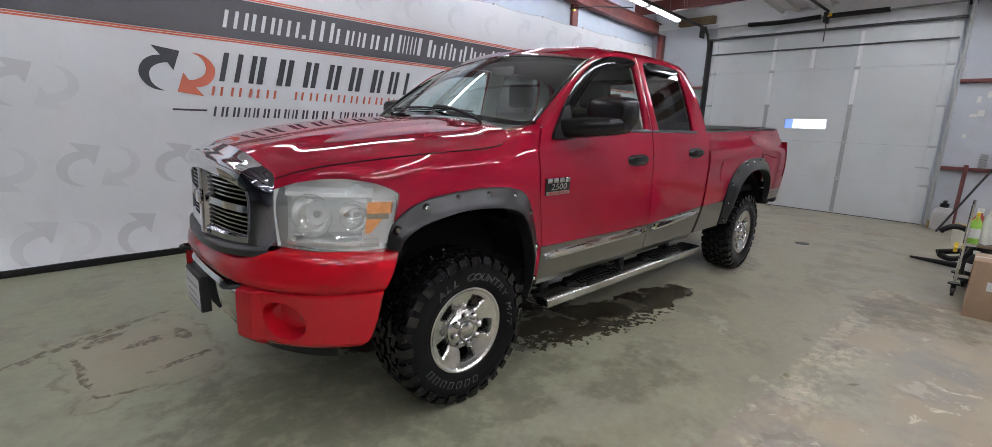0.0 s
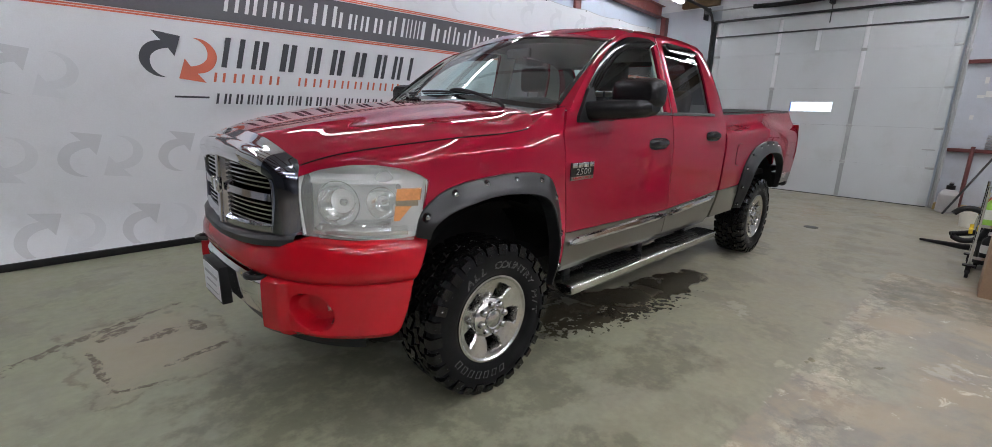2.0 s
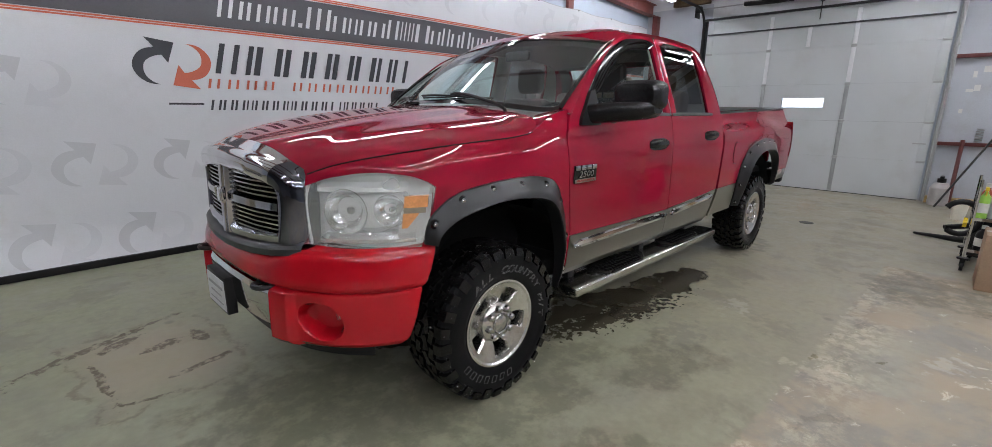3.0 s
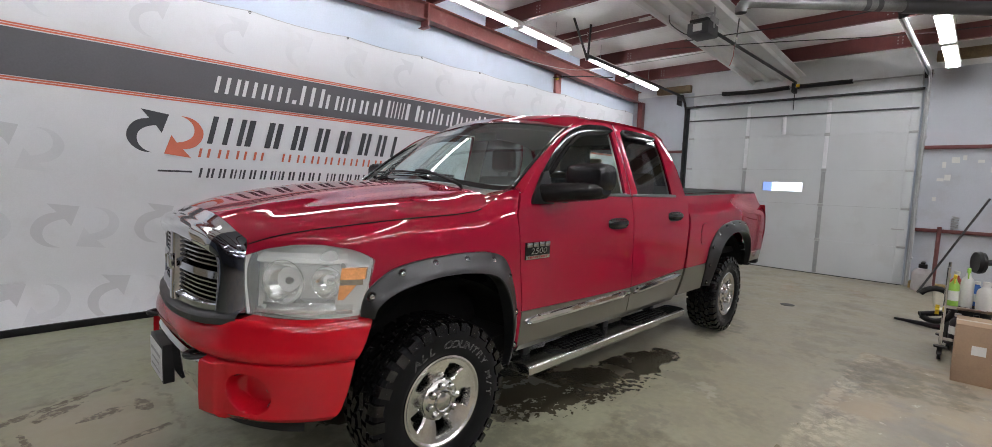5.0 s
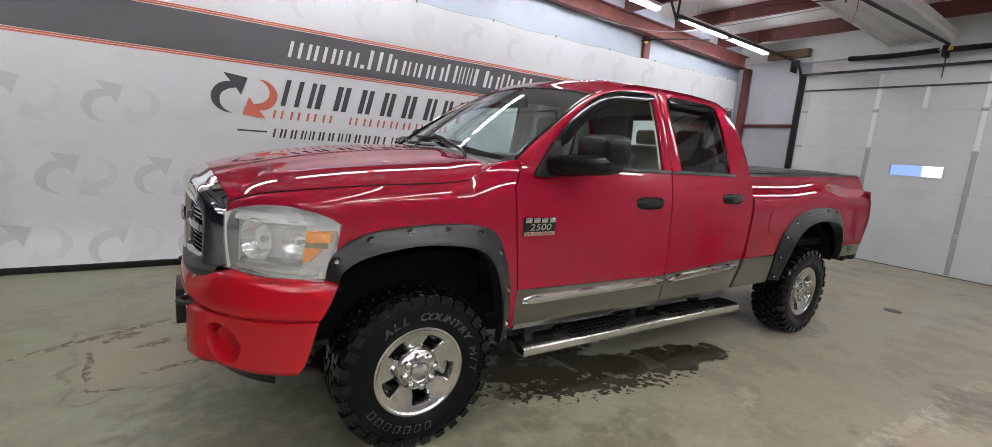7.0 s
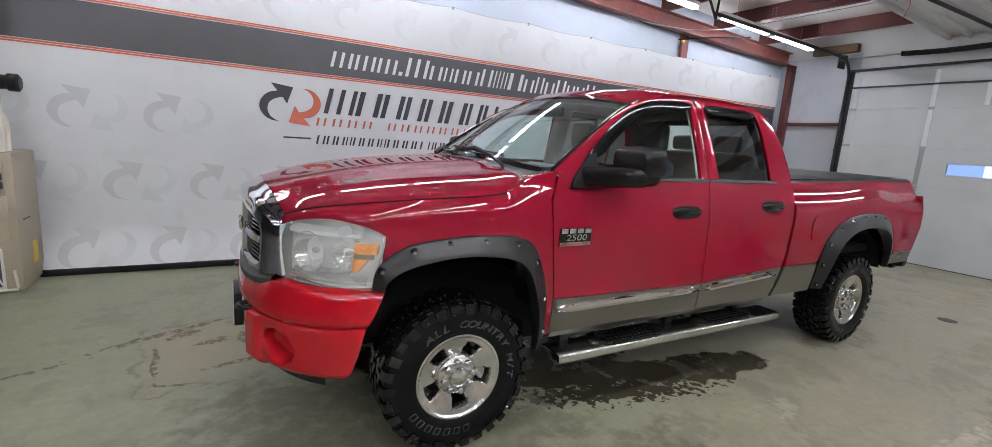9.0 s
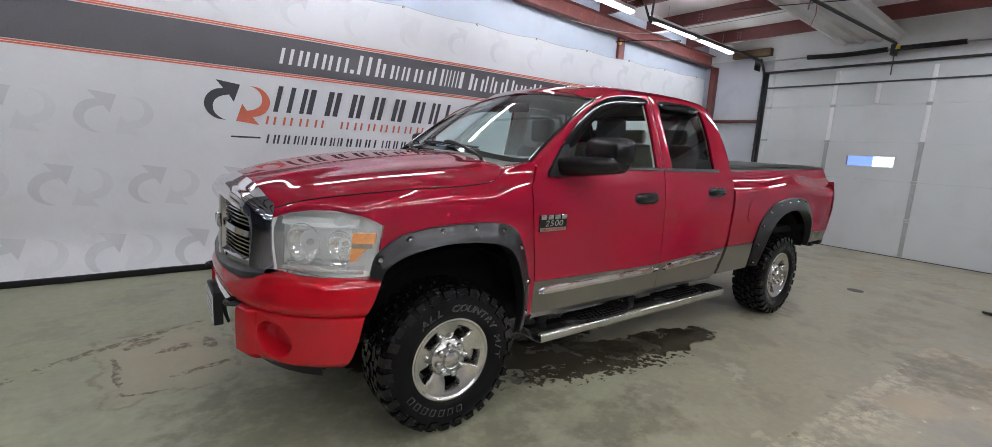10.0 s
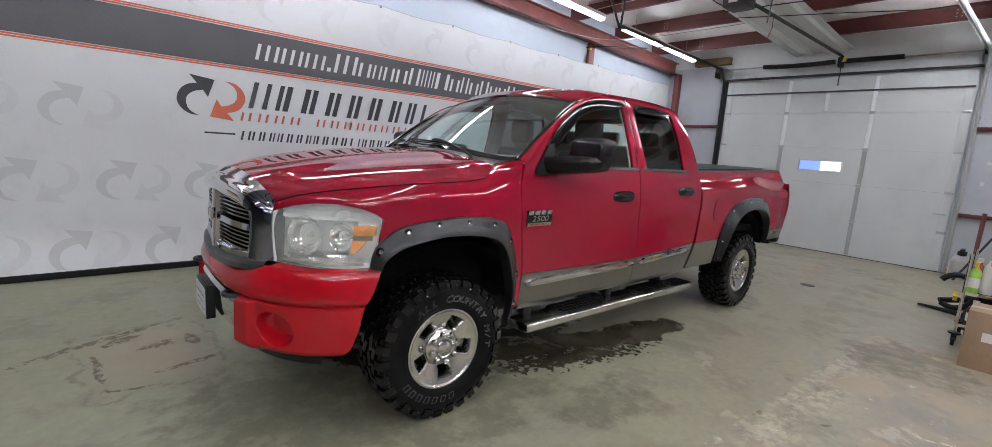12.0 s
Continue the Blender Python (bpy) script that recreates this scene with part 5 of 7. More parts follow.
def fender_nose():
    """Skin over the headlight, from its upper edge to the hood, running into the fender's side."""
    edge = [fender_pt(p.x, p.y) for p in resample(FLEFT, 32)][19:]
    a = [nose_pt(x, z, 0.0) for x, z in HTOP]
    b = [Vector((x, -seam(x)[0], seam(x)[1])) for x in (-0.80, -0.775, -0.75, -0.70, -0.655, -0.60, -0.55, -0.50, -0.45, -0.40)]
    A, B = resample(a, 16), resample(b, 16)
    out = []
    for n, last in enumerate(edge):
        t = n / (len(edge) - 1)
        row = []
        for i, (p, q) in enumerate(zip(A, B)):
            e = min(1, i / 4)
            r = p.lerp(q, t) + Vector((-0.012, -0.030, 0.016)) * e * 4 * t * (1 - t) * 0.3
            k = max(0.0, min(1.0, (r.x + 0.62) / 0.17))
            r.y += (fender_pt(r.x, r.z).y - r.y) * k * k * (3 - 2 * k)
            row.append(r)
        out.append(row[:-1] + [last])
    return loftm(out, 16)


mirrored("fender", fender, M_RED, TT, angle=40)
mirrored("hood_gap", lambda: tubem([(x, -y - 0.003, z + 0.001) for x, y, z in [(x, *seam(x)) for x in [-0.80 + 1.172 * i / 60 for i in range(61)]]], 0.0032, 6), M_DARK, TT)


# ---- hood ----
def hood_z(x, y):
    ys, zs = seam(x)
    zc = 1.5378 + 0.0858 * x - 0.0721 * x * x + 0.0366 * x ** 3
    v = min(1, abs(y) / ys)
    z = zs + (zc - 0.016 - zs) * (1 - v ** 3.0) ** 0.85
    t = max(0, min(1, (0.56 - abs(y)) / 0.22))
    return z + 0.016 * t * t * (3 - 2 * t)


bm = bmesh.new()
rows = []
NV = 56
for i in range(31):
    u = i / 30
    row = []
    for j in range(NV + 1):
        v = -1 + 2 * j / NV
        v = math.copysign(1 - (1 - abs(v)) ** 1.35, v)
        x = (-0.868 + 0.068 * abs(v) ** 2.2) * (1 - u) + (0.355 + 0.10 * v * v - 0.08 * v ** 8) * u
        y = v * seam(x)[0]
        row.append(bm.verts.new((x, y, hood_z(x, y) if abs(v) < 0.999 else seam(x)[1])))
    rows.append(row)
ring_faces(bm, rows, False, False)
rim_in(bm, (0, 0, -0.022))
part("hood", bm, M_RED, truck, "crimson hood with a raised centre")
part("engine_bay", joined(boxm(-0.74, 0.45, -0.58, 0.58, 0.55, 1.22), boxm(-0.40, 0.55, -0.72, 0.72, 0.95, 1.30)), M_DARK, truck)

# ---- grille ----
GP = [(-0.958, 0.0), (-0.954, 0.15), (-0.940, 0.32), (-0.908, 0.47), (-0.868, 0.555), (-0.832, 0.602)]


def grille_x(y):
    return lerp_at(abs(y), [p[1] for p in GP], [p[0] for p in GP])


def gr(y, z, off=0.0):
    return Vector((grille_x(y) - off + 0.03 * (z - 1.10), y, z))


def ys_range(a, b, n):
    return [a + (b - a) * i / n for i in range(n + 1)]


def g_top(y):
    return 1.345 - 0.085 * (abs(y) / 0.6) ** 2.4


def g_bot(y):
    return 0.940 + 0.030 * (abs(y) / 0.6) ** 1.5


grille = part("grille", loftm([[gr(y, g_bot(y) + 0.03, -0.055) for y in ys_range(-0.56, 0.56, 30)], [gr(y, 1.10, -0.055) for y in ys_range(-0.56, 0.56, 30)], [gr(y, g_top(y) - 0.04, -0.055) for y in ys_range(-0.56, 0.56, 30)]], 31), M_DARK, truck, "chrome crosshair grille with dark openings")
# one polished surround: side bars with dark reflections in their colour turn over into a bright crown, swept back to
# the hood
YS = ys_range(-0.605, 0.605, 40)
HOOP = resample(smooth([(0.546, 0.962, 0), (0.552, 1.03, 0), (0.556, 1.11, 0), (0.553, 1.175, 0), (0.536, 1.222, 0), (0.498, 1.252, 0), (0.42, 1.272, 0), (0.30, 1.289, 0), (0.15, 1.300, 0), (0, 1.304, 0)], 6), 44)
LIP = [(-0.060, -0.045), (-0.056, -0.004), (-0.046, 0.014), (-0.026, 0.026), (0.000, 0.031), (0.024, 0.027), (0.042, 0.014), (0.052, -0.006), (0.055, -0.022)]


def hoop_row(i, s):
    """One cross-section of the surround, on the side s."""
    c, d = HOOP[i], HOOP[min(i + 1, 43)] - HOOP[max(i - 1, 0)]
    if i == 43:
        d = Vector((-1, 0, 0))
    n = Vector((d.y, -d.x, 0)).normalized()
    row = [gr(s * (c.x + n.x * w), c.y + n.y * w, o) for w, o in LIP]
    e = row[-1]
    k = ease(n.y, 0.25, 0.8)
    v = min(1.0, abs(e.y) / 0.60)
    x = -0.870 + 0.068 * v ** 2.2
    hood_end = Vector((x, e.y, hood_z(x, e.y * 0.97) + 0.004))
    return row + [(e + Vector((0.045, s * 0.012, 0))).lerp(hood_end, k)]


CUT = 17
part("crown", joined(*[loftm([hoop_row(i, s) for i in range(CUT, 44)], 30) for s in (-1, 1)]), M_CHROME, grille, angle=70)
for s in (-1, 1):
    part("side_bar", loftm([hoop_row(i, s) for i in range(0, CUT + 1)], 30), M_REFLCHROME, grille, angle=70)
bots = [[gr(y, g_bot(y) + dz, o) for y in ys_range(-0.57, 0.57, 40)] for dz, o in ((-0.012, -0.03), (-0.004, 0.008), (0.022, 0.012), (0.040, -0.02))]
part("bottom_bar", loftm(bots, 41), M_DARKCHROME, grille)
cb = [[gr(y, z, o) for z in ys_range(0.93, 1.30, 8)] for y, o in ((-0.055, -0.03), (-0.045, 0.014), (-0.02, 0.020), (0.02, 0.020), (0.045, 0.014), (0.055, -0.03))]
part("centre_bar", loftm(cb, 9), M_DARKCHROME, grille)
mb = [[gr(y, 1.115 + dz, o) for y in ys_range(-0.50, 0.50, 30)] for dz, o in ((-0.024, -0.03), (-0.017, 0.008), (0.017, 0.008), (0.024, -0.03))]
part("cross_bar", loftm(mb, 31), M_DARKCHROME, grille)
for z0, z1 in ((0.970, 1.075), (1.155, 1.260)):
    for k in range(6):
        z = z0 + (z1 - z0) * k / 5
        for s in (-1, 1):
            lim = 0.49 if z < 1.24 else 0.46
            pr = [[gr(s * y, z + dz, o) for y in ys_range(0.055, lim, 14)] for dz, o in ((-0.004, -0.05), (-0.0035, -0.006), (0.0045, -0.004), (0.008, -0.05))]
            part("slat", loftm(pr, 15), M_SLAT, grille)
EX = gr(0, 1.115).x
bm = lathe(bmesh.new(), [(0.0, -0.014), (0.035, -0.011), (0.050, 0.0)], 20, Matrix.Translation((EX - 0.016, 0, 1.115)) @ pose(0, 0, 0, 0, 0, -90))
box(bm, EX - 0.034, EX - 0.018, -0.028, 0.028, 1.085, 1.15, 0.006)
for s in (-1, 1):
    tube(bm, smooth([(EX - 0.024, s * 0.02, 1.15), (EX - 0.026, s * 0.05, 1.145), (EX - 0.024, s * 0.05, 1.10)], 4), 0.009, 6)
part("emblem", bm, M_CHROME, grille, "plain chrome emblem boss")

# ---- headlights ----
def lamp_shell():
    return coons([(x, z, 0) for x, z in HBOT], [(x, z, 0) for x, z in HTOP], [(-0.810, 0.957, 0), (-0.810, 1.215, 0)], [(-0.455, 0.944, 0), (-0.435, 1.03, 0), (-0.405, 1.15, 0), (-0.392, 1.205, 0)], 28, 16, lambda x, z: nose_pt(x, z, 0.006))


def lamp_back():
    bm = coons([(x, z, 0) for x, z in HBOT], [(x, z, 0) for x, z in HTOP], [(-0.810, 0.957, 0), (-0.810, 1.215, 0)], [(-0.455, 0.944, 0), (-0.435, 1.03, 0), (-0.405, 1.15, 0), (-0.392, 1.205, 0)], 28, 16,
               lambda x, z: nose_pt(x, z, 0.0) + Vector((0.055, 0.055, 0)) * min(1.0, 6 * min(x + 0.81, -0.40 - x, z - 0.94, 1.28 - z) / 0.12))
    return bm


lights = mirrored("headlight", lamp_back, M_LAMPGREY, TT, "cloudy headlight with silver reflectors and an amber marker")
for lens in mirrored("lens", lambda: rim_in(lamp_shell(), (0.02, 0.02, 0)), M_LENS, lights, "hazed clear plastic lens"):
    lens.visible_shadow = False


def bowl(x, z, r, d):
    p = nose_pt(x, z, -0.022)
    return latem([(r * 1.05, -0.002), (r, 0.0), (r * 0.9, d * 0.35), (r * 0.6, d * 0.75), (r * 0.22, d), (0.0, d)], 28, Matrix.Translation(p) @ pose(0, 0, 0, 0, 0, -55))


mirrored("reflector", lambda: bowl(-0.715, 1.105, 0.096, 0.075), M_LAMPBOWL, lights)
mirrored("reflector", lambda: bowl(-0.572, 1.108, 0.070, 0.06), M_LAMPBOWL, lights)
mirrored("bulb", lambda: joined(latem([(0, -0.005), (0.016, -0.003), (0.020, 0.01), (0.016, 0.04)], 16, Matrix.Translation(nose_pt(-0.715, 1.105, -0.060)) @ pose(0, 0, 0, 0, 0, -55)), latem([(0, -0.004), (0.011, -0.003), (0.013, 0.03)], 14, Matrix.Translation(nose_pt(-0.572, 1.108, -0.055)) @ pose(0, 0, 0, 0, 0, -55))), M_LAMPBOWL, lights)
mirrored("brow", lambda: loftm([[nose_pt(x, 1.18 + dz, o) for x in ys_range(-0.79, -0.50, 12)] for dz, o in ((0.0, -0.05), (0.012, -0.02), (0.03, -0.02), (0.05, -0.05))], 13), M_LAMPGREY, lights)
mirrored("chin", lambda: loftm([[nose_pt(x, 0.965 + dz, o) for x in ys_range(-0.79, -0.475, 12)] for dz, o in ((0.0, -0.012), (0.018, -0.012), (0.034, -0.05))], 13), M_LAMPBOWL, lights)
mirrored("chrome_lip", lambda: loftm([[nose_pt(x, 0.992 + 0.10 * (x + 0.79) * (x + 0.79) + dz, o) for x in ys_range(-0.775, -0.545, 14)] for dz, o in ((0.0, -0.045), (0.010, -0.018), (0.020, -0.022), (0.034, -0.055))], 15), M_CHROME, lights)
mirrored("amber_marker", lambda: rim_in(loftm([[nose_pt(x + (z - 1.10) * 0.10, z, 0.010) for x in ys_range(-0.522, -0.442 - 0.05 * abs(z - 1.13) / 0.08 * (z < 1.13), 6)] for z in (1.035, 1.07, 1.10)], 7), (0.02, 0.02, 0)), M_AMBER, lights, "amber marker lens")
mirrored("amber_marker", lambda: rim_in(loftm([[nose_pt(x + (z - 1.10) * 0.10, z, 0.010) for x in ys_range(-0.522, -0.432, 6)] for z in (1.125, 1.15, 1.175)], 7), (0.02, 0.02, 0)), M_AMBER, lights, "amber marker lens")
mirrored("marker_bar", lambda: loftm([[nose_pt(x, z, 0.008) for x in ys_range(-0.520, -0.436, 6)] for z in (1.10, 1.125)], 7), M_TAUPE, lights)

# ---- front bumper ----
BP = [(-0.385, 0.968), (-0.50, 0.955), (-0.62, 0.912), (-0.74, 0.830), (-0.84, 0.720), (-0.92, 0.575), (-0.965, 0.42), (-0.985, 0.25), (-0.992, 0.0)]
BPS = [(p.x, p.y) for p in smooth([(a, b, 0) for a, b in BP], 6)]


def ring_at(scale_out, z, x_min_fn, half=False, end_y=0.0):
    """A line round the front at one height, cut off behind at x_min_fn."""
    pts = []
    for x, y in BPS:
        if y < end_y:
            continue
        k = min(1, max(0, (0.97 - y) / 0.5))
        d = Vector((-k, -(1 - k * 0.8), 0)).normalized()
        pts.append(Vector((x, -y, z)) + d * scale_out)
    cut = x_min_fn(z)
    q = [p for p in pts if p.x < cut - 0.004]
    j = len(pts) - len(q)
    a, b = pts[max(0, j - 1)], pts[max(1, j)]
    q = [a.lerp(b, (cut - a.x) / (b.x - a.x))] + q
    if not half:
        q = q + [Vector((p.x, -p.y, p.z)) for p in q[::-1][1:]]
    return q


def back_x(z):
    return lerp_at(z, (0.46, 0.50, 0.55, 0.63, 0.76, 0.85, 0.945), (-0.63, -0.575, -0.540, -0.512, -0.480, -0.430, -0.382))


def b_top(p):
    """The top edge dips below the grille."""
    return Vector((p.x, p.y, p.z - 0.055 * max(0, min(1, (0.62 - abs(p.y)) / 0.2))))


UPPER = [(-0.034, 0.943, 1.0), (-0.024, 0.936, 1.0), (-0.016, 0.922, 0.9), (-0.008, 0.900, 0.7), (-0.001, 0.875, 0.45), (0.006, 0.848, 0.2), (0.011, 0.820, 0.05), (0.013, 0.797, 0.0), (0.010, 0.781, 0.0), (0.003, 0.772, 0.0), (-0.004, 0.768, 0.0), (-0.004, 0.7655, 0.0)]
up = [[b_top(p) + Vector((0.06 * (1 - ease(abs(p.y), 0.55, 0.85)), 0, 0.004)) for p in ring_at(-0.056, 0.946, back_x)]] + [[b_top(p) * k + p * (1 - k) for p in ring_at(o, z, back_x)] for o, z, k in UPPER]
bumper = part("front_bumper", loftm(up, 120), M_BUMPER, truck, "scarlet front bumper")


def lower_fine():
    zs = [(-0.004, 0.7645), (0.003, 0.761), (0.006, 0.752)] + [(0.004 + 0.003 * math.sin((0.75 - z) * 12), z) for z in ys_range(0.740, 0.53, 26)] + [(-0.006, 0.518), (-0.014, 0.508), (-0.026, 0.500), (-0.042, 0.496)]
    bm = loftm([ring_at(so, z, back_x, half=True, end_y=0.47) for so, z in zs], 110)
    c, n = Vector((-0.845, -0.712, 0.632)), Vector((-0.80, -0.60, 0.0)).normalized()
    t = Vector((-n.y, n.x, 0))
    for v in bm.verts:
        d = v.co - c
        e = math.hypot((d.dot(t) + 0.25 * d.z) / 0.108, d.z / 0.088)
        if e < 1.0 and abs(d.dot(n)) < 0.25:
            k = min(1.0, (1 - e) * 3.2)
            v.co -= n * 0.080 * k * k * (3 - 2 * k)
        if v.co.y > -0.625 and v.co.z < 0.763:
            f = min(1, (v.co.y + 0.625) / 0.035)
            v.co.x -= 0.026 * f * f * (3 - 2 * f) * min(1, (0.763 - v.co.z) / 0.014)
        if v.co.y > -0.50 and v.co.z < 0.765:
            f = min(1, (v.co.y + 0.50) / 0.025)
            v.co.x += 0.06 * f * f
    return bm


lowb = mirrored("lower_bumper", lower_fine, M_BUMPER, (bumper, bumper))
mirrored("fog_lamp", lambda: latem([(0, -0.008), (0.022, -0.006), (0.028, 0.0), (0.028, 0.04)], 22, Matrix.Translation(Vector((-0.757, -0.700, 0.634))) @ pose(0, 0, 0, 0, 0, -90)), M_LAMPBOWL, lowb, "small round fog lamp")
cen = [[Vector((p.x + dx, p.y, p.z)) for p in ring_at(0.0, z, lambda q: -0.90, end_y=0.0) if abs(p.y) < 0.475] for z, dx in ((0.745, 0.05), (0.740, 0.012), (0.715, 0.0), (0.62, 0.004), (0.56, 0.012), (0.545, 0.05))]
part("centre_bar", loftm(cen, 60), M_CHROME, bumper, "chrome centre bumper bar")
mirrored("tow_hook", lambda: tubem(smooth([(-0.90, -0.475, 0.752), (-0.985, -0.465, 0.756), (-1.010, -0.425, 0.757), (-0.985, -0.385, 0.756), (-0.90, -0.375, 0.752)], 5), 0.013, 8), M_BLACK, (bumper, bumper), "black tow hook")
part("air_gap", boxm(-0.93, -0.80, -0.47, 0.47, 0.52, 0.80), M_DARK, bumper)
part("air_dam", loftm([[Vector((p.x + 0.065, p.y * 0.98, z)) for p in ring_at(-0.04, z, lambda q: -0.70)] for z in (0.51, 0.46, 0.425)], 90), M_BLACK, bumper, "black plastic air dam")
pad = [[Vector((grille_x(y) - o, y * k, z + 0.045 * (abs(y) / 0.6) ** 1.6)) for y in YS] for o, z, k in ((-0.03, 0.928, 1.0), (0.004, 0.924, 1.0), (0.024, 0.914, 1.03), (0.034, 0.900, 1.04), (0.034, 0.872, 1.04))]
part("step_pad", loftm(pad, 41), M_STEP, bumper, "dark grey plastic step pad below the grille")
# dealer plate and its bracket
pl = part("plate_bracket", joined(boxm(-1.030, -0.980, -0.050, 0.250, 0.50, 0.70, 0.006)), M_BLACK, bumper, "black plate holder")
part("dealer_plate", boxm(-1.0345, -1.0305, -0.040, 0.240, 0.515, 0.680, 0.002), M_PLATE, pl, "white dealer plate")
for z, h, y0, y1 in ((0.625, 0.016, -0.02, 0.21), (0.585, 0.010, 0.01, 0.18), (0.545, 0.008, -0.01, 0.20)):
    part("print_bar", boxm(-1.0362, -1.0340, y0, y1, z, z + h), M_STILE, pl)

# ---- cab ----
WS_LOW = [(0.575, -0.885, 1.542), (0.545, -0.83, 1.524), (0.50, -0.70, 1.530), (0.455, -0.45, 1.556), (0.425, -0.20, 1.568), (0.415, 0.0, 1.570)]
WS_TOP = [(1.201, -0.796, 1.967), (1.187, -0.625, 1.999), (1.172, -0.365, 2.029), (1.154, -0.163, 2.042), (1.149, 0.0, 2.045)]


def both(pts):
    return [Vector(p) for p in pts] + [Vector((p[0], -p[1], p[2])) for p in pts[::-1][1:]]


def between(a, b, t, bow):
    A, B = resample(smooth(both(a), 4), 37), resample(smooth(both(b), 4), 37)
    return [p.lerp(q, t) + Vector((-0.55, 0, 0.80)) * bow * 4 * t * (1 - t) for p, q in zip(A, B)]


wsh = part("windshield", loftm([between(WS_LOW, WS_TOP, t / 8, 0.018) for t in range(9)], 37), M_WINDSHIELD, truck, "clear curved windshield", 60)
wsh.visible_shadow = False
edge = [[between(WS_LOW, WS_TOP, t / 8, 0.018)[0].lerp(between(WS_LOW, WS_TOP, t / 8, 0.018)[1], f) + Vector((-0.002, 0, 0.003)) for t in range(9)] for f in (0.0, 0.4)]
part("frit_edge", loftm(edge, 9), M_GLOSSBLACK, wsh)
edge = [[between(WS_LOW, WS_TOP, t / 8, 0.018)[-1].lerp(between(WS_LOW, WS_TOP, t / 8, 0.018)[-2], f) + Vector((-0.002, 0, 0.003)) for t in range(9)] for f in (0.0, 0.4)]
part("frit_edge", loftm(edge, 9), M_GLOSSBLACK, wsh)
part("frit_edge", loftm([[p + Vector((-0.003, 0, 0.004)) for p in between(WS_LOW, WS_TOP, t, 0.018)] for t in (0.0, 0.03, 0.05)], 37), M_GLOSSBLACK, wsh)
part("frit_edge", loftm([[p + Vector((-0.003, 0, 0.004)) for p in between(WS_LOW, WS_TOP, t, 0.018)] for t in (0.978, 1.0)], 37), M_GLOSSBLACK, wsh)
# cowl between hood and glass
hb = [Vector((0.30 + 0.075 * v * v - 0.02, v * 0.86, hood_z(0.30 + 0.075 * v * v, v * 0.86) - 0.022)) for v in ys_range(-1, 1, 24)]
part("cowl", loftm([hb, [p.lerp(q, 0.5) + Vector((0, 0, 0.002)) for p, q in zip(resample(hb, 37), between(WS_LOW, WS_TOP, 0, 0))], [p + Vector((0.02, 0, -0.004)) for p in between(WS_LOW, WS_TOP, 0, 0)]], 37), M_COWL, truck, "dusty grey plastic cowl panel")
for k in range(2):
    if k == 0:
        arm = [(0.40, -0.62, 1.520), (0.405, -0.58, 1.556), (0.41, -0.35, 1.612), (0.44, -0.16, 1.636), (0.46, -0.06, 1.632)]
        blade = [(0.535, -0.38, 1.604), (0.475, -0.14, 1.618), (0.455, 0.10, 1.628), (0.485, 0.30, 1.628)]
    else:
        arm = [(0.30, 0.22, 1.575), (0.37, 0.32, 1.602), (0.47, 0.50, 1.612)]
        blade = [(0.45, 0.34, 1.618), (0.50, 0.54, 1.612), (0.58, 0.74, 1.590)]
    wp = part("wiper", tubem(smooth(arm, 4), 0.011, 8), M_BLACK, truck, "black wiper arm")
    part("blade", joined(tubem(smooth(blade, 4), 0.008, 6), tubem([Vector(p) + Vector((0.012, 0, -0.014)) for p in smooth(blade, 4)], 0.005, 6)), M_BLACK, wp)

# roof
RXS = (1.20, 1.30, 1.42, 1.60, 1.90, 2.20, 2.42, 2.54, 2.60, 2.635)
RZ = (2.080, 2.104, 2.116, 2.124, 2.130, 2.122, 2.104, 2.084, 2.058, 2.02)


def roof_row(k):
    """Lines across the roof, from windshield to back edge."""
    t = (k / 14) ** 1.6
    out = []
    for v in ys_range(-1, 1, 40):
        a = abs(v)
        yf = 0.79 * (1 - (1 - a) ** 1.25)
        xf = lerp_at(yf, (0, 0.15, 0.36, 0.62, 0.79), (1.144, 1.149, 1.167, 1.182, 1.201))
        zf = lerp_at(yf, (0, 0.36, 0.62, 0.79), (2.049, 2.033, 2.003, 1.971))
        xb = 2.640 - 0.03 * a ** 2
        x = xf + (xb - xf) * t
        crown = lerp_at(x, RXS, RZ)
        zb = crown - 0.016 * (yf / 0.6) ** 2 - 0.030 * max(0, (yf - 0.60) / 0.19) ** 1.8
        k4 = min(1.0, t * (4.5 + 9.0 * (1 - yf / 0.79) ** 0.5))
        z = zf * (1 - k4) + zb * k4
        out.append(Vector((x, math.copysign(yf, v), z)))
    return out


RT = sorted((roof_row(k)[0] for k in range(15)), key=lambda p: p.x)
bm = loftm([roof_row(k) for k in range(15)], 41)
part("roof", bm, M_RED, truck, "crimson cab roof", 50)
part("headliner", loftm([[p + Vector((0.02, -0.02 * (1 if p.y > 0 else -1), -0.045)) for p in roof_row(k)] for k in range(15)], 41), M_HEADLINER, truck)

WIN_F = [(0.700, 1.515), (0.800, 1.640), (0.925, 1.752), (1.010, 1.820), (1.155, 1.918), (1.310, 1.982), (1.473, 2.010), (1.715, 2.018), (1.742, 1.98), (1.765, 1.75), (1.771, 1.515)]
WIN_R = [(1.962, 1.515), (1.930, 1.75), (1.892, 1.985), (1.915, 2.018), (2.15, 2.022), (2.440, 2.008), (2.490, 1.975), (2.548, 1.80), (2.568, 1.515)]
OUT_F = [(0.582, 1.512), (0.742, 1.665), (0.918, 1.806), (1.092, 1.926), (1.27, 2.000), (1.47, 2.052), (1.755, 2.060), (1.793, 2.02), (1.822, 1.75), (1.836, 1.515)]
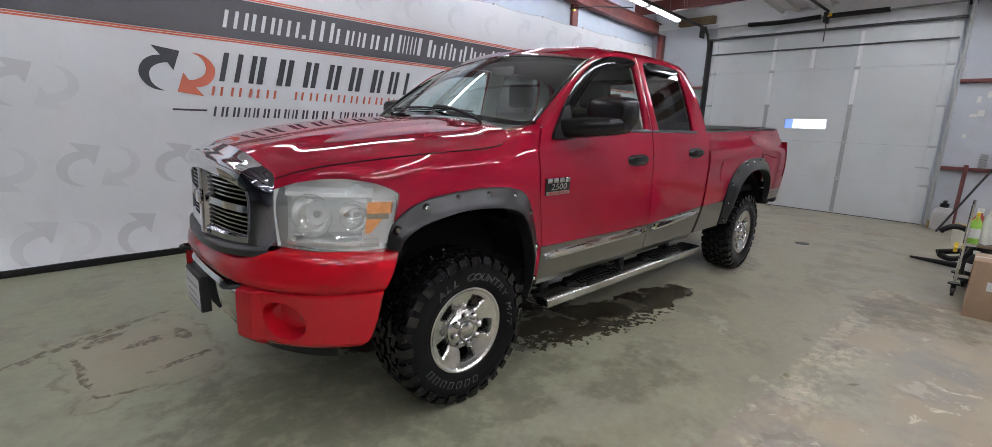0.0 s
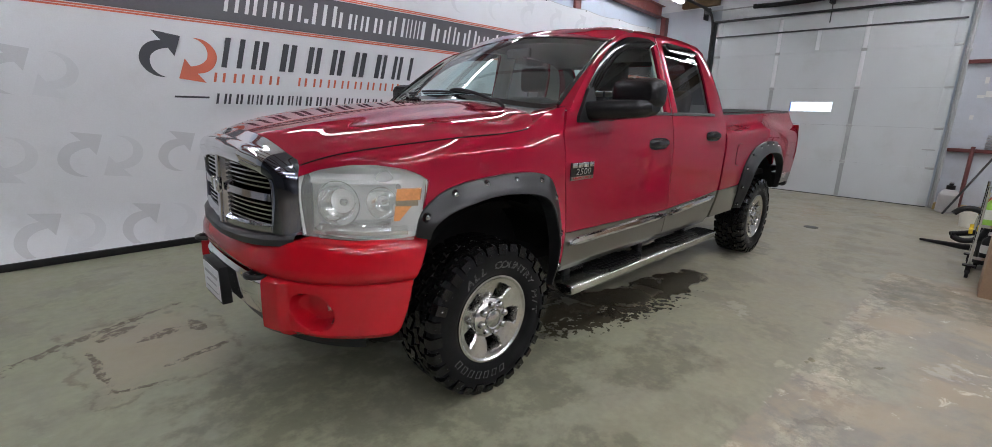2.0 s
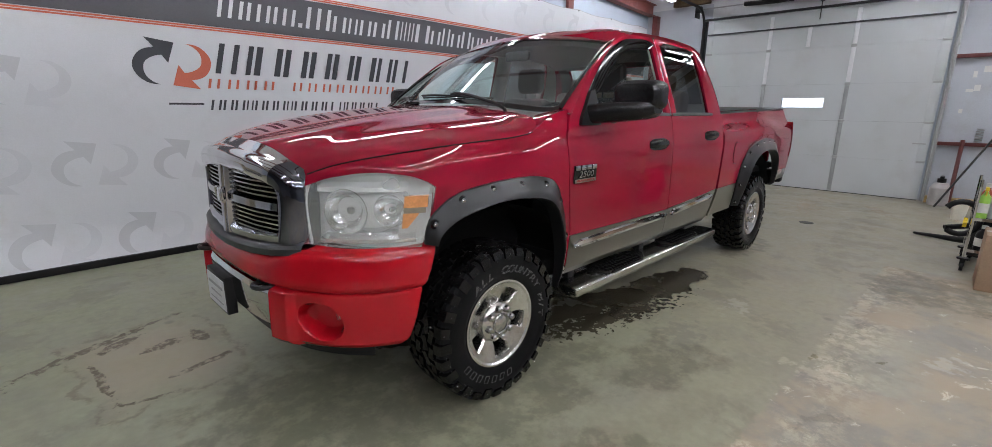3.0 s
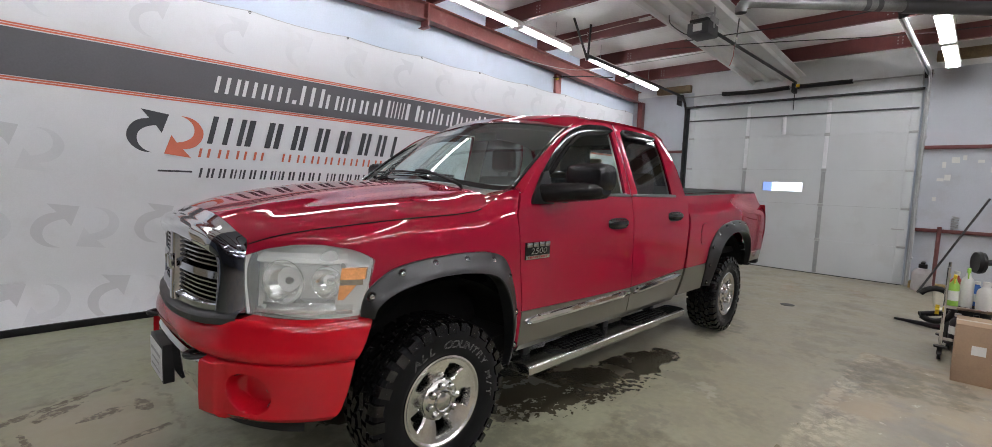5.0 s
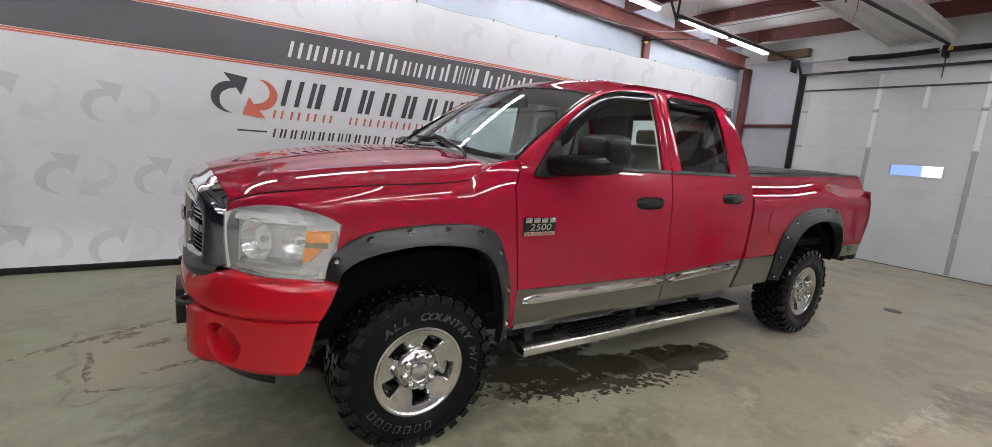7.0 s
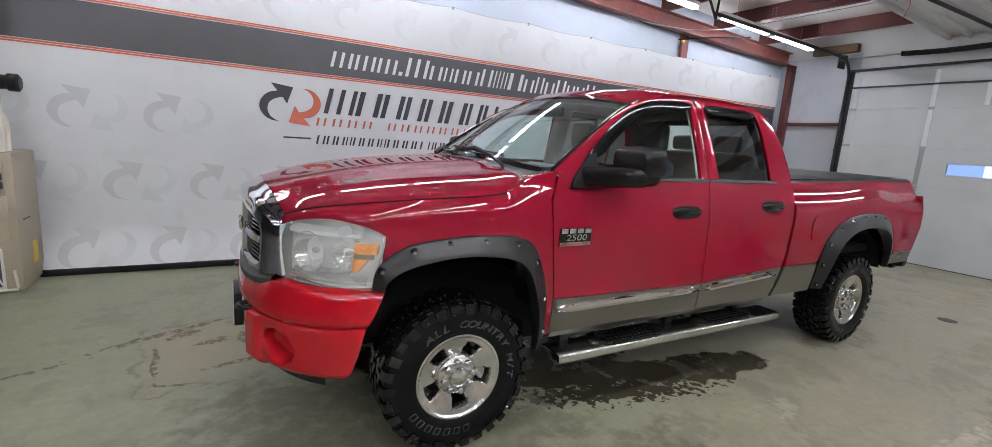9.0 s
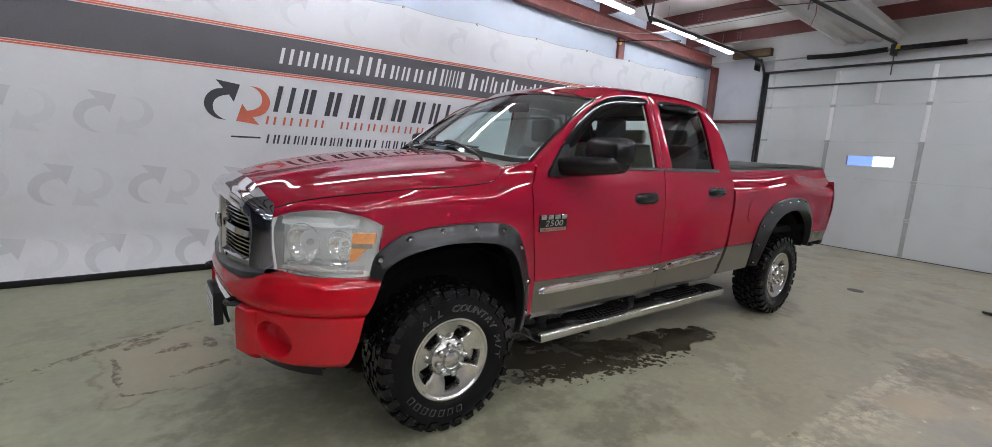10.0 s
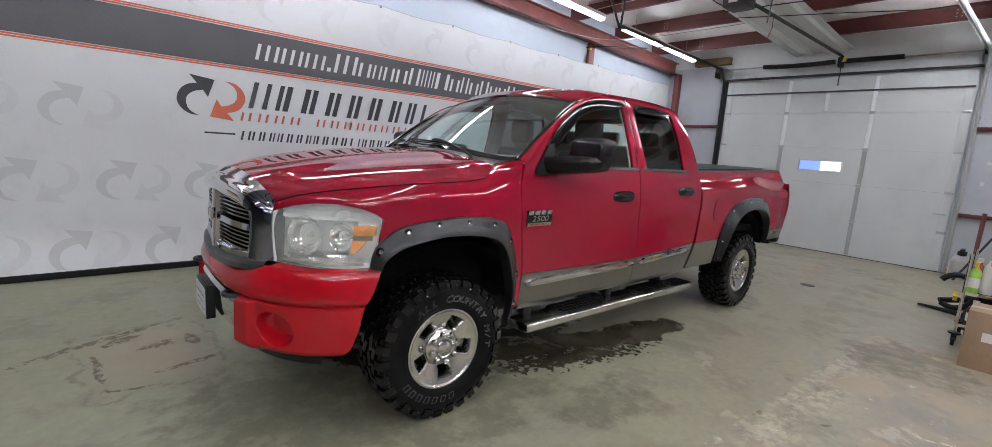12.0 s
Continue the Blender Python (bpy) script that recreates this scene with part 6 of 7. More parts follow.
OUT_R = [(1.844, 1.515), (1.830, 1.75), (1.801, 2.02), (1.82, 2.060), (2.15, 2.064), (2.49, 2.052), (2.585, 2.01), (2.735, 1.82), (2.828, 1.515)]


def strip_frame(outer, inner, n=70):
    o = resample(smooth([(x, z, 0) for x, z in outer], 4), n)
    i = resample(smooth([(x, z, 0) for x, z in inner], 4), n)
    cols = []
    for t, off in ((0, 0.0), (0.3, 0.003), (0.7, 0.002), (1.0, -0.006), (1.0, -0.03)):
        cols.append([side(*(p.lerp(q, t)).xy, off) for p, q in zip(o, i)])
    return cols


BELT = 1.515


F_LINE = ([z for x, z in DOORLINE], [x + 0.003 for x, z in DOORLINE])
B_LINE = ((0.60, 0.81, 1.18, 1.45, 1.515), (1.890, 1.880, 1.855, 1.842, 1.838))
C_LINE = ((0.59, 0.70, 0.84, 0.95, 1.21, 1.41, 1.515), (2.772, 2.805, 2.842, 2.862, 2.872, 2.868, 2.828))
B_BACK = (B_LINE[0], [x + 0.007 for x in B_LINE[1]])


def low_z(x):
    return lerp_at(x, (0.58, 1.2, 1.85, 2.8, 3.4, 5.2), (0.808, 0.795, 0.785, 0.838, 0.846, 0.85))


def split_panel(front, back, upper, z_lo, nv=18):
    """The red part above, or the pewter part below, the two-tone line."""
    nu = 26
    rows = []
    for j in range(nv + 1):
        row = []
        for i in range(nu + 1):
            u = i / nu
            xm = lerp_at(0.8, *front) * (1 - u) + lerp_at(0.8, *back) * u
            zl = low_z(xm)
            z = zl + 0.002 + (BELT - zl) * j / nv if upper else z_lo + (zl - 0.002 - z_lo) * j / nv
            x = lerp_at(z, *front) * (1 - u) + lerp_at(z, *back) * u
            row.append(side(x, z))
        rows.append(row)
    bm = bmesh.new()
    g = [[bm.verts.new(p) for p in r] for r in rows]
    ring_faces(bm, g, False, False)
    return rim_in(bm, (0, 0.022, 0))


df = mirrored("front_door", lambda: split_panel(F_LINE, B_LINE, True, 0.59), M_RED, TT, "crimson front door")
dr = mirrored("rear_door", lambda: split_panel(B_BACK, C_LINE, True, 0.59), M_RED, TT, "crimson rear door")
mirrored("lower_panel", lambda: split_panel(F_LINE, B_LINE, False, 0.585), M_PEWTER, df, "pewter two-tone lower panel")
mirrored("lower_panel", lambda: split_panel(B_BACK, C_LINE, False, 0.585), M_PEWTER, dr, "pewter two-tone lower panel")
mirrored("window_frame", lambda: loftm(strip_frame(OUT_F, WIN_F), 70), M_RED, df)
mirrored("window_frame", lambda: loftm(strip_frame(OUT_R, WIN_R), 70), M_RED, dr)


def belt(x0, x1):
    return loftm([[side(x, 1.515 + dz, o) for x in ys_range(x0, x1, 20)] for dz, o in ((-0.012, 0.001), (-0.008, 0.008), (0.006, 0.008), (0.012, -0.012))], 21)


mirrored("belt_strip", lambda: belt(0.70, 1.832), M_TRIM, df)
mirrored("belt_strip", lambda: belt(1.85, 2.62), M_TRIM, dr)


def pane_of(line, off=-0.018):
    pts = resample(smooth([(x, z, 0) for x, z in line], 4), 40)
    # rows from the sill up: pair the front and the back half of the outline
    a, b = pts[:20], pts[20:][::-1]
    return loftm([[side(*p.lerp(q, t).xy, off) for p, q in zip(a, b)] for t in ys_range(0, 1, 10)], 20)


mirrored("glass", lambda: pane_of(WIN_F), M_SIDEGLASS, df, "clear side glass", 60)[1].visible_shadow = False
mirrored("glass", lambda: pane_of(WIN_R), M_TINT, dr, "dark tinted side glass", 60)


def visor(line, a, b, depth):
    pts = resample(smooth([(x, z, 0) for x, z in line], 5), 80)
    sel = pts[int(a * 79):int(b * 79) + 1]
    cols = []
    for t, off in ((-0.012, 0.010), (0.004, 0.015), (depth * 0.55, 0.017), (depth, 0.015)):
        row = []
        for i, p in enumerate(sel):
            d = sel[min(i + 1, len(sel) - 1)] - sel[max(i - 1, 0)]
            nrm = Vector((d.y, -d.x, 0)).normalized()
            taper = min(1, min(i, len(sel) - 1 - i) / 5)
            q = p + nrm * t * (0.3 + 0.7 * taper)
            row.append(side(q.x, q.y, off))
        cols.append(row)
    return loftm(cols, len(sel))


mirrored("rain_visor", lambda: visor(WIN_F, 0.08, 0.72, 0.060), M_VISOR, df, "smoked rain visor", 60)
mirrored("rain_visor", lambda: visor(WIN_R, 0.30, 0.66, 0.055), M_VISOR, dr, "smoked rain visor", 60)


def roof_at(x):
    """The roof's edge at that length."""
    return Vector((x, lerp_at(x, [p.x for p in RT], [p.y for p in RT]), lerp_at(x, [p.x for p in RT], [p.z for p in RT])))


def pillar_a():
    o = resample(smooth([(x, z, 0) for x, z in OUT_F[:6]], 4), 24)
    edge = [between(WS_LOW, WS_TOP, t / 8, 0.018)[0] for t in range(9)] + [p for p in RT if 1.215 < p.x < 1.45] + [roof_at(1.47)]
    e = resample(edge, 24)
    o3 = [side(p.x, p.y) for p in o]
    rows = [o3]
    for t, k in ((0.25, 0.006), (0.5, 0.008), (0.75, 0.006)):
        rows.append([p.lerp(q, t) + Vector((-0.5, -0.7, 0.5)) * k * 0.8 for p, q in zip(o3, e)])
    return loftm(rows + [e], 24)


mirrored("a_pillar", pillar_a, M_RED, TT, angle=50)


mirrored("windshield_moulding", lambda: tubem([between(WS_LOW, WS_TOP, t / 8, 0.018)[0] + Vector((-0.003, -0.004, 0.003)) for t in range(9)], 0.011, 8), M_GLOSSBLACK, (wsh, wsh))
mirrored("inner_trim", lambda: loftm([[p + Vector((0, 0.040, 0)) for p in c] for c in strip_frame(OUT_F, WIN_F)[:4]], 70), M_LINER, df)
mirrored("inner_trim", lambda: loftm([[p + Vector((0, 0.040, 0)) for p in c] for c in strip_frame(OUT_R, WIN_R)[:4]], 70), M_LINER, dr)
part("rear_wall_trim", loftm([[Vector((x - 0.04, y, z)) for y in ys_range(-w, w, 8)] for x, w, z in ((2.868, 0.85, 1.60), (2.885, 0.86, 1.515), (2.87, 0.86, 0.9))], 9), M_LINER, truck)


def rail_top():
    xs = ys_range(1.47, 2.60, 26)
    hi = [roof_at(x) for x in xs]
    lo = [side(x, lerp_at(x, (1.47, 1.8, 2.15, 2.49, 2.60), (2.050, 2.060, 2.064, 2.052, 2.0))) for x in xs]
    mid = [Vector(p).lerp(Vector(q), 0.5) + Vector((0, -0.014, 0.012)) for p, q in zip(lo, hi)]
    return loftm([lo, mid, hi], 27)


mirrored("roof_rail", rail_top, M_RED, TT, angle=50)


def pillar_c():
    """Cab corner behind the rear door, round to the back of the cab."""
    o = [side(x, z) for x, z in ((2.585, 2.01), (2.735, 1.82), (2.800, 1.66), (2.828, 1.515))]
    e = [Vector((2.640, -0.74, 2.02)), Vector((2.79, -0.79, 1.83)), Vector((2.855, -0.84, 1.66)), Vector((2.885, -0.88, 1.515))]
    o, e = resample(smooth(o, 4), 16), resample(smooth(e, 4), 16)
    m = [p.lerp(q, 0.5) + Vector((0.012, -0.016, 0.006)) for p, q in zip(o, e)]
    return loftm([o, m, e], 16)


mirrored("cab_corner", pillar_c, M_RED, TT, angle=50)
def back_rows(rows, a, b, dx=0.0):
    """A sheet across the back of the cab between two shares of its half width."""
    return loftm([[Vector((x + dx, y, z)) for y in ys_range(a * w, b * w, 14)] for x, w, z in rows], 15)


BACK_TOP = ((2.640, 0.745, 2.02), (2.668, 0.755, 1.985), (2.698, 0.765, 1.945))
BACK_MID = ((2.698, 0.765, 1.945), (2.79, 0.79, 1.83), (2.835, 0.815, 1.71), (2.871, 0.85, 1.585))
BACK_LOW = ((2.871, 0.85, 1.585), (2.885, 0.88, 1.515), (2.87, 0.93, 1.2), (2.86, 0.93, 0.65))
cabback = part("cab_back", joined(back_rows(BACK_TOP, -1, 1), back_rows(BACK_LOW, -1, 1), back_rows(BACK_MID, -1, -0.80), back_rows(BACK_MID, 0.80, 1)), M_RED, truck)
part("back_wall_trim", joined(back_rows(BACK_TOP, -0.97, 0.97, -0.035), back_rows(BACK_MID, -0.97, -0.80, -0.035), back_rows(BACK_MID, 0.80, 0.97, -0.035)), M_SEAT, cabback)
part("rear_glass", back_rows(BACK_MID, -0.80, 0.80, -0.006), M_SIDEGLASS, cabback, "clear rear glass", 60)
# rocker and floor pan
mirrored("rocker", lambda: loftm([[Vector((x, -y, z)) for x in ys_range(0.62, 2.76, 12)] for y, z in ((0.950, 0.590), (0.925, 0.545), (0.86, 0.53), (0.78, 0.55))], 13), M_PEWTER, TT)
part("floor_pan", joined(boxm(0.45, 2.86, -0.90, 0.90, 0.56, 0.66), boxm(2.85, 5.12, -0.86, 0.86, 0.86, 0.92)), M_DARK, truck)
part("frame_rail", joined(boxm(-0.75, 5.0, -0.52, -0.40, 0.48, 0.66, 0.01), boxm(-0.75, 5.0, 0.40, 0.52, 0.48, 0.66, 0.01), boxm(1.0, 1.4, -0.4, 0.4, 0.42, 0.56, 0.02), boxm(2.3, 2.4, -0.4, 0.4, 0.5, 0.6)), M_DARK, truck)
part("axle", joined(tubem([(0, -0.80, 0.42), (0, 0.80, 0.42)], 0.05, 12), tubem([(4.07, -0.80, 0.42), (4.07, 0.80, 0.42)], 0.05, 12), lathe(bmesh.new(), [(0, -0.16), (0.13, -0.1), (0.16, 0), (0.13, 0.1), (0, 0.16)], 18, pose(4.07, 0, 0.42)), lathe(bmesh.new(), [(0, -0.14), (0.12, -0.08), (0.13, 0), (0.12, 0.08), (0, 0.14)], 18, pose(0, 0.25, 0.42))), M_DARK, truck)
part("exhaust", tubem(smooth([(0.9, 0.3, 0.45), (2.5, 0.35, 0.48), (3.4, 0.55, 0.55), (5.1, 0.75, 0.5)], 6), 0.05, 10), M_STEEL, truck)

# cab interior
part("dashboard", joined(loftm([[Vector((0.62 + dx, y, z)) for y in ys_range(-0.78, 0.78, 8)] for dx, z in ((-0.06, 1.50), (0.12, 1.525), (0.22, 1.50), (0.25, 1.35), (0.15, 1.1))], 9), boxm(0.78, 0.90, -0.62, -0.22, 1.44, 1.56, 0.04)), M_DASH, truck)
bm = tubem([(1.06 + 0.07 * math.sin(a), -0.42 + 0.19 * math.cos(a), 1.40 + 0.18 * math.sin(a)) for a in [k * 2 * math.pi / 32 for k in range(33)]], 0.016, 8)
tube(bm, [(1.06, -0.60, 1.40), (1.05, -0.42, 1.39), (1.06, -0.24, 1.40)], 0.018, 6), tube(bm, [(1.05, -0.42, 1.39), (0.85, -0.42, 1.36)], 0.03, 8)
part("steering_wheel", bm, M_BLACK, truck)


def seat(x, y, w, name):
    s = part(name, joined(boxm(x, x + 0.50, y - w / 2, y + w / 2, 0.92, 1.10, 0.06, 3), boxm(x + 0.40, x + 0.56, y - w / 2, y + w / 2, 1.02, 1.64, 0.06, 3, Matrix.Translation((x + 0.5, y, 1.0)) @ pose(0, 0, 0, 0, 12, 0) @ Matrix.Translation((-x - 0.5, -y, -1.0)))), M_SEAT, truck, "grey cloth seat")
    return s


for y in (-0.42, 0.42):
    s = seat(1.18, y, 0.50, "front_seat")
    part("headrest", joined(boxm(1.78, 1.88, y - 0.14, y + 0.14, 1.68, 1.90, 0.045, 3), tubem([(1.83, y - 0.06, 1.60), (1.83, y - 0.06, 1.70)], 0.008, 6), tubem([(1.83, y + 0.06, 1.60), (1.83, y + 0.06, 1.70)], 0.008, 6)), M_SEAT, s)
s = part("rear_seat", joined(boxm(2.05, 2.55, -0.70, 0.70, 0.92, 1.10, 0.06, 3), boxm(2.48, 2.64, -0.72, 0.72, 1.02, 1.72, 0.06, 3, Matrix.Translation((2.55, 0, 1.0)) @ pose(0, 0, 0, 0, 8, 0) @ Matrix.Translation((-2.55, 0, -1.0)))), M_TAN, truck, "tan rear bench seat")
for y in (-0.45, 0.0, 0.45):
    part("headrest", boxm(2.66, 2.74, y - 0.13, y + 0.13, 1.72, 1.86, 0.04, 3), M_TAN, s)
mirrored("door_card", lambda: loftm([[Vector((x, -y, z)) for x in ys_range(0.62, 2.78, 10)] for y, z in ((0.88, 1.50), (0.86, 1.25), (0.90, 0.7))], 11), M_DASH, TT)
mirrored("b_pillar_trim", lambda: loftm([[Vector((x, -flank(x, z) + 0.035, z)) for z in ys_range(1.5, 2.04, 6)] for x in (1.755, 1.80, 1.90, 1.95)], 7), M_LINER, TT)
part("mirror", boxm(1.16, 1.19, -0.12, 0.12, 1.90, 1.97, 0.012), M_BLACK, truck, "inside rear-view mirror")

# ---- pickup bed ----
BED_R = ((0.74, 0.87, 1.10, 1.37, 1.46, 1.565), (5.145, 5.195, 5.275, 5.235, 5.180, 5.100))
BED_F = ((0.58, 0.84, 1.2, 1.41, 1.52), (2.815, 2.885, 2.905, 2.900, 2.880))
ARCH_R = [(3.34, 0.60), (3.36, 0.85), (3.46, 1.06), (3.70, 1.185), (4.05, 1.215), (4.38, 1.185), (4.54, 1.07), (4.63, 0.86), (4.65, 0.74)]


def bed_top(x):
    return 1.510 + (x - 2.88) * 0.0255


def bed_pt(x, z):
    """The bed's skin: a soft shoulder steps in below the rail and rides up over the wheel."""
    hump = math.exp(-((x - 4.15) / 0.42) ** 2)
    step = lerp_at(z - 0.045 * hump, (1.31, 1.34, 1.365, 1.395, 1.425, 1.45, 1.475), (0.0, 0.005, 0.017, 0.036, 0.055, 0.065, 0.068))
    return side(x, z, 0.004 + 0.012 * hump * max(0.0, min(1.0, (z - 1.2) / 0.1)) - step)


def bed_side():
    bm = coons([(x, z, 0) for x, z in [(2.885, low_z(2.9)), (3.354, low_z(3.35))]] + [(p.x, p.y, 0) for p in smooth([(x, z, 0) for x, z in ARCH_R[1:-1]], 4)] + [(5.185, 0.85, 0)],
               [(2.88, bed_top(2.88), 0), (5.100, bed_top(5.100), 0)],
               [(2.885, low_z(2.9), 0)] + [(x, z, 0) for z, x in zip(BED_F[0][2:], BED_F[1][2:])][:-1] + [(2.88, bed_top(2.88), 0)],
               [(5.185, 0.85, 0), (5.275, 1.10, 0), (5.235, 1.37, 0), (5.180, 1.46, 0), (5.100, bed_top(5.100), 0)], 80, 28, bed_pt)
    return rim_in(bm, (0, 0.02, 0))


bed = mirrored("bed_side", bed_side, M_RED, TT, "crimson bed side")


def bed_low(a):
    if a == 0:
        pts = [[side(2.815 + 0.07 * j / 8 + (3.36 - 2.815 - 0.07 * j / 8) * i / 14, 0.585 + (low_z(3.1) - 0.003 - 0.585) * j / 8, 0.003) for i in range(15)] for j in range(9)]
    else:
        pts = [[side(4.645 + (lerp_at(z, *BED_R) - 4.645) * i / 8, z, 0.003) for i in range(9)] for z in ys_range(0.735, 0.845, 5)]
    bm = bmesh.new()
    ring_faces(bm, [[bm.verts.new(p) for p in r] for r in pts], False, False)
    return rim_in(bm, (0, 0.02, 0))


mirrored("lower_panel", lambda: bed_low(0), M_PEWTER, bed, "pewter two-tone lower panel")
mirrored("lower_panel", lambda: bed_low(1), M_PEWTER, bed, "pewter two-tone lower panel")
mirrored("rail_cap", lambda: loftm([[Vector((x, -y, bed_top(x) + dz)) for x in ys_range(2.89, 5.02, 20)] for y, dz in ((0.894, 0.0), (0.889, 0.010), (0.865, 0.016), (0.80, 0.016), (0.78, -0.03))], 21), M_BLACK, bed, "black plastic bed rail cap")
part("tailgate", joined(boxm(5.10, 5.16, -0.78, 0.78, 0.92, 1.555, 0.015), boxm(5.03, 5.15, -0.80, 0.80, 1.545, 1.575, 0.012)), M_RED, truck)
part("tonneau_cover", loftm([[Vector((x, y, bed_top(x) + 0.022 + 0.010 * (1 - (y / 0.82) ** 2))) for x in ys_range(2.92, 5.03, 14)] for y in ys_range(-0.82, 0.82, 12)], 15), M_BLACK, truck, "black soft tonneau cover over the bed")
part("bed_front", boxm(2.90, 2.93, -0.90, 0.90, 0.80, 1.50), M_RED, truck)
tl = mirrored("tail_light", lambda: loftm([[Vector((lerp_at(z, *BED_R) + dx, -y, z)) for z in ys_range(1.0, 1.42, 12)] for dx, y in ((-0.05, flank(5.15, 1.2) + 0.006), (-0.008, flank(5.2, 1.2) - 0.006), (0.010, 0.90), (0.006, 0.80))], 13), M_TAIL, TT, "red tail light")
mirrored("lens_bulge", lambda: latem([(0, -0.03), (0.045, -0.02), (0.06, 0.02)], 16, pose(5.228, -0.925, 1.32, 0, 0, 60)), M_TAIL, tl)
mirrored("lens_bulge", lambda: latem([(0, -0.03), (0.04, -0.02), (0.055, 0.02)], 16, pose(5.262, -0.925, 1.12, 0, 0, 60)), M_TAIL, tl)
part("rear_bumper", joined(boxm(5.16, 5.28, -0.86, 0.86, 0.62, 0.82, 0.03, 3), boxm(5.12, 5.24, -0.955, -0.84, 0.66, 0.83, 0.04, 3), boxm(5.12, 5.24, 0.84, 0.955, 0.66, 0.83, 0.04, 3)), M_BLACK, truck, "black step rear bumper")
FUEL = [(3.245 + 0.078 * math.copysign(abs(math.cos(a)) ** 0.7, math.cos(a)), 1.150 + 0.105 * math.copysign(abs(math.sin(a)) ** 0.7, math.sin(a))) for a in [k * 2 * math.pi / 28 for k in range(29)]]
fd = part("fuel_door", rim_in(loftm([[side(3.245 + (x - 3.245) * f, 1.15 + (z - 1.15) * f, 0.0085) for x, z in FUEL] for f in (0.02, 0.5, 0.97)], 29), (0, 0.006, 0)), M_RED, bed[0])
part("fuel_gap", tubem([side(x, z, 0.0042) for x, z in FUEL], 0.0016, 6), M_DARK, fd)

# ---- flares ----
def flare(outer, inner, n=64):
    o = resample(smooth([(x, z, 0) for x, z in outer], 5), n)
    i = resample(smooth([(x, z, 0) for x, z in inner], 5), n)
    cols = []
    for t, off in ((0.0, 0.0), (0.0, 0.014), (0.06, 0.021), (0.30, 0.034), (0.60, 0.059), (0.85, 0.080), (0.96, 0.084), (1.0, 0.077), (1.02, 0.0)):
        cols.append([side(*(p.lerp(q, t)).xy, off * (0.55 + 0.45 * min(1, 5 * k / n, 5 * (n - 1 - k) / n))) for k, (p, q) in enumerate(zip(o, i))])
    return loftm(cols, n)


FO = [(-0.450, 0.955), (-0.440, 1.03), (-0.395, 1.095), (-0.28, 1.162), (-0.09, 1.195), (0.12, 1.205), (0.31, 1.190), (0.42, 1.135), (0.495, 0.975), (0.540, 0.78), (0.565, 0.52)]
FI = [(-0.405, 0.945), (-0.385, 1.00), (-0.29, 1.063), (-0.10, 1.108), (0.10, 1.108), (0.27, 1.075), (0.36, 1.00), (0.42, 0.86), (0.475, 0.66), (0.50, 0.50)]
RO = [(3.385, 0.60), (3.385, 0.80), (3.43, 1.00), (3.56, 1.145), (3.76, 1.225), (4.05, 1.258), (4.36, 1.238), (4.545, 1.14), (4.645, 0.97), (4.70, 0.74)]
RI = [(3.485, 0.60), (3.495, 0.80), (3.555, 0.97), (3.71, 1.085), (3.90, 1.132), (4.10, 1.135), (4.30, 1.105), (4.44, 1.02), (4.53, 0.90), (4.585, 0.72)]
flF = mirrored("fender_flare", lambda: flare(FO, FI), M_FLARE, TT, "black bolt-on fender flare")
flR = mirrored("fender_flare", lambda: flare(RO, RI), M_FLARE, TT, "black bolt-on fender flare")


def bolt_at(x, z):
    y, k = flank(x, z) + 0.027, 1.0 if x < 2 else 0.62
    return lambda: latem([(0.0, -0.014), (0.008 * k, -0.013), (0.0130 * k, -0.008), (0.0155 * k, 0.0), (0.0155 * k, 0.01)], 8, pose(x, -y, z))


def pocket_at(x, z):
    y = flank(x, z) + 0.029
    return lambda: latem([(0.0, 0.004), (0.015, 0.002), (0.021, -0.004), (0.024, 0.004)], 10, pose(x, -y, z))


for fl2, pts in ((flF, [(-0.412, 1.045), (-0.262, 1.135), (-0.082, 1.163), (0.112, 1.168), (0.298, 1.150), (0.430, 1.045), (0.503, 0.83), (0.53, 0.62)]), (flR, [(3.415, 0.64), (3.42, 0.82), (3.47, 1.00), (3.60, 1.125), (3.78, 1.195), (3.97, 1.215), (4.16, 1.22), (4.35, 1.20), (4.50, 1.08), (4.58, 0.92)])):
    for x, z in pts:
        mirrored("pocket", pocket_at(x, z), M_GLOSSBLACK, fl2)
        mirrored("bolt", bolt_at(x, z), M_CHROME, fl2)


def well(cx, r):
    out = loftm([[Vector((cx + r * math.cos(a), -y, 0.50 + r * 0.92 * math.sin(a))) for a in [radians(d) for d in range(18, 163, 12)]] for y in (0.945, 0.60, 0.56)], 13)
    return out


mirrored("wheel_well", lambda: joined(well(0.04, 0.61), boxm(-0.52, 0.58, -0.57, -0.54, 0.55, 1.10)), M_DARK, TT)
mirrored("wheel_well", lambda: joined(well(3.98, 0.68), boxm(3.36, 4.62, -0.58, -0.55, 0.55, 1.13)), M_DARK, TT)

# ---- trim on the doors ----
def moulding(x0, x1, z0, z1):
    zm = lambda x, f: (z0 + (z1 - z0) * (x - x0) / (x1 - x0)) + f
    return loftm([[side(x, zm(x, dz * (0.5 + 0.5 * min(1, (x - x0) / 0.08, (x1 - x) / 0.08))), o) for x in ys_range(x0, x1, 24)] for dz, o in ((-0.029, 0.0), (-0.024, 0.013), (-0.004, 0.020), (0.018, 0.015), (0.027, 0.0))], 25)


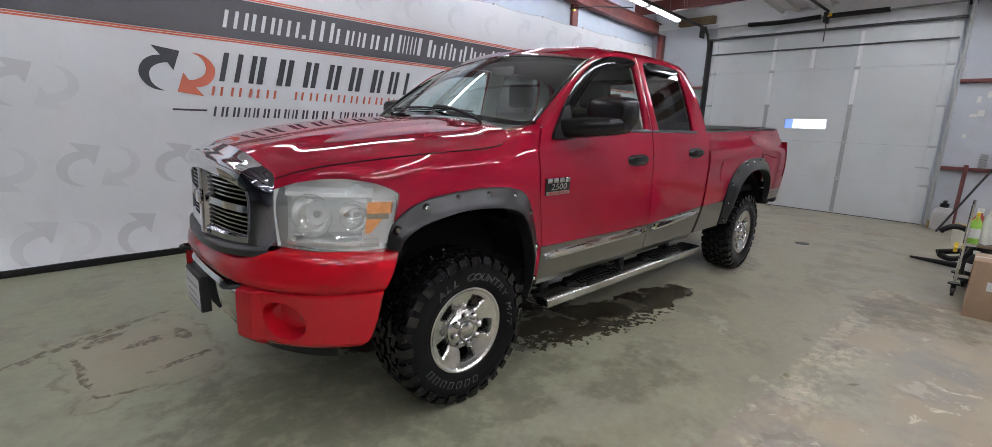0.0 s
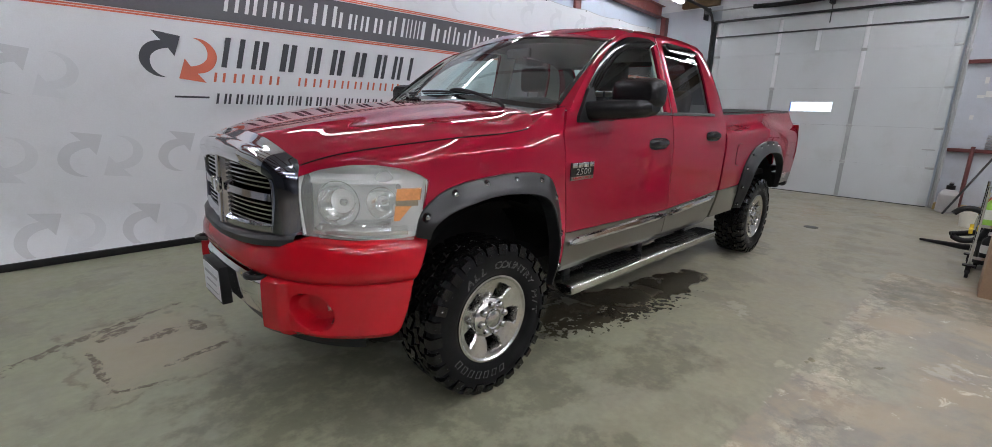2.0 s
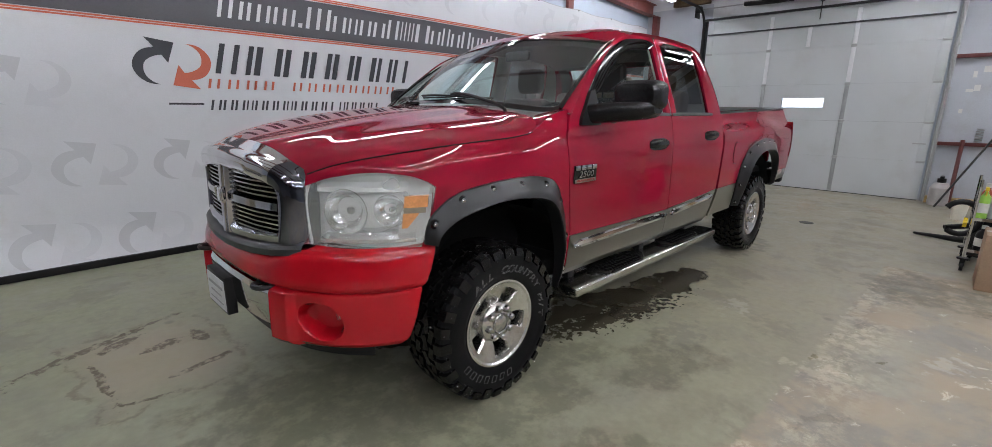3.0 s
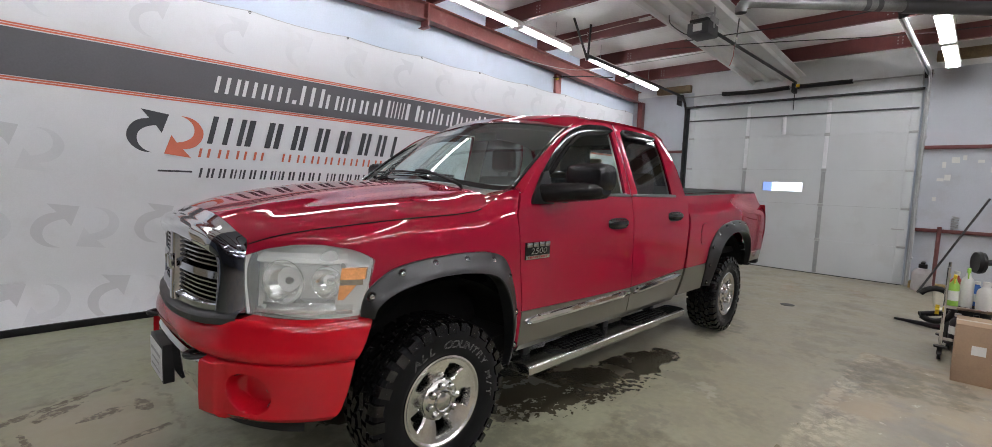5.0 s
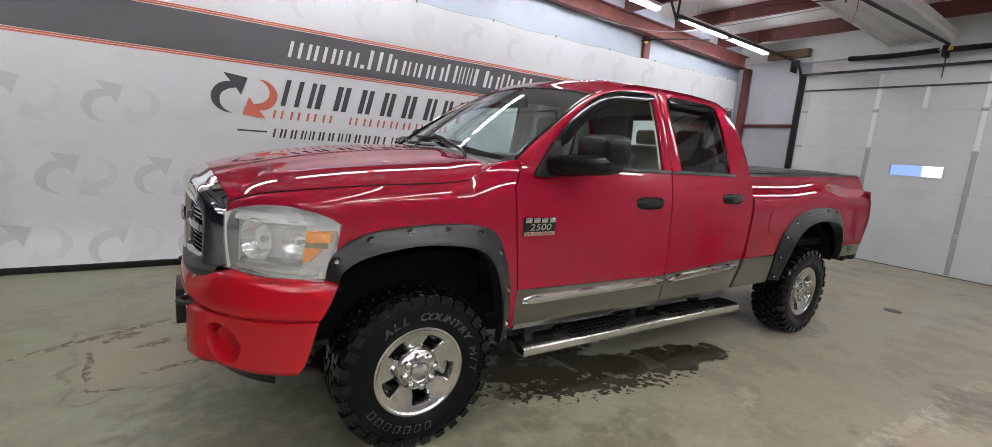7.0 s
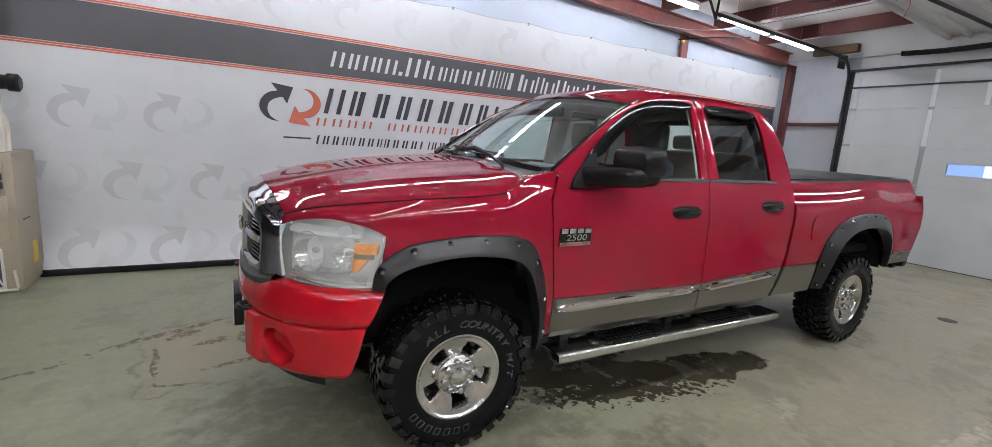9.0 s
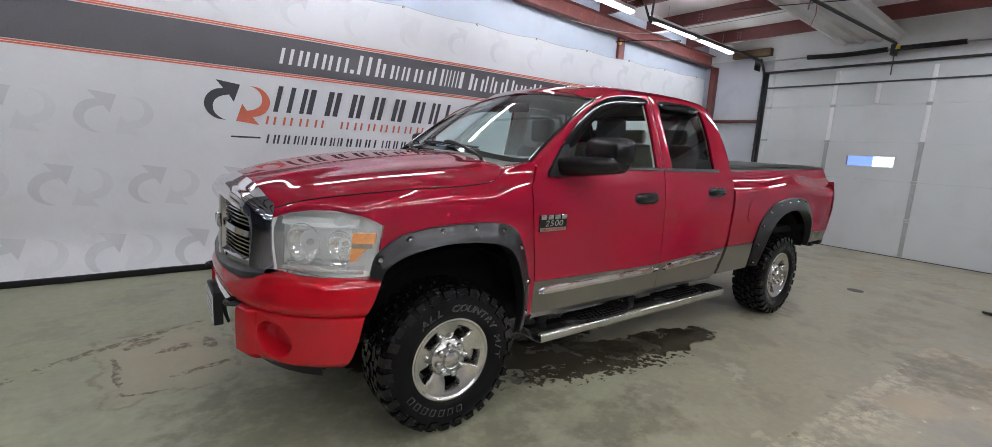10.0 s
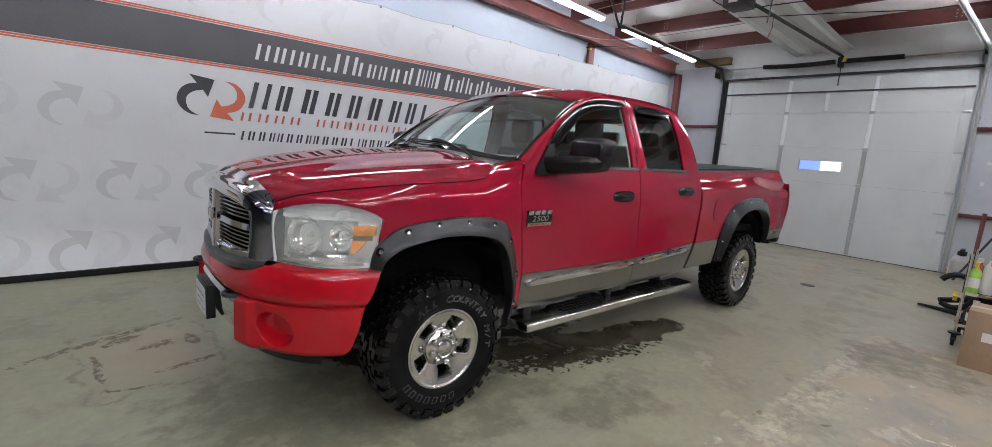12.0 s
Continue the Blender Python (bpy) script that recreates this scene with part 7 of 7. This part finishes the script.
mirrored("chrome_moulding", lambda: moulding(0.63, 1.865, 0.737, 0.748), M_CHROME, df, "chrome side moulding")
mirrored("chrome_moulding", lambda: moulding(1.92, 2.77, 0.745, 0.795), M_CHROME, dr, "chrome side moulding")


def handle(x0, x1, z):
    bm = loftm([[side(x, z + dz * (1 - 0.35 * abs(2 * (x - x0) / (x1 - x0) - 1) ** 4), o * (1 - abs(2 * (x - x0) / (x1 - x0) - 1) ** 4)) for x in ys_range(x0, x1, 18)] for dz, o in ((-0.030, 0.0), (-0.026, 0.028), (-0.004, 0.046), (0.018, 0.044), (0.030, 0.028), (0.033, 0.0))], 19)
    return bm


def handle_cup(xc, zc):
    """The hollow behind the grip, with rounded corners."""
    line = [(math.copysign(abs(math.cos(a)) ** 0.6, math.cos(a)) * 0.138, math.copysign(abs(math.sin(a)) ** 0.6, math.sin(a)) * 0.041) for a in [k * 2 * math.pi / 28 for k in range(29)]]
    return loftm([[side(xc + x * f, zc + z * f, 0.0025) for x, z in line] for f in (0.02, 0.5, 1.0)], 29)


mirrored("handle", lambda: handle(1.49, 1.76, 1.306), M_SATIN, df, "black door handle")
mirrored("handle", lambda: handle(2.455, 2.72, 1.338), M_SATIN, dr, "black door handle")
mirrored("handle_cup", lambda: handle_cup(1.625, 1.304), M_GLOSSBLACK, df)
mirrored("handle_cup", lambda: handle_cup(2.588, 1.336), M_GLOSSBLACK, dr)

# badge: plain blocks above, number and words below
LAY = pose(0, 0, 0, 90, 0, 0)
badge = part("badge", rim_in(loftm([[side(x, z, 0.006) for x in (0.585, 0.70, 0.812)] for z in (1.124, 1.175, 1.226)], 3), (0, 0.006, 0)), M_GLOSSBLACK, df[0], "chrome and black name badge")
for k in range(4):
    x = 0.592 + k * 0.056
    part("chrome_block", boxm(x, x + 0.046, -flank(0.7, 1.2) - 0.013, -flank(0.7, 1.2) - 0.005, 1.197, 1.226, 0.003), M_CHROME, badge)
part("badge_number", word("2500", 0.052, Matrix.Translation((0.70, -flank(0.7, 1.17) - 0.009, 1.171)) @ Matrix.Diagonal((1.45, 1, 1, 1)) @ LAY, 0.002, shear=0.15), M_CHROME, badge)
part("badge_strip", boxm(0.590, 0.808, -flank(0.7, 1.13) - 0.009, -flank(0.7, 1.13) - 0.004, 1.124, 1.146), M_STEEL, badge)
part("badge_words", word("HEAVY DUTY", 0.020, Matrix.Translation((0.70, -flank(0.7, 1.13) - 0.010, 1.135)) @ Matrix.Diagonal((1.5, 1, 1, 1)) @ LAY, 0.001), M_BADGERED, badge)


# ---- tow mirrors ----
def mirror_arm():
    """The stout lower arm, swelling outwards."""
    rings, bm = [], bmesh.new()
    for x, y, z, rx, rz in ((0.765, 0.930, 1.512, 0.040, 0.042), (0.775, 0.965, 1.518, 0.060, 0.056), (0.82, 1.05, 1.526, 0.078, 0.060), (0.865, 1.14, 1.534, 0.086, 0.058), (0.905, 1.23, 1.542, 0.090, 0.055), (0.925, 1.28, 1.548, 0.080, 0.047), (0.933, 1.305, 1.553, 0.050, 0.028)):
        rings.append([bm.verts.new((x + math.copysign(abs(math.cos(a)) ** 0.6, math.cos(a)) * rx, -y, z + math.copysign(abs(math.sin(a)) ** 0.6, math.sin(a)) * rz)) for a in [k * 2 * math.pi / 24 for k in range(24)]])
    ring_faces(bm, rings)
    return bm


def mirror_head():
    """A deep housing with rounded corners, open towards the back for the glass."""
    rings, bm = [], bmesh.new()
    for x, w, h in ((0.862, 0.095, 0.045), (0.868, 0.122, 0.064), (0.884, 0.140, 0.077), (0.915, 0.149, 0.085), (0.955, 0.151, 0.088), (0.990, 0.149, 0.086), (0.997, 0.144, 0.081), (0.991, 0.138, 0.075), (0.975, 0.134, 0.071)):
        rings.append([bm.verts.new((x, -1.180 - math.copysign(abs(math.cos(a)) ** 0.5, math.cos(a)) * w, 1.624 + math.copysign(abs(math.sin(a)) ** 0.5, math.sin(a)) * h)) for a in [k * 2 * math.pi / 36 for k in range(36)]])
    ring_faces(bm, rings)
    return bm


tm = mirrored("tow_mirror", mirror_arm, M_SATIN, TT, "black tow mirror folded out")
mirrored("mirror_head", mirror_head, M_SATIN, tm)
mirrored("mirror_glass", lambda: boxm(0.976, 0.980, -1.31, -1.05, 1.552, 1.684), M_CHROME, tm)
mirrored("hinge_line", lambda: tubem([(0.845 + 0.09 * math.cos(a), -1.075, 1.528 + 0.061 * math.sin(a)) for a in [k * 2 * math.pi / 24 for k in range(25)]], 0.003, 5), M_DARK, tm)
mirrored("mirror_base", lambda: loftm([[side(x, z, o) for x, z in ((0.648, 1.455), (0.655, 1.49), (0.725, 1.570), (0.795, 1.650))] for o in (0.0, 0.022)] + [[side(x, z, 0.024) for x, z in ((0.84, 1.455), (0.84, 1.50), (0.84, 1.58), (0.84, 1.662))], [side(x, z, 0.0) for x, z in ((0.846, 1.455), (0.846, 1.50), (0.846, 1.58), (0.846, 1.662))]], 10), M_BLACK, tm)

# ---- step bars ----
def step_bar():
    bm = bmesh.new()
    rings = []
    for x, s in ((0.650, 0.80), (0.656, 0.95), (0.668, 1.0), (1.2, 1.0), (2.2, 1.0), (2.868, 1.0), (2.880, 0.95), (2.886, 0.80)):
        rings.append([bm.verts.new((x, -0.912 + math.copysign(abs(math.cos(a)) ** 0.62, math.cos(a)) * 0.106 * s, 0.428 + math.copysign(abs(math.sin(a)) ** 0.42, math.sin(a)) * 0.036 * s)) for a in [k * 2 * math.pi / 28 for k in range(28)]])
    ring_faces(bm, rings)
    return bm


st = mirrored("step_bar", step_bar, M_STEEL, TT, "stainless oval step bar")


def tread_pad(x0, x1):
    """A rubber pad with pointed ends that folds over the bar's outer edge, studded on top."""
    bm = bmesh.new()
    out = [(x0, -0.93), (x0 + 0.10, -1.000), (x1 - 0.10, -1.000), (x1, -0.93), (x1, -0.88), (x1 - 0.08, -0.832), (x0 + 0.08, -0.832), (x0, -0.88)]
    flat(bm, [(x, y, 0.462) for x, y in out], (0, 0, 0.018))
    box(bm, x0 + 0.14, x1 - 0.14, -1.010, -0.990, 0.450, 0.474, 0.006)
    rnd = random.Random(9)
    for i in range(int((x1 - x0 - 0.16) / 0.040)):
        for j in range(4):
            x, y = x0 + 0.09 + i * 0.040 + (0.012 if j % 2 else 0), -0.985 + j * 0.038
            box(bm, x, x + 0.024, y, y + 0.022, 0.479, 0.489 + rnd.uniform(-0.002, 0.002))
    return bm


for a, b in ((0.95, 1.62), (1.95, 2.60)):
    mirrored("tread_pad", lambda: tread_pad(a, b), M_WETRUBBER, st, "black studded tread pad")
for x in (0.80, 1.75, 2.52):
    mirrored("step_bracket", lambda: joined(tubem([(x, -0.90, 0.43), (x, -0.72, 0.50), (x, -0.50, 0.55)], 0.022, 6), boxm(x - 0.035, x + 0.035, -0.860, -0.835, 0.45, 0.60, 0.006)), M_BLACK, st)

# ---- wheels ----
TR = 0.438


def tyre():
    prof = [(0.231, -0.118), (0.252, -0.132), (0.275, -0.142), (0.33, -0.150), (0.375, -0.147), (0.405, -0.136), (0.418, -0.118), (0.420, 0.0), (0.418, 0.118), (0.405, 0.136), (0.33, 0.150), (0.252, 0.132), (0.238, 0.118)]
    return lathe(bmesh.new(), prof, 72)


def tread():
    bm = bmesh.new()
    N = 30
    rnd = random.Random(4)
    for i in range(N):
        a = 360 / N * i
        for w, l, y, skew, ph in ((0.034, 0.040, -0.030, 18, 0.0), (0.034, 0.036, 0.032, -18, 0.45), (0.036, 0.034, -0.074, -12, 0.5), (0.036, 0.034, 0.076, 12, 0.95)):
            m = pose(0, 0, 0, 0, -(a + 360 / N * ph), 0) @ Matrix.Translation((0.418, y, 0)) @ pose(0, 0, 0, skew + rnd.uniform(-4, 4), 0, 0)
            box(bm, 0, TR - 0.418, -w / 2, w / 2, -l, l, m=m)
        for s, ph in ((-1, 0.15), (1, 0.65)):
            long = 0.060 if (i + (s > 0)) % 2 else 0.042
            b = pose(0, 0, 0, 0, -(a + 360 / N * ph), 0)
            bmb = [(0.410, 0.096), (TR, 0.096), (TR - 0.003, 0.128), (0.428, 0.146), (0.428 - long, 0.157), (0.425 - long, 0.146)]
            va = [bm.verts.new(b @ Vector((r, s * y, -0.030))) for r, y in bmb]
            vb = [bm.verts.new(b @ Vector((r, s * y, 0.022))) for r, y in bmb]
            ring_faces(bm, [va, vb])
    return bm


def rim():
    """Barrel and lip of the wheel seen from outside (towards -y), with five windows between wide spokes."""
    bm = lathe(bmesh.new(), [(0.232, 0.11), (0.226, -0.02), (0.226, -0.098), (0.236, -0.112), (0.248, -0.122), (0.252, -0.126), (0.250, -0.134), (0.240, -0.136), (0.228, -0.128)], 60)
    return bm


def face():
    bm = bmesh.new()
    N = 120
    radii = [0.085, 0.105, 0.118, 0.135, 0.155, 0.175, 0.192, 0.205, 0.216, 0.230]
    deep = [-0.088, -0.090, -0.094, -0.100, -0.106, -0.112, -0.117, -0.121, -0.125, -0.129]

    def inside(r, a):
        d = abs((a + 36) % 72 - 36)
        hw = 0.052 + 0.25 * (r - 0.118)
        return 0.118 <= r <= 0.205 and r * math.sin(radians(d)) < hw * 0.78

    g = []
    for r, dd in zip(radii, deep):
        g.append([bm.verts.new((r * math.cos(radians(360 * i / N)), dd, r * math.sin(radians(360 * i / N)))) for i in range(N)])
    for j in range(len(radii) - 1):
        for i in range(N):
            rm, am = (radii[j] + radii[j + 1]) / 2, 360 * (i + 0.5) / N
            if inside(rm, am + ROT) and j not in (0, 1):
                continue
            bm.faces.new((g[j][i], g[j][(i + 1) % N], g[j + 1][(i + 1) % N], g[j + 1][i]))
    es = [e for e in bm.edges if e.is_boundary and 0.09 < (e.verts[0].co.xz.length + e.verts[1].co.xz.length) / 2 < 0.225]
    # a bright chamfer round each window, then its deep wall
    for deep_in, pull in ((0.012, 0.16), (0.046, 0.08)):
        r = bmesh.ops.extrude_edge_only(bm, edges=es)
        es = [q for q in r["geom"] if isinstance(q, bmesh.types.BMEdge)]
        for v in (q for q in r["geom"] if isinstance(q, bmesh.types.BMVert)):
            a = math.degrees(math.atan2(v.co.z, v.co.x)) + ROT
            d = (a + 36) % 72 - 36
            v.co.y += deep_in
            c = Vector((0.160 * math.cos(radians(a - d - ROT)), v.co.y, 0.160 * math.sin(radians(a - d - ROT))))
            v.co = v.co.lerp(c, pull)
    return bm


ROT = 82


def shrunk(bm):
    for v in bm.verts:
        v.co.x *= 0.968
        v.co.z *= 0.968
    return bm


def lower_profile(bm):
    for v in bm.verts:
        r = math.hypot(v.co.x, v.co.z)
        k = (0.231 + (r - 0.231) * 0.937) / r
        v.co.x *= k
        v.co.z *= k
    return bm


def wheel_parts():
    w = part("wheel", shrunk(rim()), M_ALLOY, truck, "polished five-spoke alloy wheel with mud-terrain tyre")
    part("spoke_face", shrunk(face()), M_ALLOY, w, angle=28)
    part("tyre", lower_profile(tyre()), M_RUBBER, w, "black mud-terrain tyre with white letters")
    part("tread", lower_profile(tread()), M_WETRUBBER, w, "wet chunky tread blocks", 20)
    part("centre_cap", joined(latem([(0.0, -0.142), (0.034, -0.140), (0.052, -0.130), (0.070, -0.128), (0.096, -0.118), (0.109, -0.104), (0.113, -0.088)], 40), latem([(0.045, -0.136), (0.052, -0.140), (0.057, -0.132)], 30)), M_CAP, w, "chrome centre cap")
    for k in range(8):
        a = radians(k * 45 + 10)
        part("lug_nut", joined(tubem([(0.083 * math.cos(a), -0.112, 0.083 * math.sin(a)), (0.083 * math.cos(a), -0.138, 0.083 * math.sin(a))], 0.0185, 8), tubem([(0.083 * math.cos(a), -0.138, 0.083 * math.sin(a)), (0.083 * math.cos(a), -0.146, 0.083 * math.sin(a))], [0.0185, 0.010], 8)), M_CAP, w)
    part("brake_drum", latem([(0.0, -0.03), (0.15, -0.03), (0.165, -0.01), (0.165, 0.05)], 28), M_DARK, w)
    return w


def water_beads(seed):
    """Drops left on the shoulder blocks and the upper tread."""
    rnd, bm = random.Random(seed), bmesh.new()
    for k in range(230):
        a, e = rnd.uniform(0, 2 * math.pi), rnd.uniform(0.0016, 0.0034)
        r, y = (TR + 0.001, rnd.uniform(-0.126, 0.06)) if k % 3 else (rnd.uniform(0.372, 0.426), -0.156)
        c = Vector((r * math.cos(a), y, r * math.sin(a)))
        tip = [bm.verts.new(c + Vector(d) * e) for d in ((1, 0, 0), (0, 1, 0), (-1, 0, 0), (0, -1, 0), (0, 0, 1), (0, 0, -1))]
        for i in range(4):
            bm.faces.new((tip[i], tip[(i + 1) % 4], tip[4]))
            bm.faces.new((tip[(i + 1) % 4], tip[i], tip[5]))
    return bm


def letters_on(w, text, start, step, r, size, bars=False):
    for k, ch in enumerate(text):
        if ch == " ":
            continue
        a = start - k * step
        m = pose(0, 0, 0, 0, -a, 0) @ Matrix.Translation((r, -0.1515, 0)) @ pose(0, 0, 0, 90, 0, 0) @ pose(0, 0, 0, 0, 0, -90)
        if bars:
            bm = tubem([m @ Vector(p) for p in ((-0.017, -0.018, 0), (0.013, -0.018, 0), (0.017, 0.018, 0), (-0.013, 0.018, 0), (-0.017, -0.018, 0))], 0.0013, 5)
            part("letter_bar", bm, M_LETTER, w)
        else:
            part("letter", word(ch, size, m @ Matrix.Diagonal((1.3, 1, 1, 1)), outline=0.0007, shear=0.25), M_LETTER, w)


wheels = {}
for nm, x, s, spin in (("fl", 0.0, -1, 0), ("rl", 4.07, -1, 20)):
    w = wheel_parts()
    w.matrix_basis = pose(x + (0.025 if nm == "fl" else 0.01), -0.838 if nm == "fl" else -0.840, 0.425, 0, spin, -1.0 if nm == "fl" else 0.0)
    tagged(part("water_drops", lower_profile(water_beads(len(wheels) + 3)), M_DROP, w, angle=80), "beads of water on the tread", kind="stuff")
    letters_on(w, "ALL COUNTRY M/T", 128, 9.4, 0.304, 0.054)
    letters_on(w, "#######", -80, 11.0, 0.304, 0.05, True)
    wheels[nm] = w
for nm, x in (("fl", 0.0), ("rl", 4.07)):
    c = copy_thing(wheels[nm], pose(x, 0.895, 0.425, 0, 0, 180))
